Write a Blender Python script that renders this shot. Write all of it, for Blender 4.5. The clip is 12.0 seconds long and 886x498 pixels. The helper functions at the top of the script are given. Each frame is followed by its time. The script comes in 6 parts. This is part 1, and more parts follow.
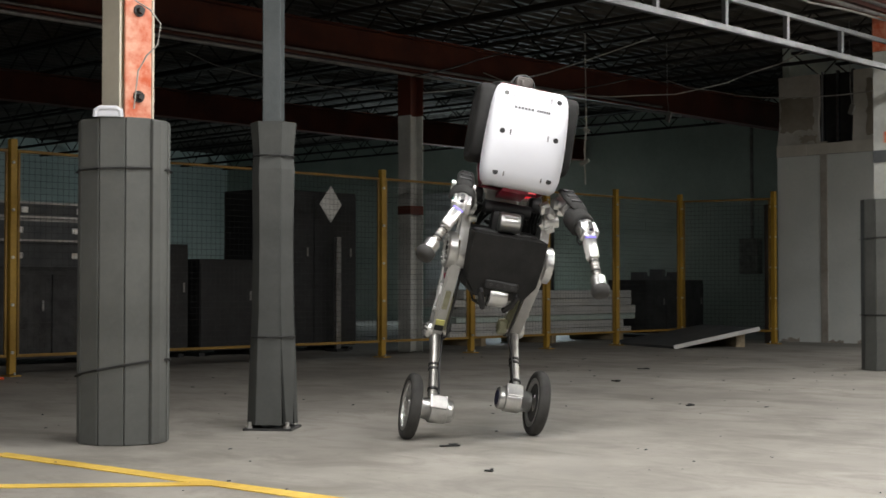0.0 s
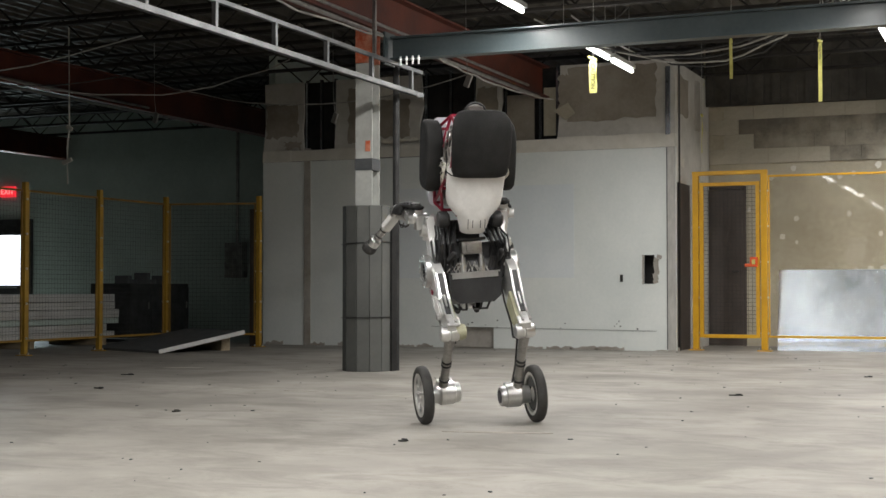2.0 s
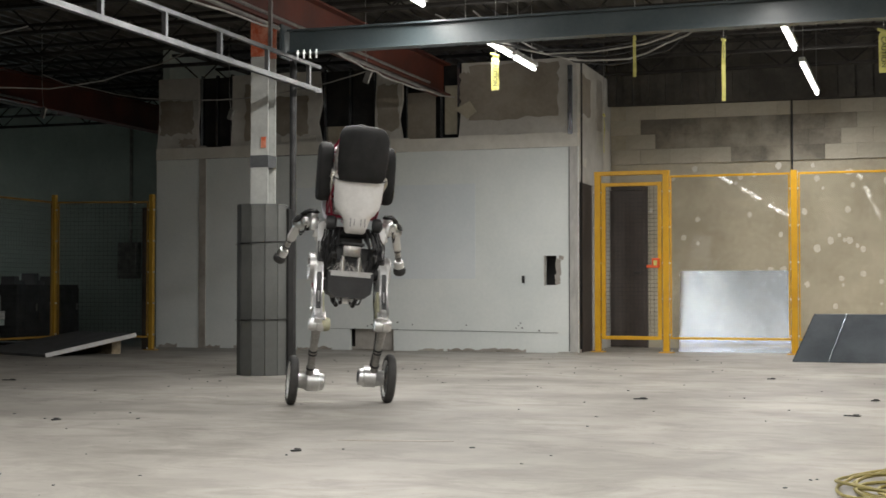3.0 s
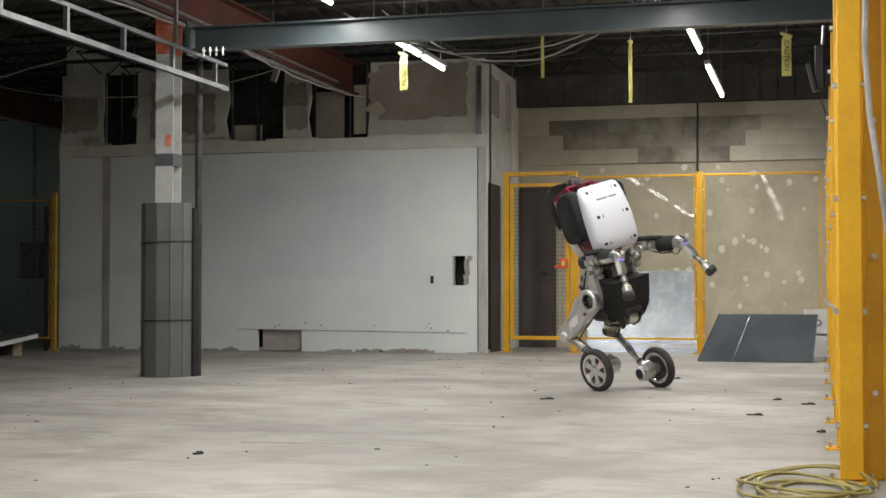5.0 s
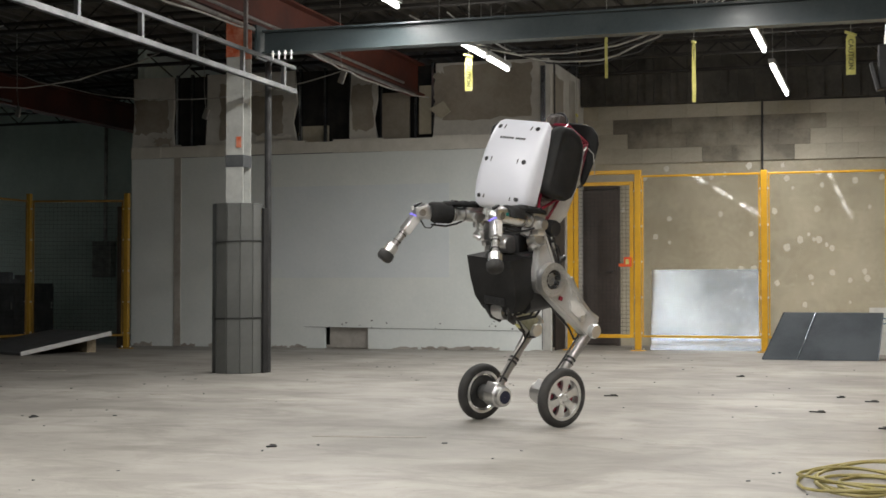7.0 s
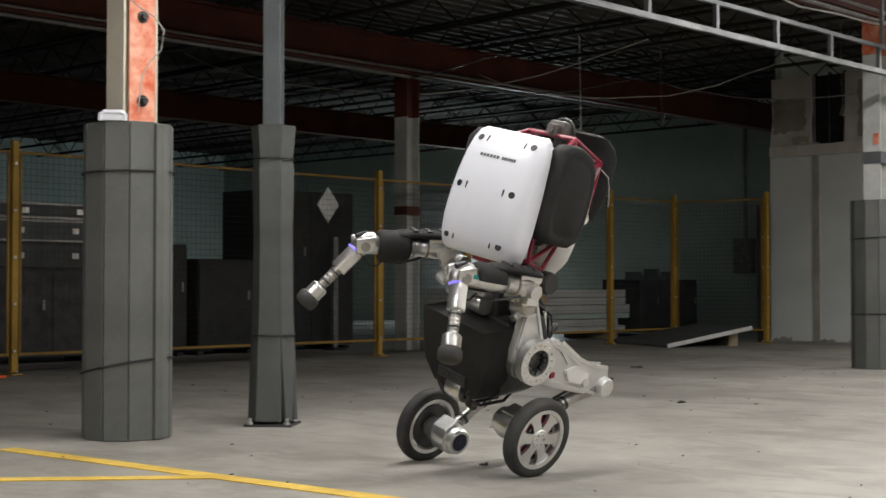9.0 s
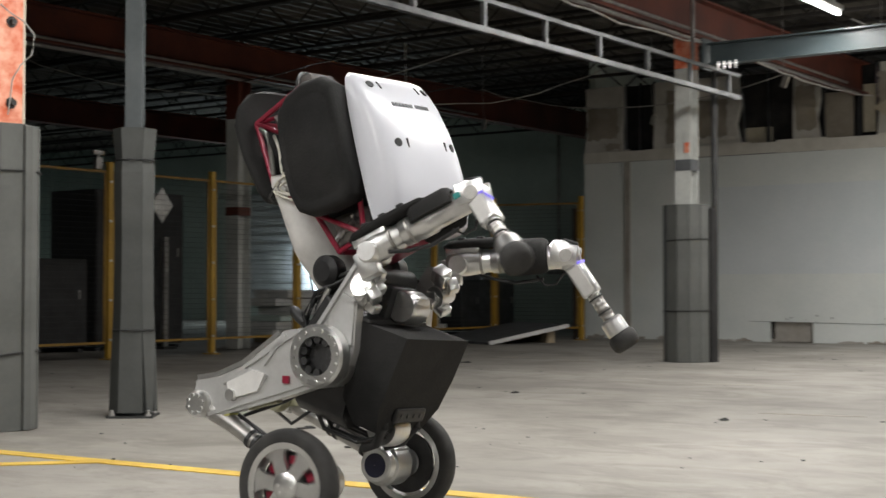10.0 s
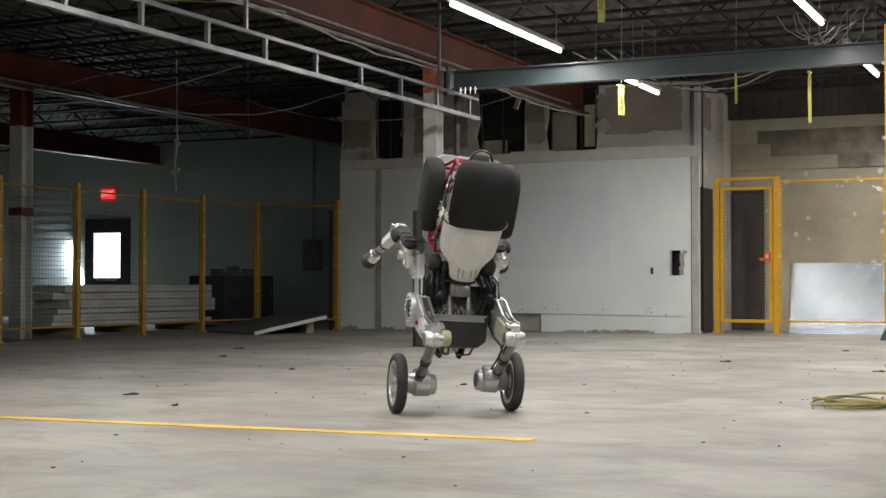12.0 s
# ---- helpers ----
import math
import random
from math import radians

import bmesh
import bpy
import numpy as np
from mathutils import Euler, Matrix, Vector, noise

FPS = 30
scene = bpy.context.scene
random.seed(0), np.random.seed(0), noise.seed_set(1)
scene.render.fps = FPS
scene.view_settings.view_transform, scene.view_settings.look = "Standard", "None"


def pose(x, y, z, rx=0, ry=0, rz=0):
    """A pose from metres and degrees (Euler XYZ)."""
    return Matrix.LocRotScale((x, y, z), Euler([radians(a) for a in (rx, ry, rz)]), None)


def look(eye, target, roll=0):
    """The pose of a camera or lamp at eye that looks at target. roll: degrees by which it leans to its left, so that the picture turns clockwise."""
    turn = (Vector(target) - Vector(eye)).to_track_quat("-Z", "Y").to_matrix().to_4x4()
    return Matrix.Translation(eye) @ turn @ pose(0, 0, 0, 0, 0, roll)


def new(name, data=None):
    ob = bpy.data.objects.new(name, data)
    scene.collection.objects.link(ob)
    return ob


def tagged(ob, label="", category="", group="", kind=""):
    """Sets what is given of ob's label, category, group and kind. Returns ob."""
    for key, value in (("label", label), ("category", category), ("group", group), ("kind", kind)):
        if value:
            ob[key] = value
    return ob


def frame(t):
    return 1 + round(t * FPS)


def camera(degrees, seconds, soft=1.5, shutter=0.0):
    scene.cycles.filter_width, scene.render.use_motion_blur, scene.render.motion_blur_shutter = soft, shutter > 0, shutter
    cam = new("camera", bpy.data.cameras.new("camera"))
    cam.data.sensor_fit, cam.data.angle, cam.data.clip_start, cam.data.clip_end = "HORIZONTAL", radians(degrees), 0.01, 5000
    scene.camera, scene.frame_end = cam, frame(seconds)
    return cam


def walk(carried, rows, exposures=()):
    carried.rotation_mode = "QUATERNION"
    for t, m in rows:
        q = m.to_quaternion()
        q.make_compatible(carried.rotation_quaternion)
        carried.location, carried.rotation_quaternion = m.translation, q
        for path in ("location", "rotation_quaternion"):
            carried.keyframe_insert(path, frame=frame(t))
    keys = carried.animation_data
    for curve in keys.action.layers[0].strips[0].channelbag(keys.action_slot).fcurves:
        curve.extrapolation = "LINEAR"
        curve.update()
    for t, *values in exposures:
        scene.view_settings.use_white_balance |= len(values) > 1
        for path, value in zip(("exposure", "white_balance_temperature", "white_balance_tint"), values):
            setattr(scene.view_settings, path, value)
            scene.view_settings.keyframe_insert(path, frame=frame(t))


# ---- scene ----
cam = camera(35.16, 12.0, shutter=0.2)
walk(cam, [
    (0, pose(0.090, -0.094, 0.760, 91.51, 0, 43.66)),
    (0.3, pose(0.056, -0.066, 0.760, 91.50, 0, 40.54)),
    (0.5, pose(0.023, -0.031, 0.760, 91.52, 0, 36.25)),
    (0.7, pose(0.035, -0.054, 0.760, 91.54, 0, 32.80)),
    (1, pose(0.018, -0.032, 0.760, 91.56, 0, 28.82)),
    (1.5, pose(0.006, -0.013, 0.760, 91.65, 0, 23.80)),
    (2, pose(-0.005, 0.013, 0.760, 91.66, 0, 22.76)),
    (2.5, pose(-0.085, 0.216, 0.760, 91.67, 0, 21.49)),
    (3, pose(-0.115, 0.341, 0.760, 91.71, 0, 18.71)),
    (5, pose(-0.105, 0.391, 0.760, 91.72, 0, 15.05)),
    (5.5, pose(-0.101, 0.379, 0.760, 91.72, 0, 14.95)),
    (6, pose(-0.107, 0.393, 0.760, 91.73, 0, 15.22)),
    (6.5, pose(-0.106, 0.366, 0.760, 91.73, 0, 16.08)),
    (6.7, pose(-0.093, 0.315, 0.760, 91.69, 0, 16.52)),
    (8.3, pose(0.089, -0.139, 0.760, 91.60, 0, 32.74)),
    (8.5, pose(0.117, -0.159, 0.760, 91.55, 0, 36.48)),
    (8.7, pose(0.130, -0.159, 0.760, 91.51, 0, 39.29)),
    (9, pose(0.212, -0.224, 0.760, 91.49, 0, 43.49)),
    (9.5, pose(0.220, -0.215, 0.760, 91.56, 0, 45.64)),
    (9.7, pose(0.245, -0.385, 0.746, 91.60, 0, 41.84)),
    (10, pose(0.330, -0.750, 0.731, 91.57, 0, 35.63)),
    (10.2, pose(0.610, -1.370, 0.718, 91.52, 0, 31.25)),
    (10.4, pose(0.930, -2.020, 0.706, 91.51, 0, 28.31)),
    (10.5, pose(0.994, -2.188, 0.708, 91.49, 0, 26.79)),
    (11, pose(1.116, -2.476, 0.704, 91.45, 0, 25.14)),
    (11.5, pose(1.117, -2.478, 0.704, 91.45, 0, 25.24)),
    (12, pose(1.120, -2.500, 0.703, 91.45, 0, 25.15)),
])

# ---- world and light ----
world = bpy.data.worlds.new("world")
scene.world = world
world.use_nodes = True
wbg = world.node_tree.nodes["Background"]
sky = world.node_tree.nodes.new("ShaderNodeTexSky")
sky.sky_type, sky.sun_disc, sky.sun_elevation, sky.sun_rotation = "NISHITA", False, radians(40), radians(20)
world.node_tree.links.new(sky.outputs[0], wbg.inputs[0])
wbg.inputs[1].default_value = 0.1
scene.view_settings.exposure = 0.0


# ---- materials ----
def nd(mat, kind, **ins):
    n = mat.node_tree.nodes.new(kind)
    for key, value in ins.items():
        n.inputs[key.replace("_", " ")].default_value = value
    return n


def surface(name, dark, light, rough=0.6, metal=0.0, scale=6.0, fine=60.0, bump=0.15, stretch=(1, 1, 1), rough_var=0.15, spec=0.5, piece=0.0):
    """A two-scale mottled surface: broad stains between two colours, and fine grain in colour, gloss and relief."""
    mat = bpy.data.materials.new(name)
    mat.use_nodes = True
    lk = mat.node_tree.links.new
    bsdf = mat.node_tree.nodes["Principled BSDF"]
    co = nd(mat, "ShaderNodeTexCoord")
    mp = nd(mat, "ShaderNodeMapping", Scale=stretch)
    lk(co.outputs["Object"], mp.inputs["Vector"])
    big = nd(mat, "ShaderNodeTexNoise", Scale=scale, Detail=6.0, Roughness=0.6)
    small = nd(mat, "ShaderNodeTexNoise", Scale=fine, Detail=4.0, Roughness=0.65)
    lk(mp.outputs[0], big.inputs["Vector"]), lk(mp.outputs[0], small.inputs["Vector"])
    ramp = nd(mat, "ShaderNodeValToRGB")
    ramp.color_ramp.elements[0].position, ramp.color_ramp.elements[1].position = 0.34, 0.66
    ramp.color_ramp.elements[0].color, ramp.color_ramp.elements[1].color = (*dark, 1), (*light, 1)
    mix = nd(mat, "ShaderNodeMath"); mix.operation = "MULTIPLY_ADD"
    lk(small.outputs[0], mix.inputs[0]); mix.inputs[1].default_value = 0.35
    sub = nd(mat, "ShaderNodeMath"); sub.operation = "SUBTRACT"
    lk(big.outputs[0], sub.inputs[0]); sub.inputs[1].default_value = 0.175
    lk(sub.outputs[0], mix.inputs[2]); lk(mix.outputs[0], ramp.inputs[0])
    out = ramp.outputs[0]
    if piece:
        info = nd(mat, "ShaderNodeObjectInfo")
        hsv = nd(mat, "ShaderNodeHueSaturation")
        rng = nd(mat, "ShaderNodeMapRange", To_Min=1 - piece, To_Max=1 + piece)
        lk(info.outputs["Random"], rng.inputs["Value"]); lk(rng.outputs[0], hsv.inputs["Value"]); lk(out, hsv.inputs["Color"])
        out = hsv.outputs[0]
    lk(out, bsdf.inputs["Base Color"])
    rr = nd(mat, "ShaderNodeMapRange", To_Min=max(0.03, rough - rough_var), To_Max=min(1, rough + rough_var))
    lk(small.outputs[0], rr.inputs["Value"]); lk(rr.outputs[0], bsdf.inputs["Roughness"])
    bsdf.inputs["Metallic"].default_value = metal
    bsdf.inputs["Specular IOR Level"].default_value = spec
    if bump:
        bp = nd(mat, "ShaderNodeBump", Strength=bump, Distance=0.01)
        lk(small.outputs[0], bp.inputs["Height"]); lk(bp.outputs[0], bsdf.inputs["Normal"])
    return mat


def glow(name, colour, strength):
    mat = bpy.data.materials.new(name)
    mat.use_nodes = True
    bsdf = mat.node_tree.nodes["Principled BSDF"]
    bsdf.inputs["Base Color"].default_value = (*colour, 1)
    bsdf.inputs["Emission Color"].default_value = (*colour, 1)
    bsdf.inputs["Emission Strength"].default_value = strength
    return mat


def concrete_floor():
    """Worn poured concrete: pale slab, broad grey stains, long scuffs, dark specks and a slight sheen."""
    mat = surface("floor_concrete", (0.212, 0.199, 0.177), (0.36, 0.341, 0.307), rough=0.58, scale=0.7, fine=5.0, bump=0.025, rough_var=0.14, spec=0.35)
    lk = mat.node_tree.links.new
    bsdf = mat.node_tree.nodes["Principled BSDF"]
    base = bsdf.inputs["Base Color"].links[0].from_socket
    co = nd(mat, "ShaderNodeTexCoord")
    mp = nd(mat, "ShaderNodeMapping", Scale=(1.0, 1.6, 1), Rotation=(0, 0, radians(35)))
    lk(co.outputs["Object"], mp.inputs["Vector"])
    scuff = nd(mat, "ShaderNodeTexNoise", Scale=1.7, Detail=7.0, Roughness=0.7, Distortion=0.6)
    lk(mp.outputs[0], scuff.inputs["Vector"])
    r1 = nd(mat, "ShaderNodeMapRange", From_Min=0.46, From_Max=0.68, To_Min=0.0, To_Max=0.62)
    lk(scuff.outputs[0], r1.inputs["Value"])
    m1 = nd(mat, "ShaderNodeMix"); m1.data_type = "RGBA"
    lk(r1.outputs[0], m1.inputs["Factor"]); lk(base, m1.inputs["A"]); m1.inputs["B"].default_value = (0.13, 0.118, 0.10, 1)
    speck = nd(mat, "ShaderNodeTexNoise", Scale=34.0, Detail=2.0, Roughness=0.5)
    lk(co.outputs["Object"], speck.inputs["Vector"])
    r2 = nd(mat, "ShaderNodeMapRange", From_Min=0.70, From_Max=0.76, To_Min=0.0, To_Max=0.6)
    lk(speck.outputs[0], r2.inputs["Value"])
    m2 = nd(mat, "ShaderNodeMix"); m2.data_type = "RGBA"
    lk(r2.outputs[0], m2.inputs["Factor"]); lk(m1.outputs["Result"], m2.inputs["A"]); m2.inputs["B"].default_value = (0.10, 0.09, 0.08, 1)
    lk(m2.outputs["Result"], bsdf.inputs["Base Color"])
    return mat


def sooty_block():
    """Bare old block: dark soot that thins out in broad soft blotches from block to block."""
    mat = surface("sooty_block", (0.125, 0.112, 0.090), (0.225, 0.203, 0.164), rough=0.9, scale=1.2, fine=26, bump=0.4, piece=0.10)
    lk = mat.node_tree.links.new
    bsdf = mat.node_tree.nodes["Principled BSDF"]
    base = bsdf.inputs["Base Color"].links[0].from_socket
    geo = nd(mat, "ShaderNodeNewGeometry")
    blot = nd(mat, "ShaderNodeTexNoise", Scale=1.9, Detail=5.0, Roughness=0.62)
    lk(geo.outputs["Position"], blot.inputs["Vector"])
    rng = nd(mat, "ShaderNodeMapRange", From_Min=0.44, From_Max=0.66)
    lk(blot.outputs[0], rng.inputs["Value"])
    mx = nd(mat, "ShaderNodeMix"); mx.data_type = "RGBA"
    lk(rng.outputs[0], mx.inputs["Factor"]); lk(base, mx.inputs["A"]); mx.inputs["B"].default_value = (0.34, 0.312, 0.252, 1)
    lk(mx.outputs["Result"], bsdf.inputs["Base Color"])
    return mat


M = {
    "floor": concrete_floor(),
    "white_wall": surface("white_wall_paint", (0.68, 0.725, 0.71), (0.79, 0.82, 0.80), rough=0.55, scale=0.7, fine=22, bump=0.04),
    "blue_paint": surface("pale_blue_wall_paint", (0.655, 0.71, 0.73), (0.745, 0.785, 0.80), rough=0.55, scale=0.7, fine=22, bump=0.04),
    "old_plaster": surface("old_plaster", (0.29, 0.265, 0.23), (0.48, 0.455, 0.415), rough=0.85, scale=1.3, fine=14, bump=0.2),
    "grey_board": surface("skimmed_grey_board", (0.44, 0.425, 0.39), (0.60, 0.585, 0.545), rough=0.85, scale=1.6, fine=14, bump=0.15),
    "brown_paper": surface("torn_brown_board_paper", (0.235, 0.205, 0.165), (0.345, 0.31, 0.26), rough=0.9, scale=1.8, fine=20, bump=0.1),
    "strip_grey": surface("joint_strip_filler", (0.36, 0.355, 0.33), (0.54, 0.53, 0.50), rough=0.85, scale=3.0, fine=24, bump=0.15, stretch=(1, 1, 0.3)),
    "tan_board": surface("tan_drywall", (0.36, 0.32, 0.24), (0.50, 0.46, 0.36), rough=0.8, scale=1.0, fine=18, bump=0.05),
    "plaster_spot": surface("plaster_spot", (0.60, 0.58, 0.52), (0.70, 0.68, 0.62), rough=0.85, scale=4, fine=30, bump=0.1),
    "block": surface("concrete_block", (0.36, 0.33, 0.265), (0.48, 0.445, 0.36), rough=0.9, scale=1.2, fine=26, bump=0.3, piece=0.05),
    "block_dark": sooty_block(),
    "far_wall": surface("grey_green_wall", (0.44, 0.53, 0.49), (0.60, 0.69, 0.64), rough=0.7, scale=0.6, fine=12, bump=0.08),
    "shutter": surface("pale_shutter", (0.55, 0.57, 0.58), (0.68, 0.70, 0.70), rough=0.5, scale=2, fine=30),
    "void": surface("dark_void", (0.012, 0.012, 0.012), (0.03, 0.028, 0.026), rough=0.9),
    "yellow": surface("safety_yellow_paint", (0.58, 0.30, 0.008), (0.74, 0.41, 0.014), rough=0.38, scale=2.2, fine=40, bump=0.03),
    # two darker, browner yellows for the western fence's posts and panel frames
    "yellow_dull": surface("muted_yellow_paint", (0.33, 0.19, 0.02), (0.47, 0.285, 0.035), rough=0.5, scale=2.5, fine=40, bump=0.04),
    "yellow_brown": surface("dull_yellow_paint", (0.20, 0.11, 0.02), (0.36, 0.21, 0.03), rough=0.5, scale=2.5, fine=30, bump=0.05),
    "yellow_line": surface("floor_marking_yellow", (0.52, 0.33, 0.05), (0.78, 0.54, 0.10), rough=0.7, scale=3.0, fine=24, bump=0.1),
    "galv": surface("galvanised_steel", (0.36, 0.40, 0.45), (0.50, 0.54, 0.60), rough=0.22, metal=0.95, scale=2.0, fine=7, bump=0.012, rough_var=0.06),
    "head_grey": surface("sensor_casing", (0.065, 0.057, 0.053), (0.13, 0.116, 0.108), rough=0.55, scale=6, fine=60, bump=0.05),
    "track_steel": surface("zinc_track", (0.13, 0.135, 0.14), (0.25, 0.255, 0.26), rough=0.46, metal=0.7, scale=3, fine=30, bump=0.03),
    "steel": surface("milled_aluminium", (0.63, 0.63, 0.62), (0.77, 0.77, 0.76), rough=0.31, metal=0.94, scale=8, fine=90, bump=0.006, rough_var=0.06),
    "satin": surface("bead_blasted_aluminium", (0.53, 0.53, 0.52), (0.64, 0.64, 0.63), rough=0.42, metal=0.55, scale=6, fine=70, bump=0.01, rough_var=0.08),
    "dull_steel": surface("worn_steel", (0.26, 0.25, 0.24), (0.44, 0.43, 0.41), rough=0.42, metal=0.95, scale=9, fine=90, bump=0.012, rough_var=0.08),
    "dark_steel": surface("dark_steel", (0.035, 0.035, 0.036), (0.075, 0.075, 0.075), rough=0.5, metal=0.6, scale=6, fine=60),
    "deck": surface("roof_deck", (0.046, 0.043, 0.037), (0.108, 0.099, 0.085), rough=0.7, metal=0.05, spec=0.2, scale=1.2, fine=14),
    "joist": surface("joist_paint", (0.020, 0.018, 0.016), (0.044, 0.040, 0.036), spec=0.2, rough=0.8, scale=3, fine=30),
    "orange": surface("red_lead_paint", (0.058, 0.012, 0.006), (0.130, 0.028, 0.012), rough=0.6, scale=1.8, fine=25, bump=0.12),
    "orange_fresh": surface("orange_primer", (0.60, 0.10, 0.030), (0.78, 0.40, 0.28), rough=0.5, scale=9, fine=40, bump=0.1),
    "column_white": surface("column_paint", (0.42, 0.43, 0.41), (0.58, 0.59, 0.56), rough=0.5, scale=3, fine=30, bump=0.06),
    "column_cream": surface("column_cream_paint", (0.55, 0.50, 0.40), (0.66, 0.61, 0.50), rough=0.5, scale=3, fine=30, bump=0.06),
    "band": surface("grey_band", (0.07, 0.075, 0.08), (0.11, 0.115, 0.12), rough=0.6),
    "crane_blue": surface("blue_grey_beam_paint", (0.052, 0.070, 0.076), (0.082, 0.102, 0.108), rough=0.36, scale=1.5, fine=30, bump=0.03),
    "foam": surface("grey_foam_panel", (0.078, 0.081, 0.076), (0.118, 0.121, 0.114), rough=0.75, scale=2.5, fine=50, bump=0.08, piece=0.10),
    # same grey foam, with the near pole's shade mixed into its colour
    "foam_shaded": surface("shaded_foam_panel", (0.046, 0.049, 0.046), (0.076, 0.079, 0.075), rough=0.75, scale=2.5, fine=50, bump=0.08, piece=0.10),
    "pole_grey": surface("grey_tube_paint", (0.05, 0.06, 0.063), (0.08, 0.09, 0.094), rough=0.5, scale=3, fine=30),
    "black": surface("black_plastic", (0.010, 0.010, 0.011), (0.024, 0.024, 0.025), rough=0.5, scale=7, fine=80, bump=0.05),
    "black_pad": surface("black_foam_pad", (0.010, 0.010, 0.010), (0.024, 0.0235, 0.023), rough=0.75, scale=5, fine=120, bump=0.25, spec=0.25),
    "rubber": surface("tyre_rubber", (0.018, 0.018, 0.018), (0.05, 0.048, 0.045), rough=0.75, scale=8, fine=70, bump=0.15),
    "shell_white": surface("gloss_white_shell", (0.68, 0.69, 0.745), (0.705, 0.715, 0.77), rough=0.3, scale=1.5, fine=12, bump=0.0, rough_var=0.04),
    "cover_white": surface("matt_white_cover", (0.60, 0.59, 0.57), (0.76, 0.75, 0.73), rough=0.6, scale=4, fine=40, bump=0.03),
    "red_frame": surface("red_powder_coat", (0.17, 0.006, 0.022), (0.27, 0.011, 0.036), rough=0.32, scale=6, fine=50, bump=0.02),
    "olive_wrap": surface("pale_olive_wrap", (0.27, 0.265, 0.17), (0.42, 0.41, 0.29), rough=0.75, scale=14, fine=60, bump=0.2),
    "brown_door": surface("brown_door_paint", (0.045, 0.035, 0.030), (0.075, 0.060, 0.052), rough=0.5, scale=2, fine=30),
    "mat_grey": surface("grey_panel", (0.030, 0.037, 0.043), (0.052, 0.060, 0.067), rough=0.75, spec=0.2, scale=2, fine=40),
    "wood": surface("raw_timber", (0.28, 0.22, 0.14), (0.44, 0.36, 0.25), rough=0.75, scale=3, fine=30, stretch=(1, 8, 8)),
    "board_white": surface("white_boards", (0.50, 0.50, 0.48), (0.68, 0.68, 0.66), rough=0.7, scale=2, fine=30),
    "cone_orange": surface("cone_plastic", (0.70, 0.08, 0.015), (0.85, 0.13, 0.03), rough=0.45),
    "tape": surface("caution_tape", (0.55, 0.52, 0.14), (0.72, 0.68, 0.24), rough=0.4, scale=9, fine=60),
    "cable_yellow": surface("yellow_cable", (0.22, 0.185, 0.055), (0.35, 0.30, 0.10), rough=0.5),
    "wire": surface("pale_wire", (0.26, 0.25, 0.23), (0.46, 0.45, 0.42), rough=0.5),
    "blue": surface("blue_plastic", (0.02, 0.05, 0.12), (0.04, 0.09, 0.18), rough=0.6),
    "navy": surface("navy_cap", (0.008, 0.010, 0.030), (0.016, 0.018, 0.050), rough=0.35),
    "cream_cable": surface("cream_cable", (0.56, 0.54, 0.46), (0.70, 0.68, 0.60), rough=0.5, scale=8),
    "teal": surface("teal_plastic", (0.02, 0.22, 0.21), (0.03, 0.32, 0.30), rough=0.5),
    "tube_bare": glow("bare_lamp_tube", (1.0, 0.98, 0.95), 60.0),
    "tube": glow("lamp_tube", (1.0, 0.98, 0.95), 7.0),
    "daylight": glow("daylight_pane", (0.86, 0.93, 1.0), 2.3),
    "exit_red": glow("exit_sign_red", (0.85, 0.03, 0.045), 1.1),
    "exit_letter": glow("exit_sign_letter", (1.0, 0.32, 0.30), 1.3),
    "led": glow("violet_led", (0.25, 0.2, 1.0), 0.7),
}
pane = bpy.data.materials.new("clear_panel")
pane.use_nodes = True
_b = pane.node_tree.nodes["Principled BSDF"]
_b.inputs["Transmission Weight"].default_value, _b.inputs["Roughness"].default_value, _b.inputs["IOR"].default_value = 1.0, 0.02, 1.42
_b.inputs["Base Color"].default_value = (0.97, 0.96, 0.92, 1)
_w = nd(pane, "ShaderNodeTexNoise", Scale=2.6, Detail=2.0)
_p = nd(pane, "ShaderNodeBump", Strength=0.03, Distance=0.012)
pane.node_tree.links.new(_w.outputs[0], _p.inputs["Height"]); pane.node_tree.links.new(_p.outputs[0], _b.inputs["Normal"])
M["pane"] = pane


# ---- mesh tools ----
def box(bm, cx, cy, cz, sx, sy, sz, rot=None, bevel=0.0):
    """A box of full sizes sx, sy, sz about a centre, turned by a Matrix."""
    m = Matrix.Translation((cx, cy, cz)) @ (rot.to_4x4() if rot else Matrix()) @ Matrix.Diagonal((sx, sy, sz, 1))
    made = bmesh.ops.create_cube(bm, size=1, matrix=m)
    if bevel:
        edges = list({e for v in made["verts"] for e in v.link_edges})
        bmesh.ops.bevel(bm, geom=edges, offset=bevel, segments=2, affect="EDGES", profile=0.5)
    return bm


def rod(bm, a, b, r, r2=None, n=10, caps=True):
    """A round rod from a to b."""
    a, b = Vector(a), Vector(b)
    d = b - a
    m = Matrix.Translation((a + b) / 2) @ d.to_track_quat("Z", "Y").to_matrix().to_4x4()
    bmesh.ops.create_cone(bm, cap_ends=caps, segments=n, radius1=r, radius2=r if r2 is None else r2, depth=d.length, matrix=m)
    return bm


def bar(bm, a, b, w, h, up=(0, 0, 1), bevel=0.0):
    """A square bar from a to b, w across and h along up."""
    a, b = Vector(a), Vector(b)
    d = (b - a)
    f = d.normalized()
    s = f.cross(Vector(up)).normalized()
    u = s.cross(f)
    rot = Matrix((s, f, u)).transposed()
    return box(bm, *((a + b) / 2), w, d.length, h, rot, bevel)


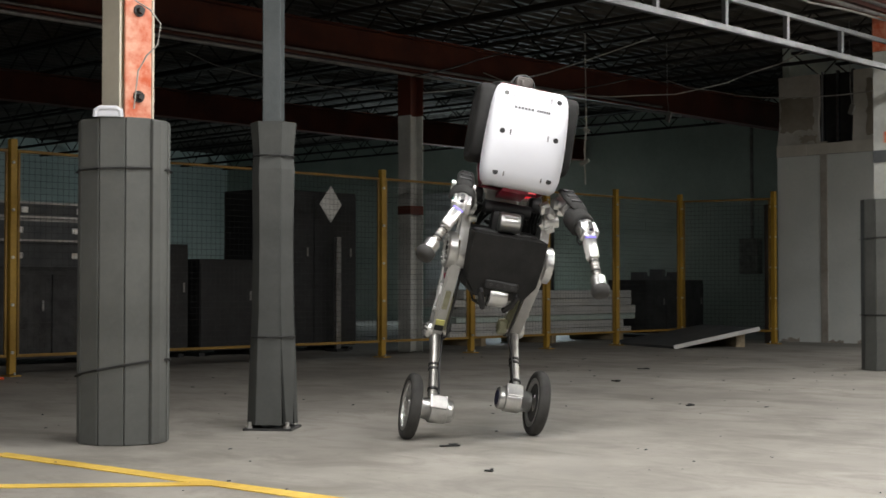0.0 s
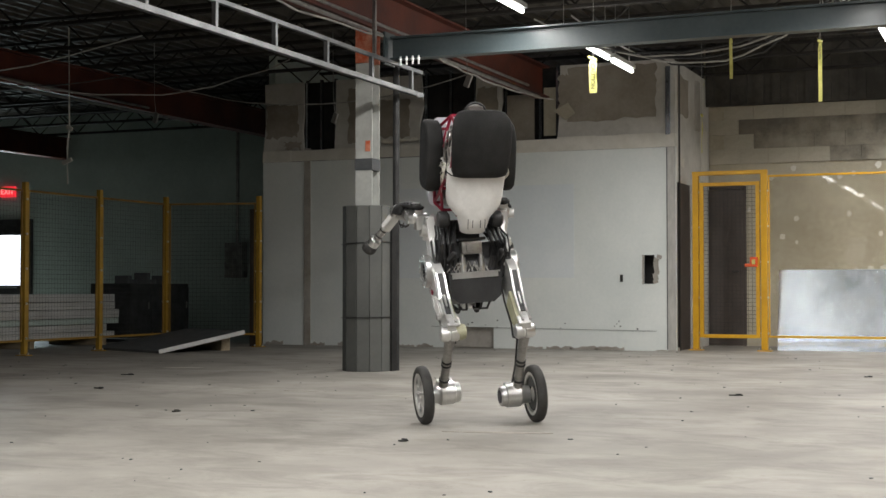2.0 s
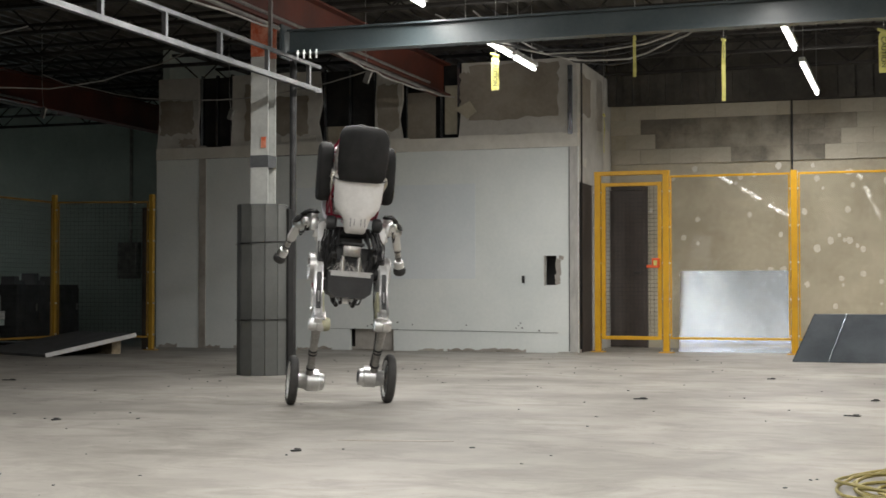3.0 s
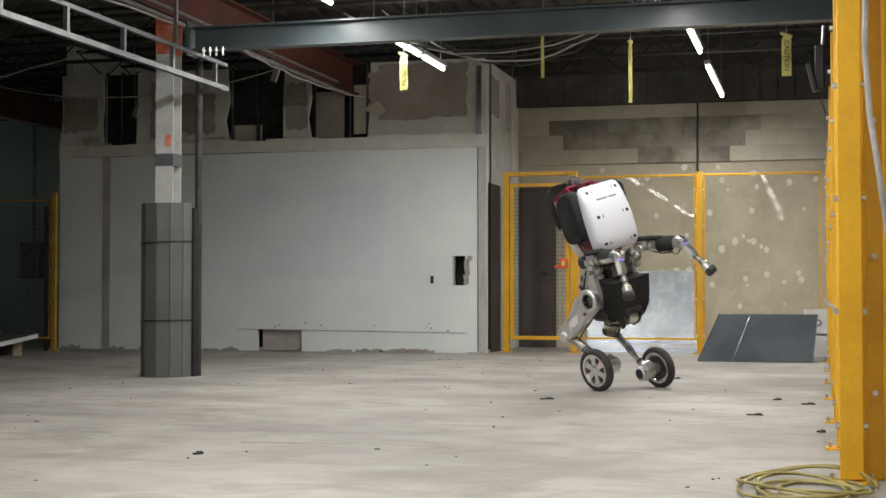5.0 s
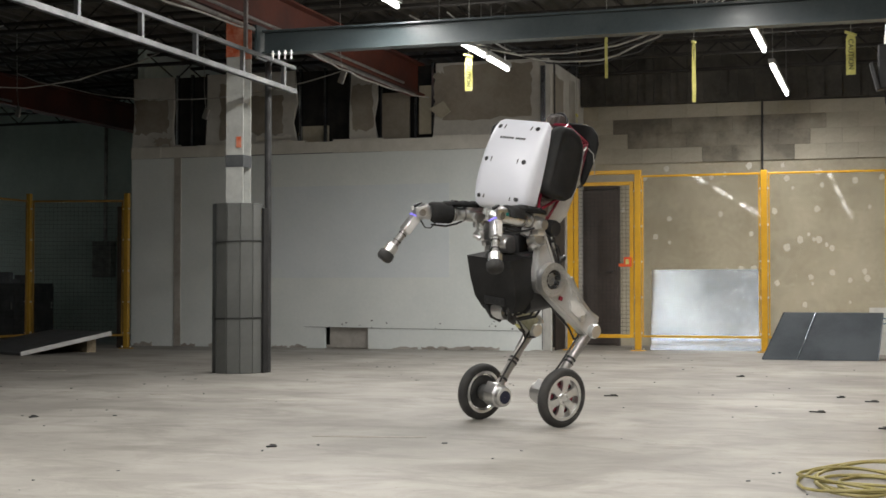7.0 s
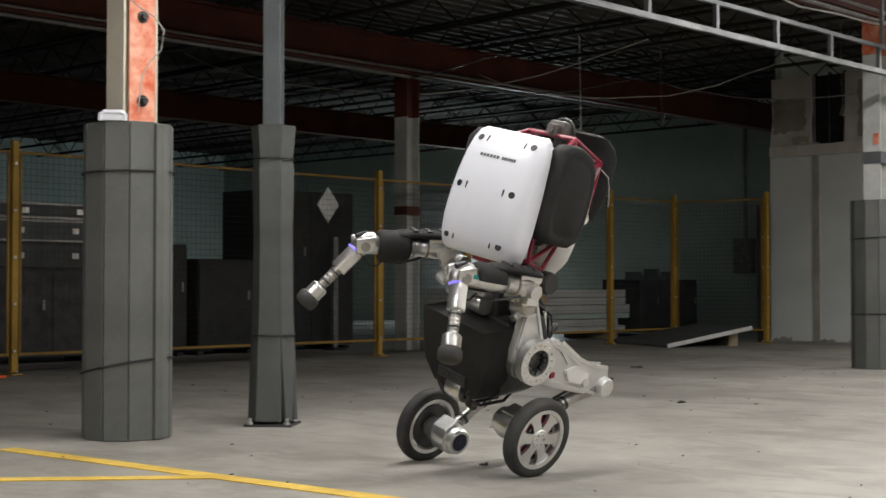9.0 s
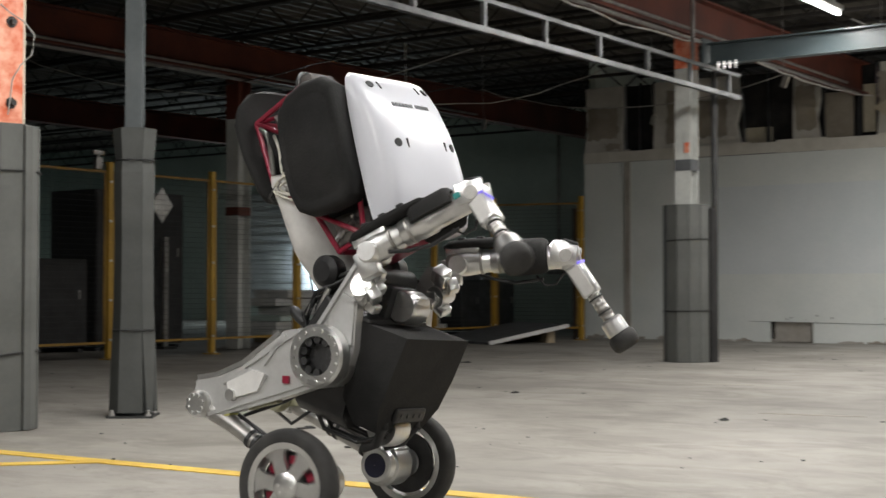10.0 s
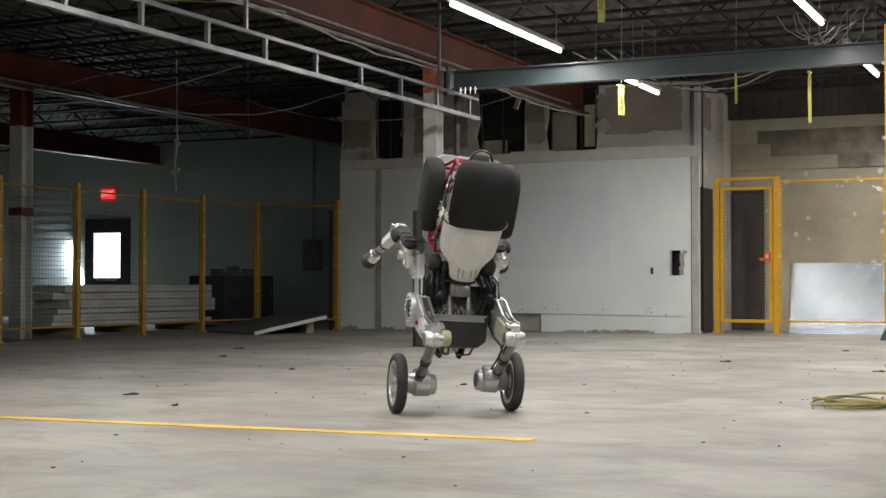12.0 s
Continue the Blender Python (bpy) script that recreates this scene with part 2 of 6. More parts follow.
def lathe(bm, profile, m=Matrix(), n=32):
    """Turns a profile of (radius, height) about z."""
    rings = []
    for r, z in profile:
        rings.append([bm.verts.new(m @ Vector((r * math.cos(2 * math.pi * i / n), r * math.sin(2 * math.pi * i / n), z))) for i in range(n)])
    for p, q in zip(rings, rings[1:]):
        for i in range(n):
            bm.faces.new((p[i], p[(i + 1) % n], q[(i + 1) % n], q[i]))
    return bm


def tube_path(bm, pts, r, n=6):
    """A round cord through points."""
    pts = [Vector(p) for p in pts]
    rings = []
    for i, p in enumerate(pts):
        d = (pts[min(i + 1, len(pts) - 1)] - pts[max(i - 1, 0)]).normalized()
        q = d.to_track_quat("Z", "Y")
        rings.append([bm.verts.new(p + q @ Vector((r * math.cos(2 * math.pi * k / n), r * math.sin(2 * math.pi * k / n), 0))) for k in range(n)])
    for a, b in zip(rings, rings[1:]):
        for k in range(n):
            bm.faces.new((a[k], a[(k + 1) % n], b[(k + 1) % n], b[k]))
    for ring, flip in ((rings[0], True), (rings[-1], False)):
        bm.faces.new(ring[::-1] if flip else ring)
    return bm


def prism(bm, outline, depth, m=Matrix()):
    """A plate with the given outline (x, y), from z = -depth/2 to depth/2, placed by m."""
    lo = [bm.verts.new(m @ Vector((x, y, -depth / 2))) for x, y in outline]
    hi = [bm.verts.new(m @ Vector((x, y, depth / 2))) for x, y in outline]
    bm.faces.new(lo[::-1]), bm.faces.new(hi)
    for i in range(len(lo)):
        j = (i + 1) % len(lo)
        bm.faces.new((lo[i], lo[j], hi[j], hi[i]))
    return bm


def finish(name, bm, material, smooth=None):
    mesh = bpy.data.meshes.new(name)
    bmesh.ops.recalc_face_normals(bm, faces=bm.faces)
    bm.to_mesh(mesh)
    bm.free()
    mesh.materials.append(M[material] if isinstance(material, str) else material)
    if smooth is not None:
        mesh.polygons.foreach_set("use_smooth", [True] * len(mesh.polygons))
        mesh.set_sharp_from_angle(angle=radians(smooth))
    return mesh


def part(name, bm, material, parent=None, label="", smooth=None):
    """Links a bmesh as one mesh object, under a thing or part if given."""
    ob = new(name, finish(name, bm, material, smooth))
    if parent:
        ob.parent = parent
    if label:
        ob["label"] = label
    return ob


def thing(name, label, category, x=0, y=0, z=0, rz=0, group=""):
    ob = new(name)
    ob.empty_display_size = 0.1
    ob.matrix_basis = pose(x, y, z, 0, 0, rz)
    return tagged(ob, label, category, group)


def structure(name, bm, material, label="", smooth=None):
    return tagged(part(name, bm, material, None, label, smooth), kind="structure")


B = bmesh.new


# ---- the hall ----
WALL_Y, RETURN_X, BLOCK_Y, FAR_Y, DECK_Z = 17.0, -4.02, 19.0, 21.5, 4.05

bm = B(); box(bm, -6, 6, -0.15, 60, 60, 0.3)
floor = structure("floor", bm, "floor", "worn stained pale concrete floor slab")

# roof deck: one corrugated sheet
bm = B()
xs, x = [], -28.0
while x < 14:
    xs += [(x, 0.0), (x + 0.05, 0.06), (x + 0.11, 0.06), (x + 0.16, 0.0)]
    x += 0.22
for (xa, za), (xb, zb) in zip(xs, xs[1:]):
    bm.faces.new([bm.verts.new(v) for v in ((xa, -16, DECK_Z + za), (xb, -16, DECK_Z + zb), (xb, 23, DECK_Z + zb), (xa, 23, DECK_Z + za))])
box(bm, -7, 3.5, DECK_Z + 0.3, 42, 39, 0.2)
structure("ceiling", bm, "deck", "dark corrugated steel roof deck")

# plain outer walls that close the hall
bm = B(); box(bm, -28.1, 3, 2, 0.2, 38, 4.4); structure("wall_west", bm, "far_wall")
bm = B(); box(bm, 14.1, 3, 2, 0.2, 38, 4.4); structure("wall_east", bm, "tan_board")
bm = B(); box(bm, -7, -16.1, 2, 42, 0.2, 4.4); structure("wall_south", bm, "tan_board")

# white partition: painted lower boards with a slot at the foot and a torn hole
wn = structure("wall_north", (lambda b: box(b, -6.935, WALL_Y + 0.14, 0.02, 5.83, 0.10, 0.04))(B()), "old_plaster", "white painted partition with torn upper boards")
SLOT = (-7.02, -6.42, 0.03, 0.27)
HOLE = (-4.43, -4.29, 0.83, 1.19)
xa, xb, top = -9.85, RETURN_X, 2.53
bm = B()
def slab(b, x0, x1, z0, z1, y0=WALL_Y, t=0.06):
    box(b, (x0 + x1) / 2, y0 + t / 2, (z0 + z1) / 2, x1 - x0, t, z1 - z0)
slab(bm, xa, SLOT[0], 0.0, top); slab(bm, SLOT[0], SLOT[1], SLOT[3], top); slab(bm, SLOT[1], HOLE[0], 0.0, top)
slab(bm, HOLE[0], HOLE[1], 0, HOLE[2]); slab(bm, HOLE[0], HOLE[1], HOLE[3], top); slab(bm, HOLE[1], xb, 0, top)
part("painted_board", bm, "white_wall", wn, "white painted wallboard with scuffs and a torn hole")
# black sheet behind the gaps: the hollow's darkness is put into its colour
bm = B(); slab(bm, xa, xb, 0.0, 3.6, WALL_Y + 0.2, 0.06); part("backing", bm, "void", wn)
bm = B(); box(bm, -6.55, WALL_Y - 0.001, 1.505, 2.44, 0.006, 1.19); part("repainted_patch", bm, "blue_paint", wn, "bluish repainted patch")
# ragged lip of torn board round the hole and the slot
bm = B()
rnd = random.Random(4)
for i in range(9):
    z = HOLE[2] + 0.03 + i * 0.038
    box(bm, HOLE[1] + 0.01 + rnd.uniform(0, 0.04) * (1.6 if i > 5 else 0.6), WALL_Y - 0.008, z, 0.06, 0.012, 0.045, pose(0, 0, 0, 0, rnd.uniform(-25, 25), 0).to_3x3())
for i in range(8):
    box(bm, HOLE[0] - 0.004, WALL_Y - 0.006, HOLE[2] + 0.02 + i * 0.045, 0.02, 0.01, 0.05, pose(0, 0, 0, 0, rnd.uniform(-15, 15), 0).to_3x3())
part("torn_edge", bm, "old_plaster", wn)
bm = B(); box(bm, -6.70, WALL_Y + 0.09, 0.14, 0.54, 0.05, 0.26); part("slot_board", bm, "old_plaster", wn)
bm = B(); box(bm, -4.71, WALL_Y - 0.006, 0.90, 0.035, 0.012, 0.09); part("socket_hole", bm, "void", wn)
# broken plaster along the foot
bm = B()
x = xa + 0.05
while x < xb - 0.1:
    w = rnd.uniform(0.08, 0.4)
    if not SLOT[0] - 0.35 < x < SLOT[1] + 0.05 and rnd.random() < 0.75:
        h = rnd.uniform(0.015, 0.055) if x > -7.4 else rnd.uniform(0.02, 0.10)
        n = 7
        pts = [(0, 0)] + [(w * k / n, h * rnd.uniform(0.3, 1)) for k in range(n + 1)] + [(w, 0)]
        prism(bm, pts, 0.012, pose(x, WALL_Y - 0.007, 0.002, 90, 0, 0))
    x += w * rnd.uniform(0.9, 1.3)
part("broken_plaster", bm, "old_plaster", wn, "crumbled plaster along the foot")
bm = B()
for i in range(15):
    box(bm, rnd.uniform(-7.3, xb - 0.3), WALL_Y - 0.004, rnd.choice((0.30, 0.31, 0.33, 0.36, 0.27)), rnd.uniform(0.006, 0.024), 0.01, rnd.uniform(0.006, 0.022))
bar(bm, (-7.3, WALL_Y - 0.004, 0.275), (xb - 0.25, WALL_Y - 0.004, 0.245), 0.006, 0.004)
part("wall_scars", bm, "band", wn)
# two joint strips that run up the boards
for x, w in ((-9.15, 0.10), (xb - 0.05, 0.10)):
    bm = B(); box(bm, x, WALL_Y - 0.006, 1.35, w, 0.012, 2.7); part("joint_strip", bm, "old_plaster" if x < -9 else "strip_grey", wn)
bm = B(); box(bm, xb - 0.108, WALL_Y - 0.004, 1.27, 0.012, 0.008, 2.5); box(bm, (xa + xb) / 2, WALL_Y - 0.003, 2.528, xb - xa, 0.006, 0.010); part("board_seam", bm, "band", wn, "dark seam round the painted boards")
# rough ledge band above the white paint
bm = B()
x = xa
while x < xb:
    w = min(rnd.uniform(0.25, 0.7), xb - x)
    box(bm, x + w / 2, WALL_Y + 0.02, 2.53 + rnd.uniform(0.07, 0.085), w, 0.075 + rnd.uniform(0, 0.01), 0.16 + rnd.uniform(-0.02, 0.02))
    x += w
part("ledge_band", bm, "plaster_spot", wn, "patched filler band")
# upper boards, with gaps that show studs and darkness behind
bays = [(-9.85, -9.22, 1, 2.70), (-9.22, -8.74, 0, 0), (-8.74, -7.42, 1, 2.70), (-7.42, -6.68, 0, 0), (-6.68, -6.30, 1, 2.70), (-6.30, -5.78, 0.5, 2.72), (-5.78, -5.55, 0, 0), (-5.55, RETURN_X, 1, 2.70)]
for x0, x1, full, z0 in bays:
    if full:
        bm = B()
        if full == 0.5:
            slab(bm, x0 + 0.05, x1 - 0.1, 2.68, 3.28, WALL_Y + 0.05, 0.03)
        else:
            prism(bm, [(x0, 2.68), (x1, 2.68), (x1 - rnd.uniform(0, .06), 2.95), (x1, 3.2), (x1 - rnd.uniform(0, .04), 3.62), (x0 + rnd.uniform(0, .06), 3.62), (x0 + rnd.uniform(0, .05), 3.05)], 0.05, pose(0, WALL_Y + 0.03, 0, 90, 0, 0))
        part("upper_board", bm, "grey_board" if full == 1 else "brown_paper", wn)
# torn areas where the skim came off, down to brown paper
def torn_patch(parent, x0, x1, z0, z1, mat, lift, seed):
    rt = random.Random(seed)
    pts, n = [], 9
    for a, b, c, d in ((x0, z0, x1, z0), (x1, z0, x1, z1), (x1, z1, x0, z1), (x0, z1, x0, z0)):
        for k in range(n):
            u = k / n
            j = 0.022 if k else 0.008
            pts.append((a + (c - a) * u + rt.uniform(-j, j), b + (d - b) * u + rt.uniform(-j, j) * (1.6 if z0 == b == d else 1)))
    part("torn_patch", prism(B(), pts, 0.006, pose(0, WALL_Y + 0.004 - lift, 0, 90, 0, 0)), mat, parent)

for k, (x0, x1, z0, z1, mat) in enumerate((
        (-5.42, -4.26, 2.90, 3.58, "brown_paper"), (-5.53, -5.36, 3.02, 3.5, "brown_paper"), (-6.64, -6.36, 2.82, 3.40, "brown_paper"),
        (-8.10, -7.62, 2.80, 3.30, "brown_paper"), (-8.52, -8.20, 2.74, 3.50, "brown_paper"), (-9.80, -9.30, 2.86, 3.32, "brown_paper"),
        (-8.0, -7.5, 2.70, 2.78, "plaster_spot"), (-9.5, -9.25, 2.70, 2.80, "brown_paper"))):
    torn_patch(wn, x0, x1, z0, z1, mat, 0.006 + 0.001 * k, 300 + k)
for x in (-9.20, -8.98, -8.76, -7.40, -7.05, -6.70, -6.26, -5.80, -5.57):
    bm = B(); box(bm, x, WALL_Y + 0.09, 3.15, 0.035, 0.05, 1.0); part("stud", bm, "galv", wn)
bm = B(); box(bm, -7.2, WALL_Y + 0.13, 2.78, 0.36, 0.03, 0.24); box(bm, -5.66, WALL_Y + 0.1, 3.05, 0.2, 0.02, 0.62); part("inner_board", bm, "tan_board", wn)
bm = B(); prism(bm, [(-0.14, 0.02), (0.05, 0.12), (0.15, -0.02), (0.03, -0.11)], 0.015, pose(-5.45, WALL_Y - 0.03, 3.02, 80, 0, 0)); part("hanging_scrap", bm, "tan_board", wn)
bm = B(); box(bm, xb - 0.09, WALL_Y - 0.01, 3.1, 0.06, 0.03, 0.85, bevel=0.004); part("corner_post", bm, "galv", wn)
bm = B(); box(bm, xb - 0.09, WALL_Y - 0.028, 3.33, 0.025, 0.008, 0.03); part("corner_bolt", bm, "void", wn)

# return wall with a dark doorway beside the gate
wr = structure("wall_return", (lambda b: box(b, RETURN_X - 0.06, 18.43, 1.8, 0.10, 1.14, 3.6))(B()), "grey_board", "patched return wall beside the gate")
bm = B(); box(bm, RETURN_X - 0.06, 17.46, 2.85, 0.10, 0.80, 1.5); part("lintel", bm, "grey_board", wr)
# flush panel over the opening, its dark brown standing in for the doorway's shade
bm = B(); box(bm, RETURN_X - 0.05, 17.47, 1.05, 0.06, 0.78, 2.1); part("dark_leaf", bm, "brown_door", wr, "dark brown panel across the doorway, standing in for its shade")
YZ = Matrix(((0, 0, 1, 0), (1, 0, 0, 0), (0, 1, 0, 0), (0, 0, 0, 1)))   # outlines (y, z) on a wall across x
for k, (y0, y1, z0, z1, mat) in enumerate(((17.15, 17.75, 2.95, 3.45, "brown_paper"), (18.1, 18.45, 2.85, 3.5, "old_plaster"), (17.3, 17.5, 2.3, 2.42, "plaster_spot"), (18.5, 18.9, 2.2, 2.9, "plaster_spot"))):
    pts = []
    for a, b, c, d in ((y0, z0, y1, z0), (y1, z0, y1, z1), (y1, z1, y0, z1), (y0, z1, y0, z0)):
        pts += [(a + (c - a) * u / 6 + rnd.uniform(-.02, .02), b + (d - b) * u / 6 + rnd.uniform(-.02, .02)) for u in range(6)]
    part("torn_patch", prism(B(), pts, 0.004, Matrix.Translation((RETURN_X - 0.008, 0, 0)) @ YZ), mat, wr)

# far wall of blocks: drywall below with filler spots, bare and sooty blocks above
wb = structure("wall_block", (lambda b: box(b, 5.0, BLOCK_Y + 0.12, 2.0, 18.2, 0.2, 4.1))(B()), "tan_board", "tan drywall below bare concrete blocks")
BL = {k: finish("block", box(B(), 0, 0, 0, 0.3985, 0.03, 0.1985, bevel=0.002), k) for k in ("block", "block_dark")}
for row in range(7):
    z = 2.56 + 0.2 * row
    for col in range(22):
        x = RETURN_X + 0.2 + 0.4 * col + (0.2 if row % 2 else 0)
        if x > 4.4:
            continue
        soot = (-3.7 + 0.3 * (row % 2) < x < -1.0 and 2.7 < z < 3.15) or (-2.6 < x < -1.3 and z < 2.7)
        ob = new("block", BL["block_dark" if soot and rnd.random() < 0.93 else "block"])
        ob.location = (x, BLOCK_Y + 0.003 + rnd.uniform(0, 0.004), z)
        ob.parent = wb
for k in range(72):
    bm = B()
    s = rnd.uniform(0.02, 0.055)
    x, z = RETURN_X + 0.3 + rnd.random() * 4.4, rnd.choice((0.5, 0.95, 1.4, 1.8, 2.2, 2.5)) + rnd.uniform(-0.12, 0.12)
    prism(bm, [(x + s * math.cos(a) * rnd.uniform(.6, 1), z + 1.2 * s * math.sin(a) * rnd.uniform(.6, 1)) for a in [i * math.pi / 5 for i in range(10)]], 0.003, pose(0, BLOCK_Y + 0.0185 - 0.0001 * k, 0, 90, 0, 0))
    part("filler_spot", bm, "plaster_spot", wb)
bm = B(); rod(bm, (-1.63, BLOCK_Y - 0.05, 0.3), (-1.63, BLOCK_Y - 0.05, 3.6), 0.012); rod(bm, (-4, BLOCK_Y - 0.05, 3.26), (4, BLOCK_Y - 0.05, 3.22), 0.016)
tagged(part("conduit", bm, "dark_steel", None), "thin dark conduit up the block wall", "conduit")

# added dark ribbed sheet over the block wall's head, standing in for lower deck
bm = B()
x = RETURN_X
while x < 4.3:
    box(bm, x + 0.055, BLOCK_Y - 0.20, 3.66, 0.11, 0.05, 0.86)
    box(bm, x + 0.165, BLOCK_Y - 0.17, 3.66, 0.11, 0.05, 0.86)
    x += 0.22
structure("trim_spandrel", bm, "deck", "added dark ribbed steel sheet standing in for deck over the block wall")

# brown door that stands in the block wall
d1 = structure("door_1", (lambda b: box(b, -3.80, BLOCK_Y - 0.03, 1.06, 0.46, 0.045, 2.1, bevel=0.004))(B()), "brown_door", "dark brown door behind the gate")
bm = B(); rod(bm, (-3.63, BLOCK_Y - 0.05, 1.0), (-3.63, BLOCK_Y - 0.11, 1.0), 0.012); rod(bm, (-3.63, BLOCK_Y - 0.11, 1.0), (-3.70, BLOCK_Y - 0.11, 1.0), 0.011); part("door_handle", bm, "dark_steel", d1)
bm = B(); box(bm, -3.55, BLOCK_Y - 0.01, 1.08, 0.04, 0.06, 2.16); box(bm, -3.795, BLOCK_Y - 0.01, 2.15, 0.45, 0.06, 0.06); part("door_frame", bm, "brown_door", d1)

# the dim bay beyond the fence
wf = structure("wall_far", (lambda b: box(b, -19, FAR_Y + 0.1, 2.0, 18.2, 0.2, 4.1))(B()), "far_wall", "grey-green far wall")
bm = B(); box(bm, -9.80, 19.3, 2.0, 0.10, 4.3, 4.1); structure("wall_bay", bm, "far_wall", "grey-green side wall of the dim bay")
bm = B()
for k in range(26):
    box(bm, -20.0, FAR_Y - 0.025 - 0.012 * (k % 2), 0.45 + 0.09 * k, 2.0, 0.03, 0.085)
part("shutter", bm, "shutter", wf, "pale ribbed shutter")
d2 = structure("door_2", (lambda b: (box(b, -18.52, FAR_Y - 0.03, 1.05, 0.22, 0.05, 2.1), box(b, -17.58, FAR_Y - 0.03, 1.05, 0.22, 0.05, 2.1), box(b, -18.05, FAR_Y - 0.03, 0.42, 0.72, 0.05, 0.84), box(b, -18.05, FAR_Y - 0.03, 1.95, 0.72, 0.05, 0.30))[0])(B()), "dark_steel", "dark exit door with a bright glass light")
bm = B(); box(bm, -18.05, FAR_Y - 0.02, 1.32, 0.72, 0.02, 0.96); part("glass_light", bm, "daylight", d2, "pane bright with daylight")
bm = B(); box(bm, -18.05, FAR_Y - 0.07, 0.80, 0.5, 0.03, 0.03); part("push_bar", bm, "steel", d2)
w1 = structure("window_1", (lambda b: box(b, -18.84, FAR_Y - 0.06, 1.15, 0.07, 0.03, 0.95))(B()), "daylight", "narrow bright side light")

# red exit sign
es = thing("exit_sign", "small lit red exit sign on the far wall", "exit sign", -18.05, FAR_Y - 0.024, 2.63)
bm = B(); box(bm, 0, 0, 0, 0.34, 0.05, 0.20, bevel=0.006); part("sign_box", bm, "exit_red", es)
cu = bpy.data.curves.new("sign_text", "FONT"); cu.body, cu.size, cu.extrude, cu.align_x, cu.align_y = "EXIT", 0.15, 0.002, "CENTER", "CENTER"
tx = new("sign_text", cu); tx.parent = es; tx.matrix_basis = pose(0, -0.028, 0, 90, 0, 0); cu.materials.append(M["exit_letter"])

# ---- roof steel ----
def i_beam(bm, a, b, w, h, tf=0.02, tw=0.014):
    a, b = Vector(a), Vector(b)
    up = Vector((0, 0, 1))
    bar(bm, a + up * (h / 2 - tf / 2), b + up * (h / 2 - tf / 2), w, tf)
    bar(bm, a - up * (h / 2 - tf / 2), b - up * (h / 2 - tf / 2), w, tf)
    bar(bm, a, b, tw, h - 2 * tf)
    return bm

for x in (-5.72, -11.2, -16.7, 2.5):
    bm = B(); i_beam(bm, (x, -15.9, 3.40), (x, 21.48 if x < -6 else 16.9 if x < 0 else 18.8, 3.40), 0.20, 0.40)
    tagged(part("roof_beam", bm, "orange"), "rust-red painted steel roof beam", "beam", "roof beams")
for x in (-5.72, -11.2):
    bm = B(); rod(bm, (x + 0.10, -15, 3.16), (x + 0.10, 16.5, 3.16), 0.02); rod(bm, (x + 0.13, -15, 3.24), (x + 0.13, 16, 3.24), 0.016)
    tagged(part("conduit", bm, "dull_steel"), "pair of steel conduits along a red beam", "conduit")

def joist(y, x0, x1):
    bm = B()
    n = int((x1 - x0) / 0.42)
    for k in range(n):
        a, c = x0 + (x1 - x0) * k / n, x0 + (x1 - x0) * (k + 1) / n
        rod(bm, (a, y, 3.62 if k % 2 else 3.98), (c, y, 3.98 if k % 2 else 3.62), 0.011, n=5, caps=False)
    web = bm
    jo = thing("bar_joist", "dark open-web steel bar joist under the deck", "joist", 0, 0, 0, 0, "bar joists")
    for z in (3.62, 3.98):
        bm = B()
        for dy in (-0.025, 0.025):
            bar(bm, (x0, y + dy, z), (x1, y + dy, z), 0.03, 0.035)
        part("chord", bm, "joist", jo)
    part("web", web, "joist", jo)
    return jo

for y in [-9 + 1.25 * k for k in range(25)]:
    joist(y, -27.5, 13.5)

# blue-grey crane beam from the column across the hall
cb = thing("crane_beam", "blue-grey painted steel crane beam", "beam", 0, 11.72, 2.985)
bm = B(); i_beam(bm, (-5.42, 0, 0), (6.5, 0, 0), 0.13, 0.21, 0.016, 0.01); part("girder", bm, "crane_blue", cb)
bm = B(); box(bm, -5.46, 0, 0.0, 0.02, 0.22, 0.30); part("end_plate", bm, "crane_blue", cb)
for k in range(4):
    bm = B(); rod(bm, (-5.30 + 0.06 * k, -0.09, -0.17), (-5.30 + 0.06 * k, -0.09, -0.09), 0.009); rod(bm, (-5.30 + 0.06 * k, -0.09, -0.125), (-5.30 + 0.06 * k, -0.09, -0.11), 0.017, n=6); part("clamp_bolt", bm, "steel", cb)

# ladder-like galvanised track hung along the column row
TX, TZ = -5.36, 2.615
tr_ = thing("hanging_track", "galvanised ladder-shaped steel track hung from the roof", "track", TX, 0, TZ)
bm = B()
bar(bm, (0, -6, 0.018), (0, 12.25, 0.018), 0.045, 0.008); bar(bm, (-0.02, -6, 0), (-0.02, 12.25, 0), 0.006, 0.042); bar(bm, (0.02, -6, 0), (0.02, 12.25, 0), 0.006, 0.042)
part("lower_channel", bm, "track_steel", tr_)
bm = B(); bar(bm, (0, -6, 0.22), (0, 12.25, 0.22), 0.032, 0.032); part("upper_channel", bm, "track_steel", tr_)
for k in range(20):
    bm = B(); bar(bm, (0, 12.0 - 0.86 * k, 0.02), (0, 12.0 - 0.86 * k, 0.205), 0.035, 0.035, up=(0, 1, 0)); part("hanger", bm, "track_steel", tr_)
for y in (11.2, 7.4, 3.6, -0.2):
    bm = B(); bar(bm, (0, y, 0.235), (0, y, 1.40), 0.03, 0.03, up=(0, 1, 0)); part("roof_hanger", bm, "dull_steel", tr_)

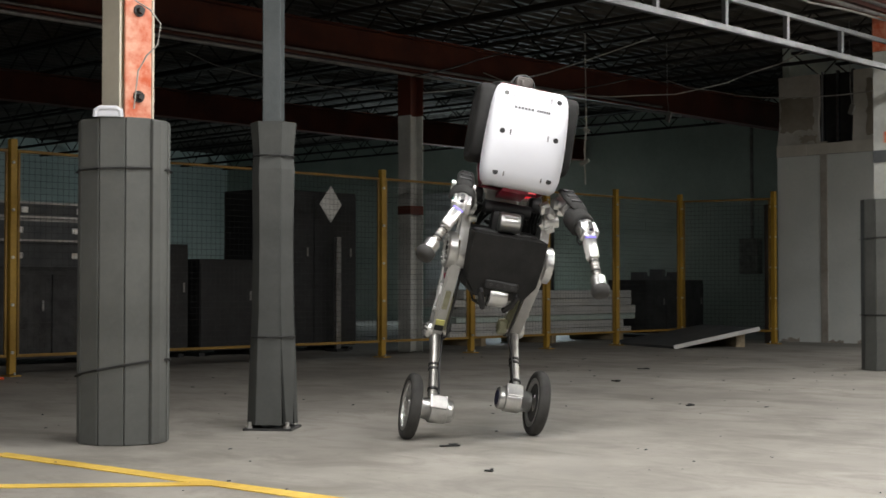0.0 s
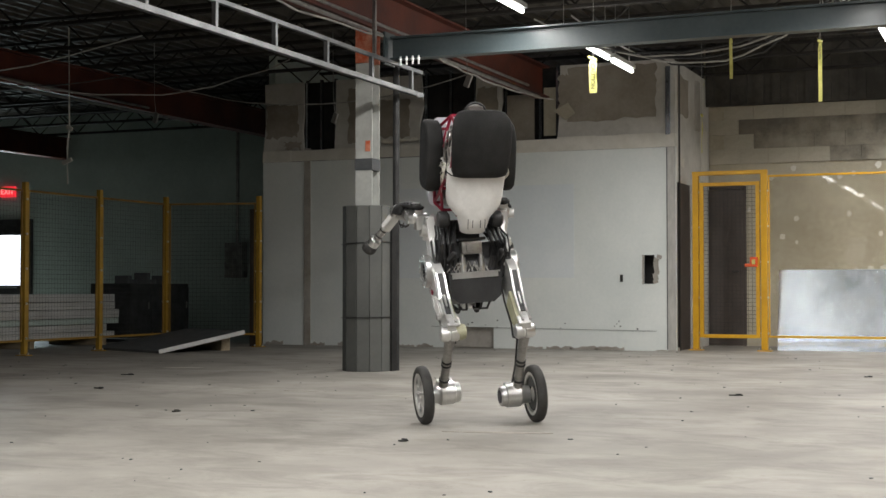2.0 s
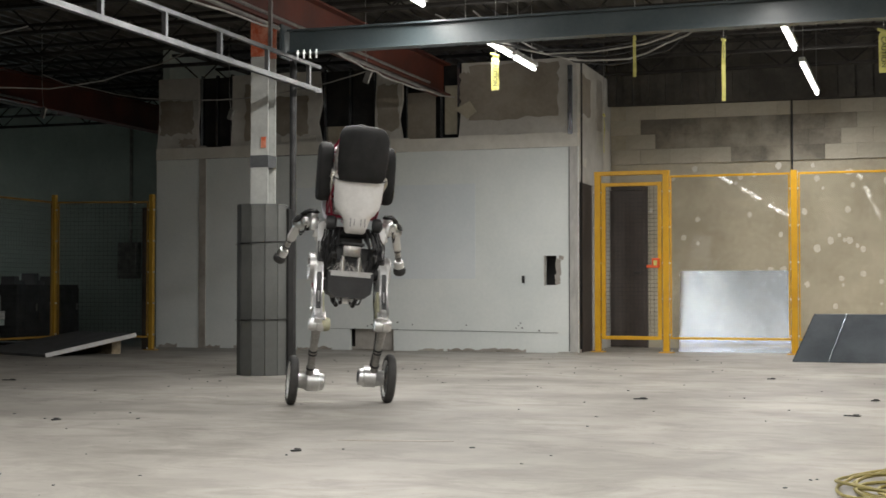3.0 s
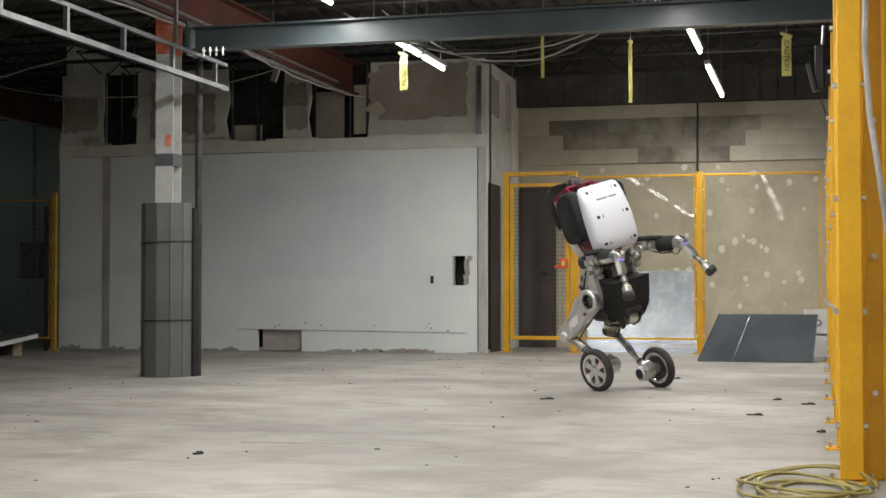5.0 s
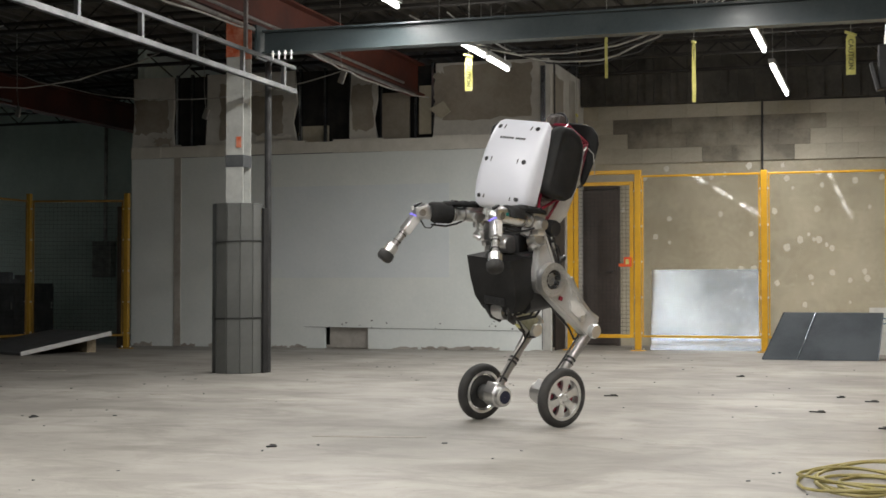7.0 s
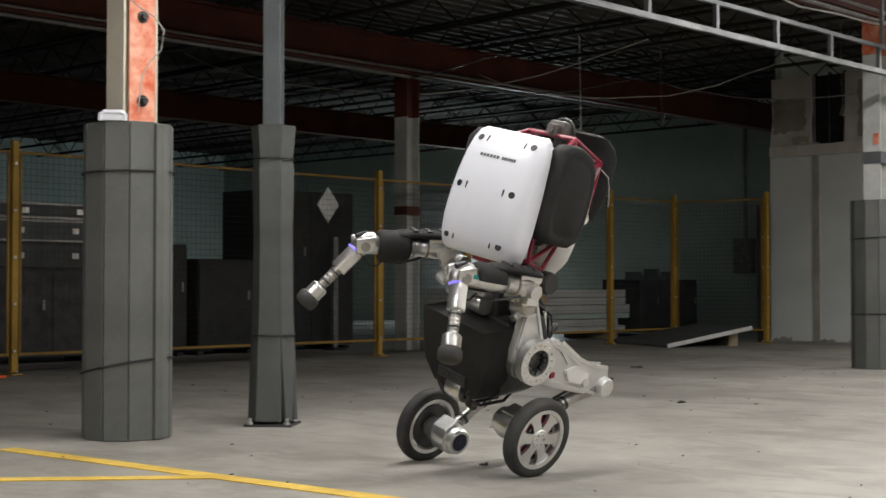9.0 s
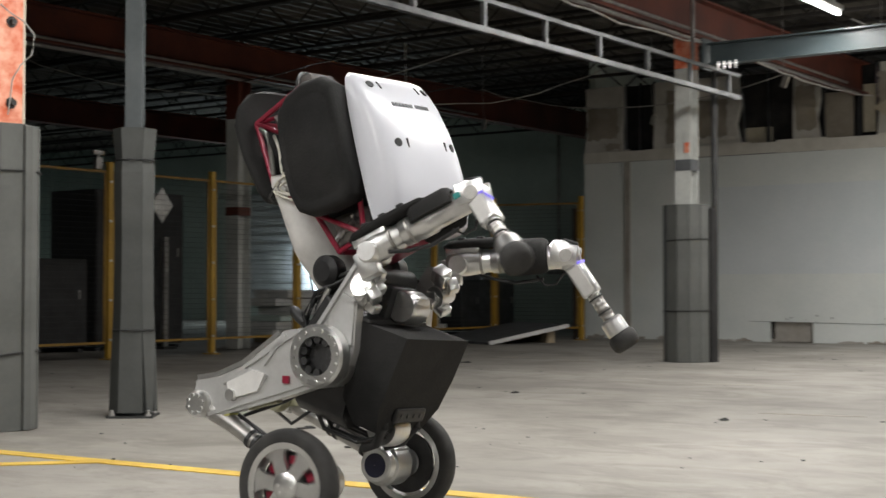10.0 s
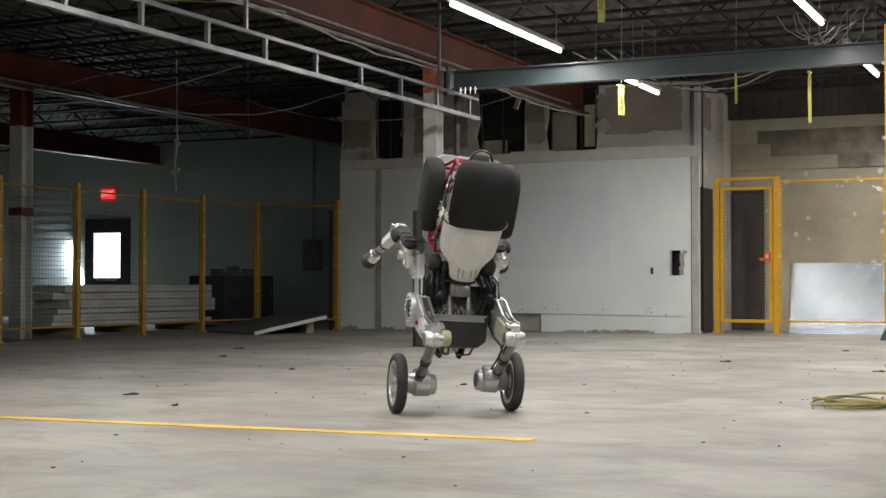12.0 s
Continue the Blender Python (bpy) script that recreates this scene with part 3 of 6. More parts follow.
# ---- columns ----
def h_column(bm, z0, z1, w=0.17, d=0.17):
    box(bm, 0, d / 2 - 0.006, (z0 + z1) / 2, w, 0.012, z1 - z0); box(bm, 0, -d / 2 + 0.006, (z0 + z1) / 2, w, 0.012, z1 - z0); box(bm, 0, 0, (z0 + z1) / 2, 0.01, d - 0.024, z1 - z0)
    return bm

def foam_sleeve(parent, r, h, n, strap_z, tilt=0, gap=None, seed=1, slab_t=0.024):
    """A sleeve of upright foam boards strapped round a column."""
    rr = random.Random(seed)
    for k in range(n):
        a = 2 * math.pi * (k + 0.5) / n
        w = 2 * r * math.tan(math.pi / n) * 0.985
        bm = B()
        z1 = h + rr.uniform(-0.006, 0.006)
        box(bm, 0, 0, z1 / 2 + 0.002, w, slab_t, z1, bevel=0.003)
        ob = part("foam_board", bm, "foam", parent)
        ob.matrix_basis = pose(r * math.cos(a), r * math.sin(a), 0, 0, 0, math.degrees(a) + 90 + rr.uniform(-2, 2))
    for z, sl in strap_z:
        pts = []
        for k in range(n + 1):
            a = 2 * math.pi * k / n
            rad = (r + slab_t / 2 + 0.006) / math.cos(math.pi / n)
            pts.append((rad * math.cos(a), rad * math.sin(a), z + sl * math.cos(a + tilt)))
        bm = tube_path(B(), pts, 0.005, 5)
        part("strap", bm, "black", parent)

c2 = thing("column", "pale grey steel column with orange top, sleeved in grey foam boards", "column", -5.735, 11.84, 0, 0, "columns")
bm = h_column(B(), 0.01, 2.88); part("shaft", bm, "column_white", c2)
bm = h_column(B(), 2.885, 3.22, 0.175, 0.175); part("orange_top", bm, "orange_fresh", c2, "orange primed column head")
bm = B(); box(bm, 0, 0, 1.93, 0.178, 0.178, 0.11); part("dark_band", bm, "band", c2)
bm = B(); box(bm, 0.045, -0.0925, 2.10, 0.05, 0.004, 0.10); part("red_mark", bm, "orange_fresh", c2)
foam_sleeve(c2, 0.215, 1.535, 12, [(1.19, 0.012), (0.50, 0.004)], seed=3)
bm = B(); box(bm, 0.245, 0.05, 0.75, 0.02, 0.10, 1.5); part("black_edge_board", bm, "black_pad", c2)
dp = thing("drain_pipe", "dark vertical pipe behind the foam-sleeved column", "pipe", -5.50, 11.97, 0)
bm = B(); rod(bm, (0, 0, 0.0), (0, 0, 3.15), 0.032, n=14); part("pipe", bm, "dark_steel", dp)

c1 = thing("column", "cream and orange steel column sleeved in dark grey foam boards", "column", -5.78, 3.79, 0, 0, "columns")
bm = h_column(B(), 0.01, 3.22, 0.15, 0.20); part("shaft", bm, "column_cream", c1).location.x = 0.026
bm = B(); box(bm, 0.108, 0.0, 2.355, 0.012, 0.15, 1.71); part("orange_plate", bm, "orange_fresh", c1, "orange primed plate with bolts")
for z in (1.68, 2.10, 2.55):
    bm = B(); rod(bm, (0.114, 0.0, z), (0.145, 0.0, z), 0.018, n=6); rod(bm, (0.114, 0.0, z), (0.121, 0.0, z), 0.030, n=12); part("bolt", bm, "dark_steel", c1)
for k, (a, w) in enumerate(((6, 0.05), (14, 0.04))):
    bm = B(); box(bm, 0, 0, 0.78, w, 0.02, 1.55 - 0.03 * k, bevel=0.003); ob = part("foam_strip", bm, "foam", c1); ob.matrix_basis = pose(0.230 * math.cos(math.radians(a)), 0.230 * math.sin(math.radians(a)), 0, 0, 0, a + 90)
foam_sleeve(c1, 0.205, 1.565, 11, [(1.32, 0.006), (0.36, 0.045)], tilt=-0.4, seed=8)
hd = thing("white_clip", "white plastic handle clipped on the foam sleeve rim", "clip", -5.65, 3.61, 1.565, 50)
bm = tube_path(B(), [(-0.06, 0, 0.0), (-0.058, 0, 0.03), (-0.04, 0, 0.042), (0.04, 0, 0.042), (0.058, 0, 0.03), (0.06, 0, 0.0)], 0.013, 8); box(bm, 0, 0.004, 0.016, 0.10, 0.02, 0.03, bevel=0.004); part("handle", bm, "shell_white", hd)

po = thing("pole", "grey square steel pole in a loose grey foam sleeve", "pole", -5.72, 4.68, 0, 38)
bm = B(); box(bm, 0, 0, 2.0, 0.10, 0.10, 4.0, bevel=0.006); part("tube", bm, "pole_grey", po)
# added black core: gives the sleeve's open gap its shade by colour
bm = B(); rod(bm, (0, 0, 0.03), (0, 0, 1.55), 0.078, n=12); part("inner_wrap", bm, "black", po)
bm = B(); box(bm, 0, 0, 0.006, 0.26, 0.26, 0.012); part("base_plate", bm, "dark_steel", po)
for sx in (-0.1, 0.1):
    for sy in (-0.1, 0.1):
        bm = B(); rod(bm, (sx, sy, 0.012), (sx, sy, 0.045), 0.010, n=6); rod(bm, (sx, sy, 0.012), (sx, sy, 0.024), 0.018, n=6); part("anchor_bolt", bm, "steel", po)
SL = [(0.0, 0.118), (0.35, 0.108), (0.6, 0.098), (1.0, 0.094), (1.35, 0.10), (1.42, 0.094), (1.6, 0.108)]
for k in range(6):
    a = 2 * math.pi * (k + 0.5) / 6
    bm = B()
    rows = []
    for z, r in SL:
        w = r * math.tan(math.pi / 6) * (0.99 - (0.07 + 1.15 * max(0, 0.45 - z) if k == 4 else 0))
        rows.append([bm.verts.new((x, y, z + 0.03)) for x, y in ((-w, r), (w, r), (w, r - 0.02), (-w, r - 0.02))])
    for p, q in zip(rows, rows[1:]):
        for i in range(4):
            bm.faces.new((p[i], p[(i + 1) % 4], q[(i + 1) % 4], q[i]))
    bm.faces.new(rows[0][::-1]), bm.faces.new(rows[-1])
    ob = part("foam_board", bm, "foam_shaded", po); ob.matrix_basis = pose(0, 0, 0, 0, 0, math.degrees(a) - 28)
for z, r in ((1.45, 0.112), (0.49, 0.118)):
    bm = tube_path(B(), [(r * math.cos(t * math.pi / 6 + .5), r * math.sin(t * math.pi / 6 + .5), z) for t in range(13)], 0.005, 5); part("strap", bm, "black", po)

c3 = thing("column", "grey steel column with rust-red head beyond the fence", "column", -11.2, 11.2, 0, 0, "columns")
bm = h_column(B(), 0.01, 2.70, 0.2, 0.2); part("shaft", bm, "column_white", c3)
bm = h_column(B(), 2.705, 3.2, 0.205, 0.205); part("red_top", bm, "orange", c3)
bm = B(); box(bm, 0, 0, 1.62, 0.208, 0.208, 0.10); part("dark_band", bm, "orange", c3)

# ---- lamps ----
def strip_lamp(x, y0, n, run=1.42, z=3.2, watts=29, bare=False):
    """A strip of n bare tubes end to end, hung from the joists by wires."""
    lamp = thing("strip_light", "bare white fluorescent strip light under the joists", "light", x, y0, z, 0, "strip lights")
    bm = B(); box(bm, 0, run * n / 2, 0.05, 0.07, run * n, 0.045, bevel=0.004); part("batten", bm, "column_white", lamp)
    for k in range(n):
        bm = B(); rod(bm, (0, run * k + 0.04, 0), (0, run * k + run - 0.04, 0), 0.021, n=10); part("tube", bm, "tube_bare" if bare else "tube", lamp)
        if bare:
            continue
        ld = bpy.data.lights.new("strip_glow", "AREA")
        ld.spread = radians(168)
        ld.shape, ld.size, ld.size_y, ld.energy, ld.color = "RECTANGLE", 0.06, run - 0.1, watts * run * 0.9, (1.0, 0.978, 0.945)
        lo = new("strip_glow", ld); lo.matrix_basis = pose(x, y0 + run * (k + 0.5), z - 0.03)
        for turn in (78, -78):
            ld = bpy.data.lights.new("strip_side_glow", "AREA")
            ld.shape, ld.size, ld.size_y, ld.energy, ld.color = "RECTANGLE", 0.05, run - 0.1, watts * run * 0.08, (1.0, 0.978, 0.945)
            lo = new("strip_side_glow", ld); lo.matrix_basis = pose(x + math.copysign(0.045, -turn), y0 + run * (k + 0.5), z, 0, turn)
        ld = bpy.data.lights.new("strip_spill", "AREA")
        ld.shape, ld.size, ld.size_y, ld.energy, ld.color = "RECTANGLE", 0.10, run - 0.1, watts * run * 0.075, (1.0, 0.978, 0.945)
        lo = new("strip_spill", ld); lo.matrix_basis = pose(x, y0 + run * (k + 0.5), z + 0.085, 180)
    for y in (0.15, run * n - 0.15):
        bm = B(); rod(bm, (0, y, 0.07), (0, y, DECK_Z - z + 0.03), 0.004, n=6); part("hanging_wire", bm, "dull_steel", lamp)
    return lamp


for x, y0, n, run in ((-4.08, 12.55, 1, 1.72), (-4.08, 14.36, 1, 0.86), (-4.08, 8.72, 2, 1.42), (-4.08, 2.6, 2, 2.0), (-1.26, 15.75, 1, 2.44), (-1.26, 12.45, 1, 2.38), (-1.26, 8.3, 2, 1.42), (-1.26, 2.6, 2, 2.0), (2.0, 2.6, 2, 2.0), (-4.08, -3.4, 2, 2.0), (-1.26, -3.4, 2, 2.0), (2.0, -3.4, 2, 2.0)):
    strip_lamp(x, y0, n, run, watts=29 if x < 1 else 17)
for x in (-4.08, -1.26, 2.0):
    for y0 in (-7.2, -9.6, -12.0, -14.4):
        strip_lamp(x, y0, 1, 1.3, bare=True)
# daylight of the exit door's glass, spilling into the dim bay
ld = bpy.data.lights.new("door_daylight", "AREA")
ld.shape, ld.size, ld.size_y, ld.energy, ld.color = "RECTANGLE", 0.7, 0.95, 105, (0.78, 0.95, 1.0)
new("door_daylight", ld).matrix_basis = pose(-18.05, FAR_Y - 0.06, 1.32, 90, 0, 180)
ld = bpy.data.lights.new("side_daylight", "AREA")
ld.shape, ld.size, ld.size_y, ld.energy, ld.color = "RECTANGLE", 0.10, 0.9, 34, (0.78, 0.93, 1.0)
new("side_daylight", ld).matrix_basis = look((-18.80, FAR_Y - 0.12, 1.15), (-19.8, FAR_Y - 0.02, 0.8))


# ---- safety fences ----
def fence_post(fence, x, y, h=2.0, w=0.06, paint="yellow"):
    bm = B(); box(bm, 0, 0, h / 2 + 0.008, w, w, h - 0.016, bevel=0.004)
    p = part("post", bm, paint, fence); p.matrix_basis = pose(x, y, 0)
    bm = B(); box(bm, 0, 0, 0.005, w + 0.10, w + 0.04, 0.01); part("foot_plate", bm, paint, p)
    for s in (-1, 1):
        bm = B(); rod(bm, (s * (w / 2 + 0.03), 0, 0.01), (s * (w / 2 + 0.03), 0, 0.035), 0.009, n=6); part("anchor_bolt", bm, "steel", p)
    for k in range(5):
        z = h * (0.10 + 0.2 * k)
        bm = B(); rod(bm, (-w / 2 - 0.018, -0.012, z), (w / 2 + 0.018, -0.012, z), 0.013, n=6); part("clip_bolt", bm, "steel", p)
    return p


def fence_panel(fence, a, b, z0, z1, mesh=True, clear=False, cell=0.055):
    """A framed panel between two posts."""
    a, b = Vector((*a, 0)), Vector((*b, 0))
    d = (b - a)
    n = d.length
    g, f = 0.045, 0.026
    bm = B()
    for z in (z0, z1):
        box(bm, n / 2, 0, z, n - 2 * g, f * 0.7, f, bevel=0.003)
    for x in (g + f / 2, n - g - f / 2):
        box(bm, x, 0, (z0 + z1) / 2, f * 0.7, f * 0.7, z1 - z0 - f)
    pn = part("panel_frame", bm, "yellow_brown" if mesh else "yellow", fence)
    pn.matrix_basis = pose(a.x, a.y, 0, 0, 0, math.degrees(math.atan2(d.y, d.x)))
    if mesh:
        bm = B()
        k = 1
        while k * cell < n - 2 * g:
            rod(bm, (g + k * cell, 0, z0), (g + k * cell, 0, z1), 0.0015, n=4, caps=False); k += 1
        k = 1
        while k * cell < z1 - z0:
            rod(bm, (g, 0.003, z0 + k * cell), (n - g, 0.003, z0 + k * cell), 0.0015, n=4, caps=False); k += 1
        part("wire_mesh", bm, "dark_steel", pn, "dark welded wire mesh")
    if clear:
        bm = B(); box(bm, n / 2, 0.014, (z0 + z1) / 2, n - 2 * g, 0.005, z1 - z0 - f)
        ob = part("clear_sheet", bm, "pane", pn, "clear glossy plastic sheet"); ob.visible_shadow = False
    return pn


WEST = [(-10.67, y - 0.11) for y in (3.17, 4.6, 6.03, 7.45, 8.9, 10.35, 11.75, 13.1, 14.5, 15.95)] + [(-9.42, 16.15)]
fw = thing("safety_fence", "dull yellow safety fence with dark wire mesh before the dim bay", "fence")
for x, y in WEST:
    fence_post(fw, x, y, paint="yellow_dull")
for a, b in zip(WEST, WEST[1:]):
    fence_panel(fw, a, b, 0.17, 1.90)
sg = thing("diamond_plate", "pale diamond-shaped plate tied on the fence mesh", "plate", -10.685, 9.52, 1.60)
bm = prism(B(), [(0.15, 0), (0, 0.19), (-0.15, 0), (0, -0.19)], 0.006, Matrix(((0, 0, 1, 0), (1, 0, 0, 0), (0, 1, 0, 0), (0, 0, 0, 1)))); part("plate", bm, "board_white", sg)
db = thing("dark_board", "narrow dark board standing beside the last fence post", "board", -9.56, 16.3, 0)
bm = B(); box(bm, 0, 0, 0.92, 0.16, 0.04, 1.84, bevel=0.004); part("board", bm, "brown_door", db)

# gate and far fence with clear sheets
GY = 17.45
ff_ = thing("safety_fence", "yellow safety fence with clear plastic sheets by the block wall", "fence")
for x in (-3.87, -3.02, -1.49):
    fence_post(ff_, x, GY, 2.2, 0.075)
fence_panel(ff_, (-3.02, GY), (-1.49, GY), 0.18, 2.16, False, True)
fence_panel(ff_, (-1.49, GY), (-0.03, GY), 0.18, 2.16, False, True)
gt = thing("gate", "yellow framed mesh gate with an orange latch box", "gate", -3.87, GY, 0)
bm = B(); box(bm, 0.425, 0, 2.215, 0.93, 0.08, 0.05, bevel=0.004); part("header", bm, "yellow", gt)
bm = B()
for x in (0.075, 0.775):
    box(bm, x, -0.01, 1.13, 0.05, 0.04, 1.94, bevel=0.003)
for z in (0.18, 2.075):
    box(bm, 0.425, -0.01, z, 0.65, 0.04, 0.045, bevel=0.003)
part("gate_frame", bm, "yellow", gt)
bm = B()
for k in range(13):
    rod(bm, (0.10 + 0.05 * k, 0, 0.2), (0.10 + 0.05 * k, 0, 2.05), 0.002, n=4, caps=False)
for k in range(37):
    rod(bm, (0.08, 0.003, 0.2 + 0.05 * k), (0.76, 0.003, 0.2 + 0.05 * k), 0.002, n=4, caps=False)
part("wire_mesh", bm, "dark_steel", gt)
bm = B(); box(bm, 0.73, -0.05, 1.10, 0.09, 0.06, 0.12, bevel=0.006); box(bm, 0.66, -0.05, 1.06, 0.08, 0.04, 0.04, bevel=0.004); part("latch_box", bm, "cone_orange", gt, "orange latch box")
bm = B(); box(bm, 0.73, -0.083, 1.10, 0.04, 0.006, 0.06); part("latch_label", bm, "tape", gt)

# tall fence that runs towards the camera
EAST = [6.2, 7.4, 8.8, 10.6, 12.4, 14.2, 15.9, 17.45]
fe_ = thing("safety_fence", "tall bright yellow safety fence with clear plastic sheets", "fence")
for k, y in enumerate(EAST):
    fence_post(fe_, 0.015, y, 2.26 if y < 10 else 2.2, 0.09 if y < 12 else 0.075)
for a, b in zip(EAST, EAST[1:]):
    fence_panel(fe_, (0.03, a), (0.03, b), 0.18, 2.15, False, True)
bp = thing("brace_post", "yellow steel brace post behind the tall fence", "post", 0.15, 6.32, 0)
bm = B(); box(bm, 0, 0, 1.3, 0.19, 0.05, 2.6, bevel=0.004); part("post", bm, "yellow", bp)
for x in (-0.075, 0.0, 0.075):
    bm = B(); box(bm, x, -0.034, 1.3, 0.016, 0.018, 2.6, bevel=0.003); part("flange", bm, "yellow", bp)
for z in (0.35, 0.9, 1.45, 1.95):
    bm = B(); rod(bm, (-0.04, -0.024, z), (-0.04, -0.05, z), 0.012, n=6); part("bolt", bm, "steel", bp)
hz = thing("grey_hose", "grey flexible conduit down the tall fence", "hose", 0.085, 6.1, 0)
bm = tube_path(B(), [(0.0, 0.0, 2.5), (-0.005, -0.01, 2.0), (-0.01, -0.02, 1.7), (0.005, -0.03, 1.45), (0.04, -0.05, 1.2), (0.08, -0.02, 0.9), (0.10, 0.02, 0.02)], 0.012, 8); part("conduit", bm, "wire", hz)
sn = thing("floodlight", "black floodlight box clamped on the tall fence", "lamp box", -0.09, 10.55, 2.30)
bm = B(); box(bm, 0.0, 0, 0.03, 0.07, 0.09, 0.32, bevel=0.012); part("housing", bm, "black", sn)
bm = B(); box(bm, -0.055, -0.02, -0.04, 0.03, 0.10, 0.2, pose(0, 0, 0, 0, -14, 0).to_3x3(), 0.006); part("visor", bm, "dark_steel", sn)
bm = B(); rod(bm, (0.02, 0, 0.19), (0.03, 0, 0.33), 0.012); part("stem", bm, "steel", sn)
bm = tube_path(B(), [(0.01, -0.03, -0.13), (0.015, -0.03, -0.22), (0.04, -0.03, -0.30)], 0.005); part("cable", bm, "black", sn)

# ---- leaning sheets ----
ms = thing("metal_sheet", "galvanised metal sheet leaning behind the fence", "metal sheet", -2.21, 17.75, 0)
bm = B(); box(bm, 0, 0.08, 0.505, 1.42, 0.004, 1.02, pose(0, 0, 0, -9, 0, 0).to_3x3()); part("sheet", bm, "galv", ms)
lp = thing("leaning_panel", "dark grey two-leaf panel leaning on a wedge", "panel", 0, 0, 0)
for (x0, x1, u0, u1) in ((-1.37, -1.005, -1.18, -0.84), (-1.0, -0.18, -0.835, -0.13)):
    bm = B()
    lo = [(x0, 15.66, 0.004), (x1, 15.68, 0.004), (u1, 16.25, 0.50), (u0, 16.25, 0.50)]
    va = [bm.verts.new(p) for p in lo]; vb = [bm.verts.new((x, y + 0.025, z - 0.003 if z < 0.1 else z - 0.02)) for x, y, z in lo]
    bm.faces.new(va), bm.faces.new(vb[::-1])
    for i in range(4):
        bm.faces.new((va[i], va[(i + 1) % 4], vb[(i + 1) % 4], vb[i]))
    part("leaf", bm, "mat_grey", lp)
bm = B(); bar(bm, (-1.18, 16.255, 0.50), (-0.13, 16.255, 0.50), 0.012, 0.012); bar(bm, (-1.0025, 15.665, 0.012), (-0.8375, 16.245, 0.508), 0.008, 0.008); bar(bm, (-1.372, 15.66, 0.01), (-1.182, 16.245, 0.505), 0.008, 0.008); bar(bm, (-0.175, 15.67, 0.01), (-0.125, 16.25, 0.50), 0.012, 0.012); part("edge_trim", bm, "galv", lp)
bm = prism(B(), [(15.9, 0.0), (16.27, 0.0), (16.27, 0.46), (16.2, 0.43)], 1.0, Matrix.Translation((-0.72, 0, 0)) @ Matrix(((0, 0, 1, 0), (1, 0, 0, 0), (0, 1, 0, 0), (0, 0, 0, 1)))); part("wedge", bm, "wood", lp)
sb = thing("white_sign_board", "white board with blue letters on the floor by the fence", "sign", -0.13, 17.0, 0)
bm = B(); box(bm, 0, 0, 0.40, 0.30, 0.02, 0.30); box(bm, 0, 0.02, 0.14, 0.30, 0.06, 0.26); part("board", bm, "board_white", sb)
cu = bpy.data.curves.new("sign_text", "FONT"); cu.body, cu.size, cu.extrude = "Co", 0.16, 0.001
tx = new("sign_text", cu); tx.parent = sb; tx.matrix_basis = pose(-0.145, -0.013, 0.36, 90, 0, 0); cu.materials.append(M["blue"])

# ---- behind the western fence ----
def cabinet(name, label, cat, x, y, w, d, h, mat, doors=1, rz=90):
    c = thing(name, label, cat, x, y, 0, rz)
    bm = B(); box(bm, 0, 0, h / 2 + 0.03, w, d, h - 0.06, bevel=0.008); part("body", bm, mat, c)
    for k in range(doors):
        ww = w / doors
        bm = B(); box(bm, -w / 2 + ww * (k + 0.5), -d / 2 - 0.008, h / 2 + 0.02, ww - 0.02, 0.014, h - 0.14, bevel=0.003); dd = part("door", bm, mat, c)
        bm = B(); box(bm, -w / 2 + ww * (k + 0.85), -d / 2 - 0.022, h * 0.62, 0.02, 0.014, 0.10, bevel=0.003); part("handle", bm, "dull_steel", dd)
    for sx in (-1, 1):
        bm = B(); box(bm, sx * (w / 2 - 0.06), 0, 0.02, 0.07, d - 0.06, 0.04); part("foot", bm, "black", c)
    return c

cabinet("machine_cabinet", "dark grey machine cabinet in the dim bay", "cabinet", -12.5, 8.35, 0.9, 0.7, 1.20, "black", 2)
cabinet("machine_cabinet", "dark machine cabinet with a small label plate", "cabinet", -12.5, 9.35, 0.8, 0.7, 1.05, "black", 1)
cabinet("tall_cabinet", "tall black cabinet in the dim bay", "cabinet", -12.6, 10.6, 1.35, 0.8, 1.86, "black", 2)
cabinet("base_cabinet", "black base cabinet under the flight cases", "cabinet", -12.3, 7.05, 1.3, 0.7, 0.92, "dark_steel", 2)
cabinet("base_cabinet", "black low cabinet beside the blue crates", "cabinet", -12.6, 5.2, 1.4, 0.7, 0.85, "dark_steel", 2)
lb = thing("label_plate", "pale label plate on a dark cabinet", "label", -12.13, 7.02, 0.66)
bm = B(); box(bm, 0, 0, 0, 0.01, 0.10, 0.22); part("plate", bm, "far_wall", lb)
st = thing("floor_stand", "slim grey stand before the tall cabinet", "stand", -12.05, 10.85, 0)
bm = B(); box(bm, 0, 0, 0.015, 0.2, 0.2, 0.03); part("base", bm, "dark_steel", st)
bm = B(); box(bm, 0, 0, 0.68, 0.05, 0.07, 1.30, bevel=0.006); part("mast", bm, "dull_steel", st)
for k, (y, z, h, m) in enumerate(((7.05, 0.92, 0.26, "dark_steel"), (7.05, 1.185, 0.22, "dull_steel"), (7.10, 1.41, 0.16, "dull_steel"))):
    fc = thing("flight_case", "grey metal-edged flight case stacked on a cabinet", "case", -12.32, y, z, 90, "flight cases")
    bm = B(); box(bm, 0, 0, h / 2, 1.15, 0.6, h, bevel=0.012); part("body", bm, "band", fc)
    for zz in (0.012, h - 0.012):
        bm = B(); box(bm, 0, -0.302, zz, 1.15, 0.012, 0.022); part("edge_trim", bm, m, fc)
    for sx in (-0.3, 0.3):
        bm = B(); box(bm, sx, -0.308, h / 2, 0.07, 0.012, 0.06, bevel=0.003); part("latch", bm, "steel", fc)
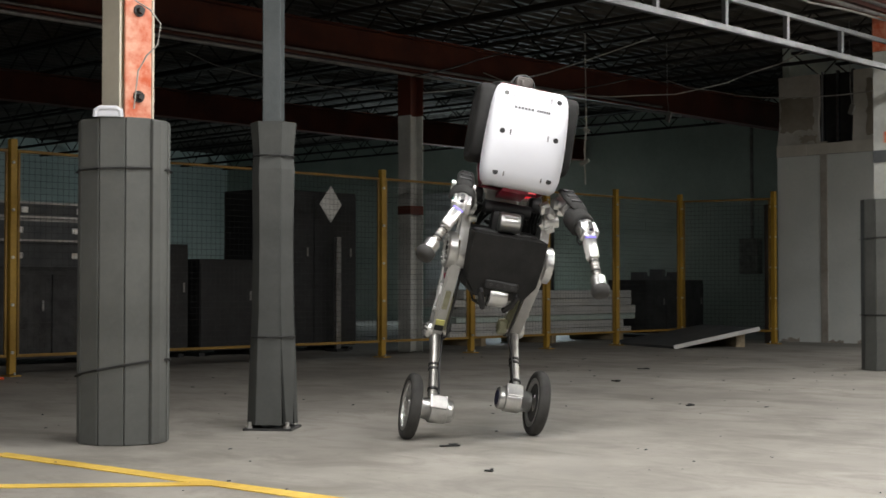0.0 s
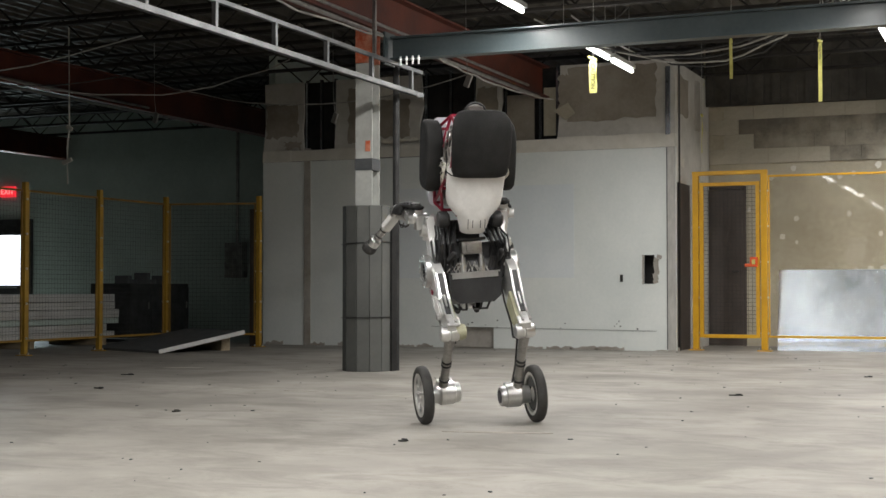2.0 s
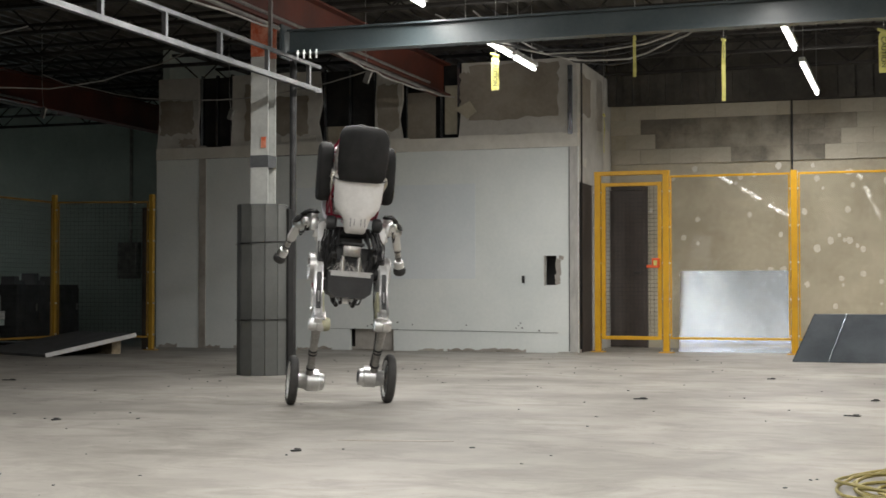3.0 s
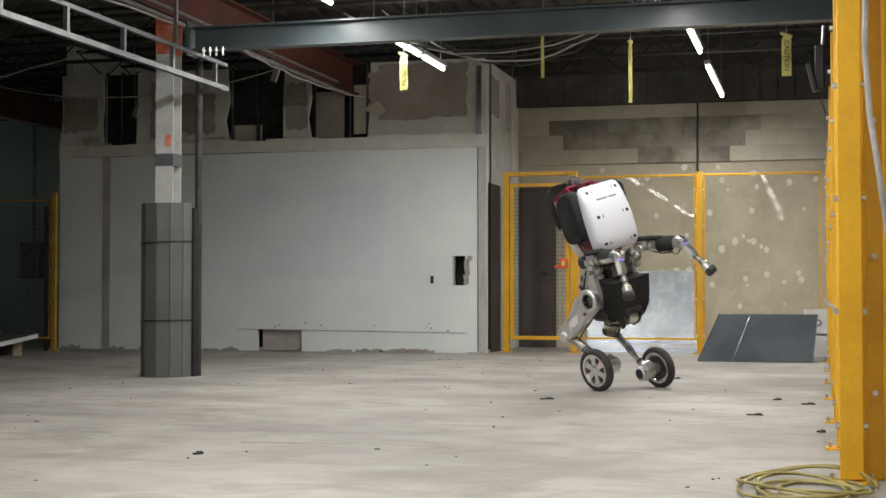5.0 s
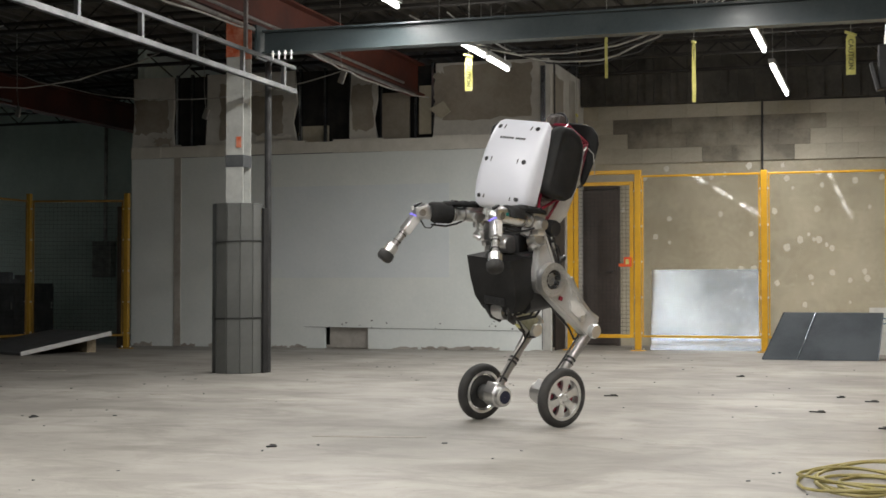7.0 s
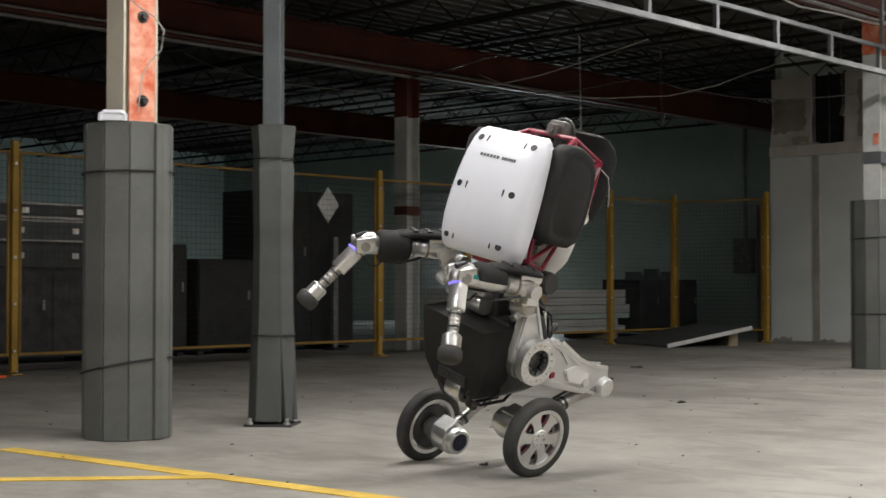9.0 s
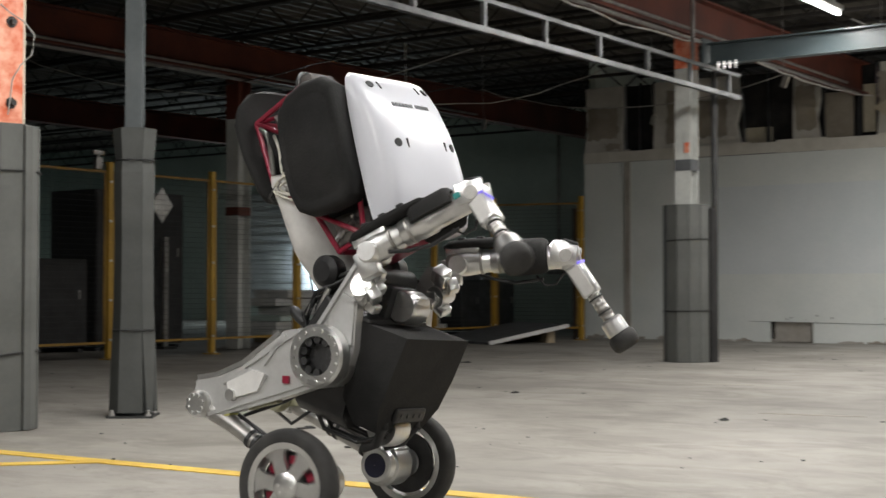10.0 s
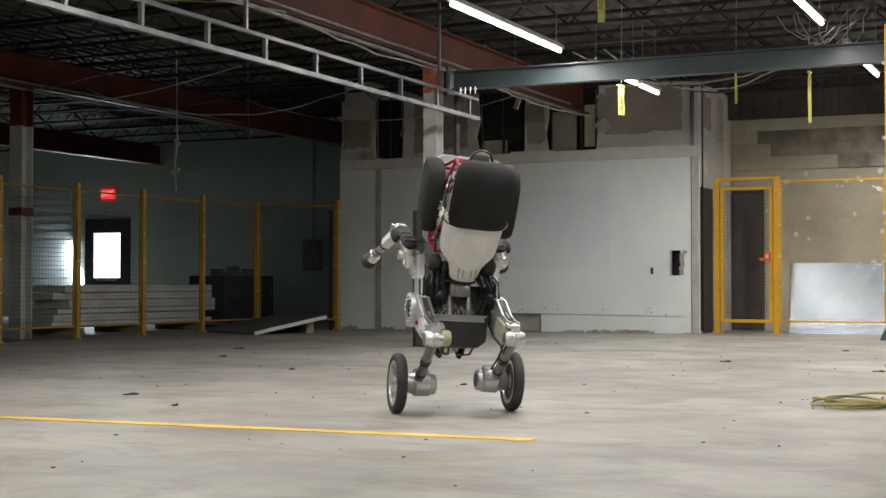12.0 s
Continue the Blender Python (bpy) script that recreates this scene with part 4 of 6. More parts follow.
for y in (7.03, 7.17):
    bt = thing("white_bottle", "small white plastic bottle on a cabinet ledge", "bottle", -12.08, y, 0.66, 0, "bottles")
    bm = lathe(B(), [(0.001, 0), (0.034, 0), (0.036, 0.01), (0.036, 0.13), (0.02, 0.16), (0.016, 0.165), (0.016, 0.19), (0.001, 0.19)], Matrix(), 16); part("body", bm, "board_white", bt, smooth=40)
lg = thing("ledge", "thin steel ledge on the cabinet front", "ledge", -12.08, 7.1, 0.645)
bm = B(); box(bm, 0, 0, 0, 0.12, 0.4, 0.02); part("shelf", bm, "dark_steel", lg)
for k in range(3):
    cr = thing("blue_crate", "blue plastic crate stacked by the fence", "crate", -11.6, 5.75, 0.19 * k, 90, "blue crates")
    bm = B(); box(bm, 0, 0, 0.09, 0.75, 0.45, 0.175, bevel=0.008); part("body", bm, "blue", cr)
    bm = B(); box(bm, 0, -0.23, 0.165, 0.77, 0.02, 0.02); box(bm, 0, -0.23, 0.09, 0.77, 0.012, 0.012); part("rib", bm, "blue", cr)
# stack of long white boards on bearers
for y in (13.0, 14.4, 15.9):
    bb = thing("timber_bearer", "rough timber bearer under the board stack", "timber", -12.15, y, 0, 0, "bearers")
    bm = B(); box(bm, 0, 0, 0.05, 0.9, 0.09, 0.10, bevel=0.004); part("beam", bm, "wood", bb)
zz = 0.10
for k in range(6):
    h = (0.09, 0.10, 0.08, 0.12, 0.10, 0.11)[k]
    wbd = thing("white_board_bundle", "long bundle of white boards stacked flat", "boards", -12.1 + rnd.uniform(-0.05, 0.05), 14.45 + rnd.uniform(-0.12, 0.12), zz, rnd.uniform(-1.2, 1.2), "board stack")
    bm = B(); box(bm, 0, 0, h / 2, 0.6, 3.7 - 0.15 * (k % 2), h - 0.006, bevel=0.006); part("board_slab", bm, "board_white" if k not in (2,) else "far_wall", wbd)
    zz += h
tb = cabinet("work_bench", "dark cluttered work bench by the far wall", "bench", -12.3, 17.6, 1.5, 0.7, 0.85, "dark_steel", 3)
for k in range(5):
    bx = thing("dark_box", "small dark box on the work bench", "box", -12.3 + rnd.uniform(-0.15, 0.15), 17.1 + 0.25 * k, 0.82, rnd.uniform(0, 30), "bench boxes")
    h = rnd.uniform(0.08, 0.2); bm = B(); box(bm, 0, 0, h / 2 + 0.002, 0.2, 0.18, h, bevel=0.006); part("body", bm, "band", bx)
eb = thing("electric_box", "grey electric switch box on the far wall", "switch box", -12.95, FAR_Y - 0.10, 0)
bm = B(); box(bm, 0, 0, 1.28, 0.36, 0.18, 0.62, bevel=0.01); part("box", bm, "dull_steel", eb)
bm = B(); rod(bm, (0, 0.05, 1.59), (0, 0.05, 4.0), 0.03); part("conduit", bm, "dull_steel", eb)
rp = thing("ramp_board", "dark tilted board with a pale edge beside the fence", "ramp", 0, 0, 0)
bm = B()
q = [(-9.55, 14.05, 0.03), (-8.97, 15.02, 0.25), (-10.25, 15.75, 0.25), (-11.0, 14.72, 0.03)]
va = [bm.verts.new(p) for p in q]; vb = [bm.verts.new((x, y, z - 0.03)) for x, y, z in q]
bm.faces.new(va), bm.faces.new(vb[::-1])
for i in range(4):
    bm.faces.new((va[i], va[(i + 1) % 4], vb[(i + 1) % 4], vb[i]))
part("deck", bm, "band", rp)
bm = B(); bar(bm, (-9.545, 14.035, 0.02), (-8.955, 15.01, 0.235), 0.012, 0.05); part("edge", bm, "board_white", rp)
bm = B(); box(bm, -9.7, 15.3, 0.105, 1.0, 0.12, 0.21, pose(0, 0, 0, 0, 0, -28).to_3x3()); part("support", bm, "wood", rp)
cn = thing("traffic_cone", "small orange traffic cone by the fence", "cone", -10.42, 5.55, 0)
bm = lathe(B(), [(0.085, 0.02), (0.08, 0.03), (0.025, 0.27), (0.018, 0.28), (0.001, 0.28)], Matrix(), 24); part("cone_body", bm, "cone_orange", cn, smooth=40)
bm = B(); box(bm, 0, 0, 0.011, 0.22, 0.22, 0.022, bevel=0.006); part("base", bm, "cone_orange", cn)
cl = thing("fence_camera", "small grey camera clamped on the fence rail", "camera", -10.65, 8.62, 1.915)
bm = B(); box(bm, 0, 0, 0.06, 0.06, 0.08, 0.12, bevel=0.008); rod(bm, (0, 0, 0.12), (0, 0, 0.20), 0.02); box(bm, 0.0, 0, 0.17, 0.05, 0.14, 0.05, bevel=0.006); part("body", bm, "dull_steel", cl)

# ---- ceiling hangings ----
def caution_tape(x, y, z0, z1, w=0.072, text="", rz=0):
    tp = thing("caution_tape", "yellow caution tape strip hanging from the ceiling", "tape", x, y, 0, rz, "caution tapes")
    bm = B()
    n = 9
    rows = []
    for k in range(n):
        z = z0 + (z1 - z0) * k / (n - 1)
        tw = math.radians(8 * math.sin(k * 1.1 + x * 5)); hw = w / 2 * (0.55 if k == n - 1 else 1)
        rows.append([bm.verts.new((sx * hw * math.cos(tw), sx * hw * math.sin(tw) + 0.006 * math.sin(k * 0.9) + d, z)) for sx, d in ((-1, 0), (1, 0), (1, 0.0015), (-1, 0.0015))])
    for p, q in zip(rows, rows[1:]):
        for i in range(4):
            bm.faces.new((p[i], p[(i + 1) % 4], q[(i + 1) % 4], q[i]))
    bm.faces.new(rows[0][::-1]), bm.faces.new(rows[-1])
    part("strip", bm, "tape", tp)
    bm = B(); rod(bm, (0, 0.002, z1 - 0.01), (0.01, 0.002, DECK_Z + 0.02), 0.003, n=5); part("tie", bm, "wire", tp)
    bm = B(); box(bm, 0, 0, z1, w * 1.3, 0.03, 0.025, pose(0, 0, 0, 0, 20, 0).to_3x3(), 0.006); part("knot", bm, "tape", tp)
    if text:
        cu = bpy.data.curves.new("tape_text", "FONT"); cu.body, cu.size, cu.extrude, cu.align_y = text, w * 0.72, 0.0006, "CENTER"
        tx = new("tape_text", cu); tx.parent = tp; tx.matrix_basis = pose(0, -0.010, z1 - 0.05, 90, 90, 0); cu.materials.append(M["black"])
    return tp

caution_tape(-3.94, 13.2, 2.69, 3.03, 0.078, "CAUTION")
caution_tape(-2.585, 13.2, 2.75, 3.16, 0.03)
caution_tape(-1.765, 13.2, 2.49, 3.05, 0.036, "CAUTION")
caution_tape(-0.37, 13.2, 2.68, 3.05, 0.085, "CAUTION")
caution_tape(-2.9, 9.4, 3.05, 3.45, 0.07, "CAUTION")
caution_tape(RETURN_X + 0.06, 18.25, 2.56, 3.05, 0.05, "", 90)
hk = thing("tape_knot", "knotted strip of pale tape hanging in the bay", "tape", -10.86, 14.0, 0)
bm = tube_path(B(), [(0, 0, DECK_Z + 0.02), (0.02, 0, 2.75), (-0.01, 0, 2.5), (0.0, 0, 2.05)], 0.012, 5); box(bm, 0.02, 0, 2.74, 0.10, 0.03, 0.05, pose(0, 0, 0, 0, 30, 0).to_3x3(), 0.008); box(bm, -0.01, 0, 2.33, 0.15, 0.03, 0.05, pose(0, 0, 0, 0, -20, 0).to_3x3(), 0.008); part("strip", bm, "plaster_spot", hk)

def sag(name, label, a, b, drop, r, mat, n=12, wob=0.0, seed=0):
    rr_ = random.Random(seed)
    a, b = Vector(a), Vector(b)
    pts = [a.lerp(b, k / n) - Vector((rr_.uniform(-wob, wob), rr_.uniform(-wob, wob), drop * 4 * (k / n) * (1 - k / n) + rr_.uniform(-wob, wob) * 0.5)) for k in range(n + 1)]
    return tagged(part(name, tube_path(B(), pts, r, 6), mat), label, "cable")

for k in range(5):
    sag("ceiling_cable", "loose grey cable slung under the joists", (-4.9 + 0.2 * k, 13.6, 3.55), (-1.2 - 0.1 * k, 13.0 + 0.1 * k, 3.56), 0.50 + 0.03 * k, 0.010, "wire" if k % 2 else "dark_steel", 14, 0.03, k)
for k in range(4):
    sag("ceiling_cable", "tangled pale cable hanging by the crane beam", (-1.95 + 0.1 * k, 12.6, 3.6), (-1.35 + 0.12 * k, 12.4, 3.6), 0.30 + 0.06 * k, 0.006, "wire", 12, 0.05, 20 + k)
for k in range(4):
    sag("ceiling_cable", "dark cable slung across the bay ceiling", (-15 + 1.1 * k, 9 + k, 3.6), (-9.5 + 0.4 * k, 12 + k, 3.58), 0.55, 0.008, "wire" if k % 2 else "dark_steel", 14, 0.04, 40 + k)
for k in range(3):
    sag("ceiling_cable", "pale cable looping along the red roof beam", (-5.50, 4 + 4.2 * k, 3.14), (-5.48, 8.2 + 4.2 * k, 3.14), 0.09, 0.009, "wire", 16, 0.02, 60 + k)
sag("ceiling_cable", "yellowish cord across the bay ceiling", (-9.0, 2.25, 3.61), (-6.2, 9.75, 3.61), 0.36, 0.007, "cable_yellow", 14, 0.02, 70)
sag("ceiling_cable", "long sagging cable before the white wall", (-11.0, 16.0, 3.6), (-5.8, 16.0, 3.6), 0.45, 0.008, "wire", 14, 0.02, 71)
wv = thing("loose_wire", "thin pale wire dangling beside the cream column", "wire", -5.57, 3.65, 0, 0)
bm = tube_path(B(), [(0.0, 0.0, 2.16), (0.05, 0.03, 2.11), (0.10, 0.07, 2.07), (0.145, 0.10, 2.0), (0.135, 0.09, 1.90), (0.09, 0.06, 1.85), (0.05, 0.04, 1.78), (0.03, 0.03, 1.6)], 0.0035, 5); part("wire", bm, "wire", wv)
for k, (x, y) in enumerate(((-5.45, 13.6), (-8.2, 15.9), (-10.3, 15.0))):
    dk = thing("hanging_scrap", "grey scrap of wrapping hanging from a cable", "scrap", x, y, 0)
    bm = tube_path(B(), [(0, 0, DECK_Z + 0.02), (0.01, 0, 3.2), (0.03, 0.01, 2.98)], 0.004, 5); box(bm, 0.03, 0, 2.95, 0.07, 0.03, 0.14, pose(0, 0, 0, 10, 25, 0).to_3x3(), 0.01); part("scrap", bm, "dull_steel", dk)

# ---- floor markings and litter ----
def stripe(a, b, w, z=0.0022):
    a, b = Vector((*a, z)), Vector((*b, z))
    bm = B(); bar(bm, a, b, w, 0.0036)
    return structure("floor_marking", bm, "yellow_line", "worn yellow floor line")

stripe((-5.74, 3.10), (-1.2, 3.40), 0.10)
stripe((-4.24, 3.20), (-6.6, 0.55), 0.09, 0.003)
stripe((-5.72, 3.04), (-5.76, 1.6), 0.09, 0.0026)

cc = thing("cable_coil", "loose coil of yellow extension cable on the floor", "cable", -0.16, 5.88, 0)
for k in range(7):
    r, off = 0.17 + 0.02 * k, (rnd.uniform(-0.06, 0.06), rnd.uniform(-0.10, 0.10))
    pts = [(off[0] + r * 0.85 * math.cos(a) + rnd.uniform(-.006, .006), off[1] + r * 1.35 * math.sin(a), 0.008 + 0.007 * k * (0.6 + 0.4 * math.sin(a * 2 + k))) for a in [2 * math.pi * i / 36 for i in range(35)]]
    part("cable_turn", tube_path(B(), pts, 0.0065, 6), "cable_yellow", cc)

for k, (x, y, l, a) in enumerate(((-1.95, 10.06, 0.10, 20), (-0.18, 10.07, 0.09, 5), (-0.49, 9.15, 0.10, -10), (-0.39, 10.41, 0.06, 30), (-4.46, 4.72, 0.10, 60), (-3.73, 4.18, 0.035, 10), (-0.10, 8.2, 0.05, 0), (-2.9, 6.4, 0.05, 40), (-4.9, 7.4, 0.06, 75), (-1.3, 12.6, 0.07, 10), (-6.6, 8.9, 0.09, -20), (-7.4, 10.4, 0.12, 10))):
    dbm = thing("floor_scrap", "small dark scrap lying on the concrete floor", "scrap", x, y, 0, a, "floor scraps")
    bm = B(); box(bm, 0, 0, 0.006, l, 0.018, 0.008, bevel=0.002); box(bm, l * 0.2, 0.012, 0.009, l * 0.35, 0.03, 0.012, pose(0, 0, 0, 0, 0, 25).to_3x3(), 0.003); part("scrap", bm, "dark_steel", dbm)
bm = B()
rq = random.Random(77)
for k in range(300):
    x, y = rq.uniform(-10, 0), rq.uniform(-1, 16.8)
    s = rq.uniform(0.003, 0.010)
    box(bm, x, y, s * 0.3, s * rq.uniform(0.6, 3.0), s, s * 0.6, pose(0, 0, 0, 0, 0, rq.uniform(0, 180)).to_3x3())
tagged(part("grit", bm, "band"), "dark grit and chips scattered over the floor", "grit", kind="stuff")
# patched repair strips in the slab
for k, (x, y, l, w, a) in enumerate(((-4.12, 9.09, 0.55, 0.10, 4), (-5.0, 9.27, 0.35, 0.06, 8), (-6.0, 9.3, 0.30, 0.05, 0), (-2.6, 7.0, 0.7, 0.06, 14), (-7.6, 11.6, 0.4, 0.06, 20), (-1.7, 13.7, 0.35, 0.05, 0), (-3.6, 13.4, 0.3, 0.05, 10))):
    bm = B()
    n = 12
    prism(bm, [(l / 2 * math.cos(t) * rq.uniform(.7, 1), w / 2 * math.sin(t) * rq.uniform(.5, 1)) for t in [2 * math.pi * i / n for i in range(n)]], 0.003, pose(x, y, 0.0015, 0, 0, a))
    structure("floor_patch", bm, "old_plaster", "dark chipped patch in the slab")


# ---- the robot ----
THIGH, SHIN, WHEEL_R, WHEEL_Y, LEG_Y, WAIST, UPPER, FORE = 0.465, 0.455, 0.165, 0.325, 0.215, 0.245, 0.34, 0.31
robot = thing("wheeled_robot", "two-wheeled balancing robot with white shell, red tube frame and aluminium legs", "robot")
XZ = Matrix(((1, 0, 0, 0), (0, 0, -1, 0), (0, 1, 0, 0), (0, 0, 0, 1)))   # plate outlines (x, z) with their depth along y
P = {}


def plate(bm, outline, y, depth):
    return prism(bm, outline, depth, Matrix.Translation((0, y, 0)) @ XZ)


def loft(bm, rings):
    """Skins closed rings of points and caps both ends."""
    vs = [[bm.verts.new(p) for p in ring] for ring in rings]
    n = len(vs[0])
    for a, b in zip(vs, vs[1:]):
        for i in range(n):
            bm.faces.new((a[i], a[(i + 1) % n], b[(i + 1) % n], b[i]))
    bm.faces.new(vs[0][::-1]), bm.faces.new(vs[-1])
    return bm


def soften(bm, w, seg=3):
    bmesh.ops.bevel(bm, geom=[e for e in bm.edges if len(e.link_faces) == 2 and e.calc_face_angle(0) > 0.6], offset=w, segments=seg, affect="EDGES", profile=0.5)
    return bm


# torso: red tube cage with everything that rides on it
nodes = {"a": (0.076, 0.17, 0.545), "b": (-0.073, 0.12, 0.64), "c": (-0.27, 0.13, 0.585), "d": (-0.235, 0.15, 0.366), "e": (-0.08, 0.17, 0.23), "f": (0.08, 0.17, 0.12), "g": (-0.06, 0.17, 0.45), "h": (-0.04, 0.15, 0.10), "i": (0.10, 0.17, 0.30)}
bm = B()
for s in (1, -1):
    q = {k: (x, s * y, z) for k, (x, y, z) in nodes.items()}
    for u, v in ("ab", "bc", "cd", "de", "ef", "bg", "ge", "cg", "ga", "eh", "hf", "if", "gc", "di", "bd"):
        if u + v in ("di", "bd"):
            continue
        rod(bm, q[u], q[v], 0.0085, n=8)
for k in "abcdefh":
    x, y, z = nodes[k]
    rod(bm, (x, -y, z), (x, y, z), 0.0085, n=8)
rod(bm, nodes["b"], (nodes["c"][0], -nodes["c"][1], nodes["c"][2]), 0.0075, n=8)
torso = part("torso_frame", bm, "red_frame", robot, "red powder-coated tube cage", smooth=40)
P["torso"] = torso

SHELL = [(0.09 + (z - 0.125) * 1.19, x, w * 1.05) for z, x, w in ((0.125, 0.215, 0.160), (0.14, 0.236, 0.178), (0.18, 0.252, 0.188), (0.24, 0.260, 0.192), (0.32, 0.256, 0.192), (0.39, 0.244, 0.190), (0.46, 0.222, 0.186), (0.51, 0.196, 0.180), (0.54, 0.172, 0.170), (0.555, 0.145, 0.150))]


def shell_ring(z, xf, w, xb=0.14, n=30):
    ring = []
    for k in range(n + 1):
        a = -math.pi / 2 + math.pi * k / n
        c, s = math.cos(a), math.sin(a)
        ring.append((xb + (xf - xb) * abs(c) ** 0.42, w * math.copysign(abs(s) ** 0.55, s), z))
    return ring


def shell_x(y, z):
    for (z0, x0, w0), (z1, x1, w1) in zip(SHELL, SHELL[1:]):
        if z0 <= z <= z1:
            t = (z - z0) / (z1 - z0)
            xf, w = x0 + t * (x1 - x0), w0 + t * (w1 - w0)
            s = min(1, abs(y) / w) ** (1 / 0.55)
            return 0.14 + (xf - 0.14) * max(0, 1 - s * s) ** 0.21
    return 0.2


bm = loft(B(), [shell_ring(*r) for r in SHELL])
shell = part("front_shell", bm, "shell_white", torso, "glossy white front shell with black fastener holes", smooth=50)
for y in (-0.135, 0.135):
    for z in (0.145, 0.35, 0.55):
        bm = B(); x = shell_x(y, z)
        nrm = Vector((shell_x(y, z) - 0.115, 0.03 * (1 if y > 0 else -1), 0)).normalized() if z < 0.4 else Vector((1, 0.2 * (1 if y > 0 else -1), 0.6)).normalized()
        rod(bm, Vector((x, y, z)) - nrm * 0.004, Vector((x, y, z)) + nrm * 0.0025, 0.0135, n=14)
        part("fastener", bm, "black", torso)
        bm = B(); ys = y * 0.70; x = shell_x(ys, z)
        box(bm, x + 0.0005, ys, z, 0.004, 0.005, 0.028, pose(0, 0, 0, 0, -28 if z > 0.4 else 0, 0).to_3x3()); part("slot", bm, "black", torso)
for y0, y1 in ((0.092, 0.022), (0.010, -0.092)):
    bm = B()
    n = 6
    for k in range(n):
        y = y0 + (y1 - y0) * (k + 0.5) / n
        box(bm, shell_x(y, 0.482) + 0.0005, y, 0.482, 0.003, abs(y1 - y0) / n * 0.72, 0.012, pose(0, 0, 0, 0, -18, 0).to_3x3())
    part("lettering_bar", bm, "band", torso, "small grey lettering bars")
for s in (1, -1):
    bm = B()
    out = [(0.138, 0.560), (0.10, 0.598), (0.03, 0.606), (-0.04, 0.588), (-0.085, 0.545), (-0.104, 0.47), (-0.108, 0.36), (-0.104, 0.285), (-0.085, 0.232), (-0.045, 0.208), (0.03, 0.204), (0.10, 0.210), (0.128, 0.232), (0.138, 0.28)]
    rings = []
    for y, k in ((0.165, 0.90), (0.175, 0.97), (0.215, 1.0), (0.240, 0.985), (0.252, 0.94), (0.2555, 0.89), (0.2515, 0.80), (0.2515, 0.74), (0.256, 0.69)):
        rings.append([(0.01 + (x - 0.01) * k, s * y, 0.39 + (z - 0.39) * k) for x, z in out])
    loft(bm, rings); part("side_pad", bm, "black_pad", torso, "black moulded side pad", smooth=55)
bm = loft(B(), [[(xf + 0.035 * math.cos(a) * k - 0.0, w * math.copysign(abs(math.sin(a)) ** 0.5, math.sin(a)), z) for a in [2 * math.pi * i / 28 for i in range(28)]] for z, xf, w, k in ((0.325, -0.278, 0.11, 0.5), (0.335, -0.280, 0.145, 0.9), (0.37, -0.290, 0.160, 1), (0.50, -0.316, 0.168, 1), (0.60, -0.322, 0.168, 1), (0.65, -0.305, 0.158, 1), (0.685, -0.28, 0.130, 0.9), (0.695, -0.272, 0.09, 0.5))])
part("rear_pad", bm, "black_pad", torso, "black moulded rear pad", smooth=55)
bm = loft(B(), [[(xc + d * math.cos(a), w * math.copysign(abs(math.sin(a)) ** 0.6, math.sin(a)), z) for a in [2 * math.pi * i / 28 for i in range(28)]] for z, xc, w, d in ((-0.01, -0.145, 0.055, 0.04), (0.0, -0.15, 0.068, 0.07), (0.04, -0.165, 0.078, 0.085), (0.09, -0.17, 0.092, 0.09), (0.13, -0.17, 0.130, 0.092), (0.16, -0.17, 0.150, 0.092), (0.21, -0.175, 0.160, 0.087), (0.30, -0.195, 0.165, 0.07), (0.37, -0.22, 0.166, 0.05), (0.40, -0.235, 0.155, 0.03))])
part("rear_cover", bm, "cover_white", torso, "matt white moulded rear cover", smooth=55)
for s in (1, -1):
    bm = tube_path(B(), [(-0.268, s * 0.10, 0.335), (-0.272, s * 0.13, 0.332), (-0.262, s * 0.155, 0.338), (-0.22, s * 0.176, 0.352)], 0.004); part("cover_strap", bm, "black", torso)
    for k in range(2):
        bm = B(); box(bm, -0.2565, s * (0.022 + 0.026 * k), 0.06, 0.003, 0.004, 0.045 + 0.01 * k); part("cover_slit", bm, "band", torso)
bm = B(); box(bm, -0.12, 0.0, 0.668, 0.072, 0.088, 0.072, bevel=0.014); box(bm, -0.075, 0.0, 0.660, 0.035, 0.055, 0.05, bevel=0.009); rod(bm, (-0.058, 0, 0.663), (-0.048, 0, 0.663), 0.018, n=14)
part("sensor_head", bm, "head_grey", torso, "grey-brown sensor block on top", smooth=40)
bm = tube_path(B(), [(-0.135, 0.06 * math.cos(a), 0.660 + 0.058 * math.sin(a)) for a in [math.pi * i / 12 for i in range(13)]], 0.007, 8); part("lifting_loop", bm, "dark_steel", torso)
bm = B(); box(bm, -0.03, 0, 0.37, 0.20, 0.26, 0.30, bevel=0.02); box(bm, -0.16, 0, 0.45, 0.10, 0.18, 0.16, bevel=0.02)
part("core_box", bm, "black", torso)
bm = B()
rr = random.Random(11)
box(bm, -0.015, 0, 0.525, 0.19, 0.24, 0.02, bevel=0.004)
for k in range(26):
    box(bm, rr.uniform(-0.12, 0.09), rr.uniform(-0.13, 0.13), 0.545 + rr.uniform(-0.02, 0.03), rr.uniform(0.015, 0.05), rr.uniform(0.015, 0.05), rr.uniform(0.01, 0.04), pose(0, 0, 0, rr.uniform(0, 40), rr.uniform(0, 40), rr.uniform(0, 90)).to_3x3(), 0.003)
part("valve_block", bm, "steel", torso, "bright hydraulic valve block")
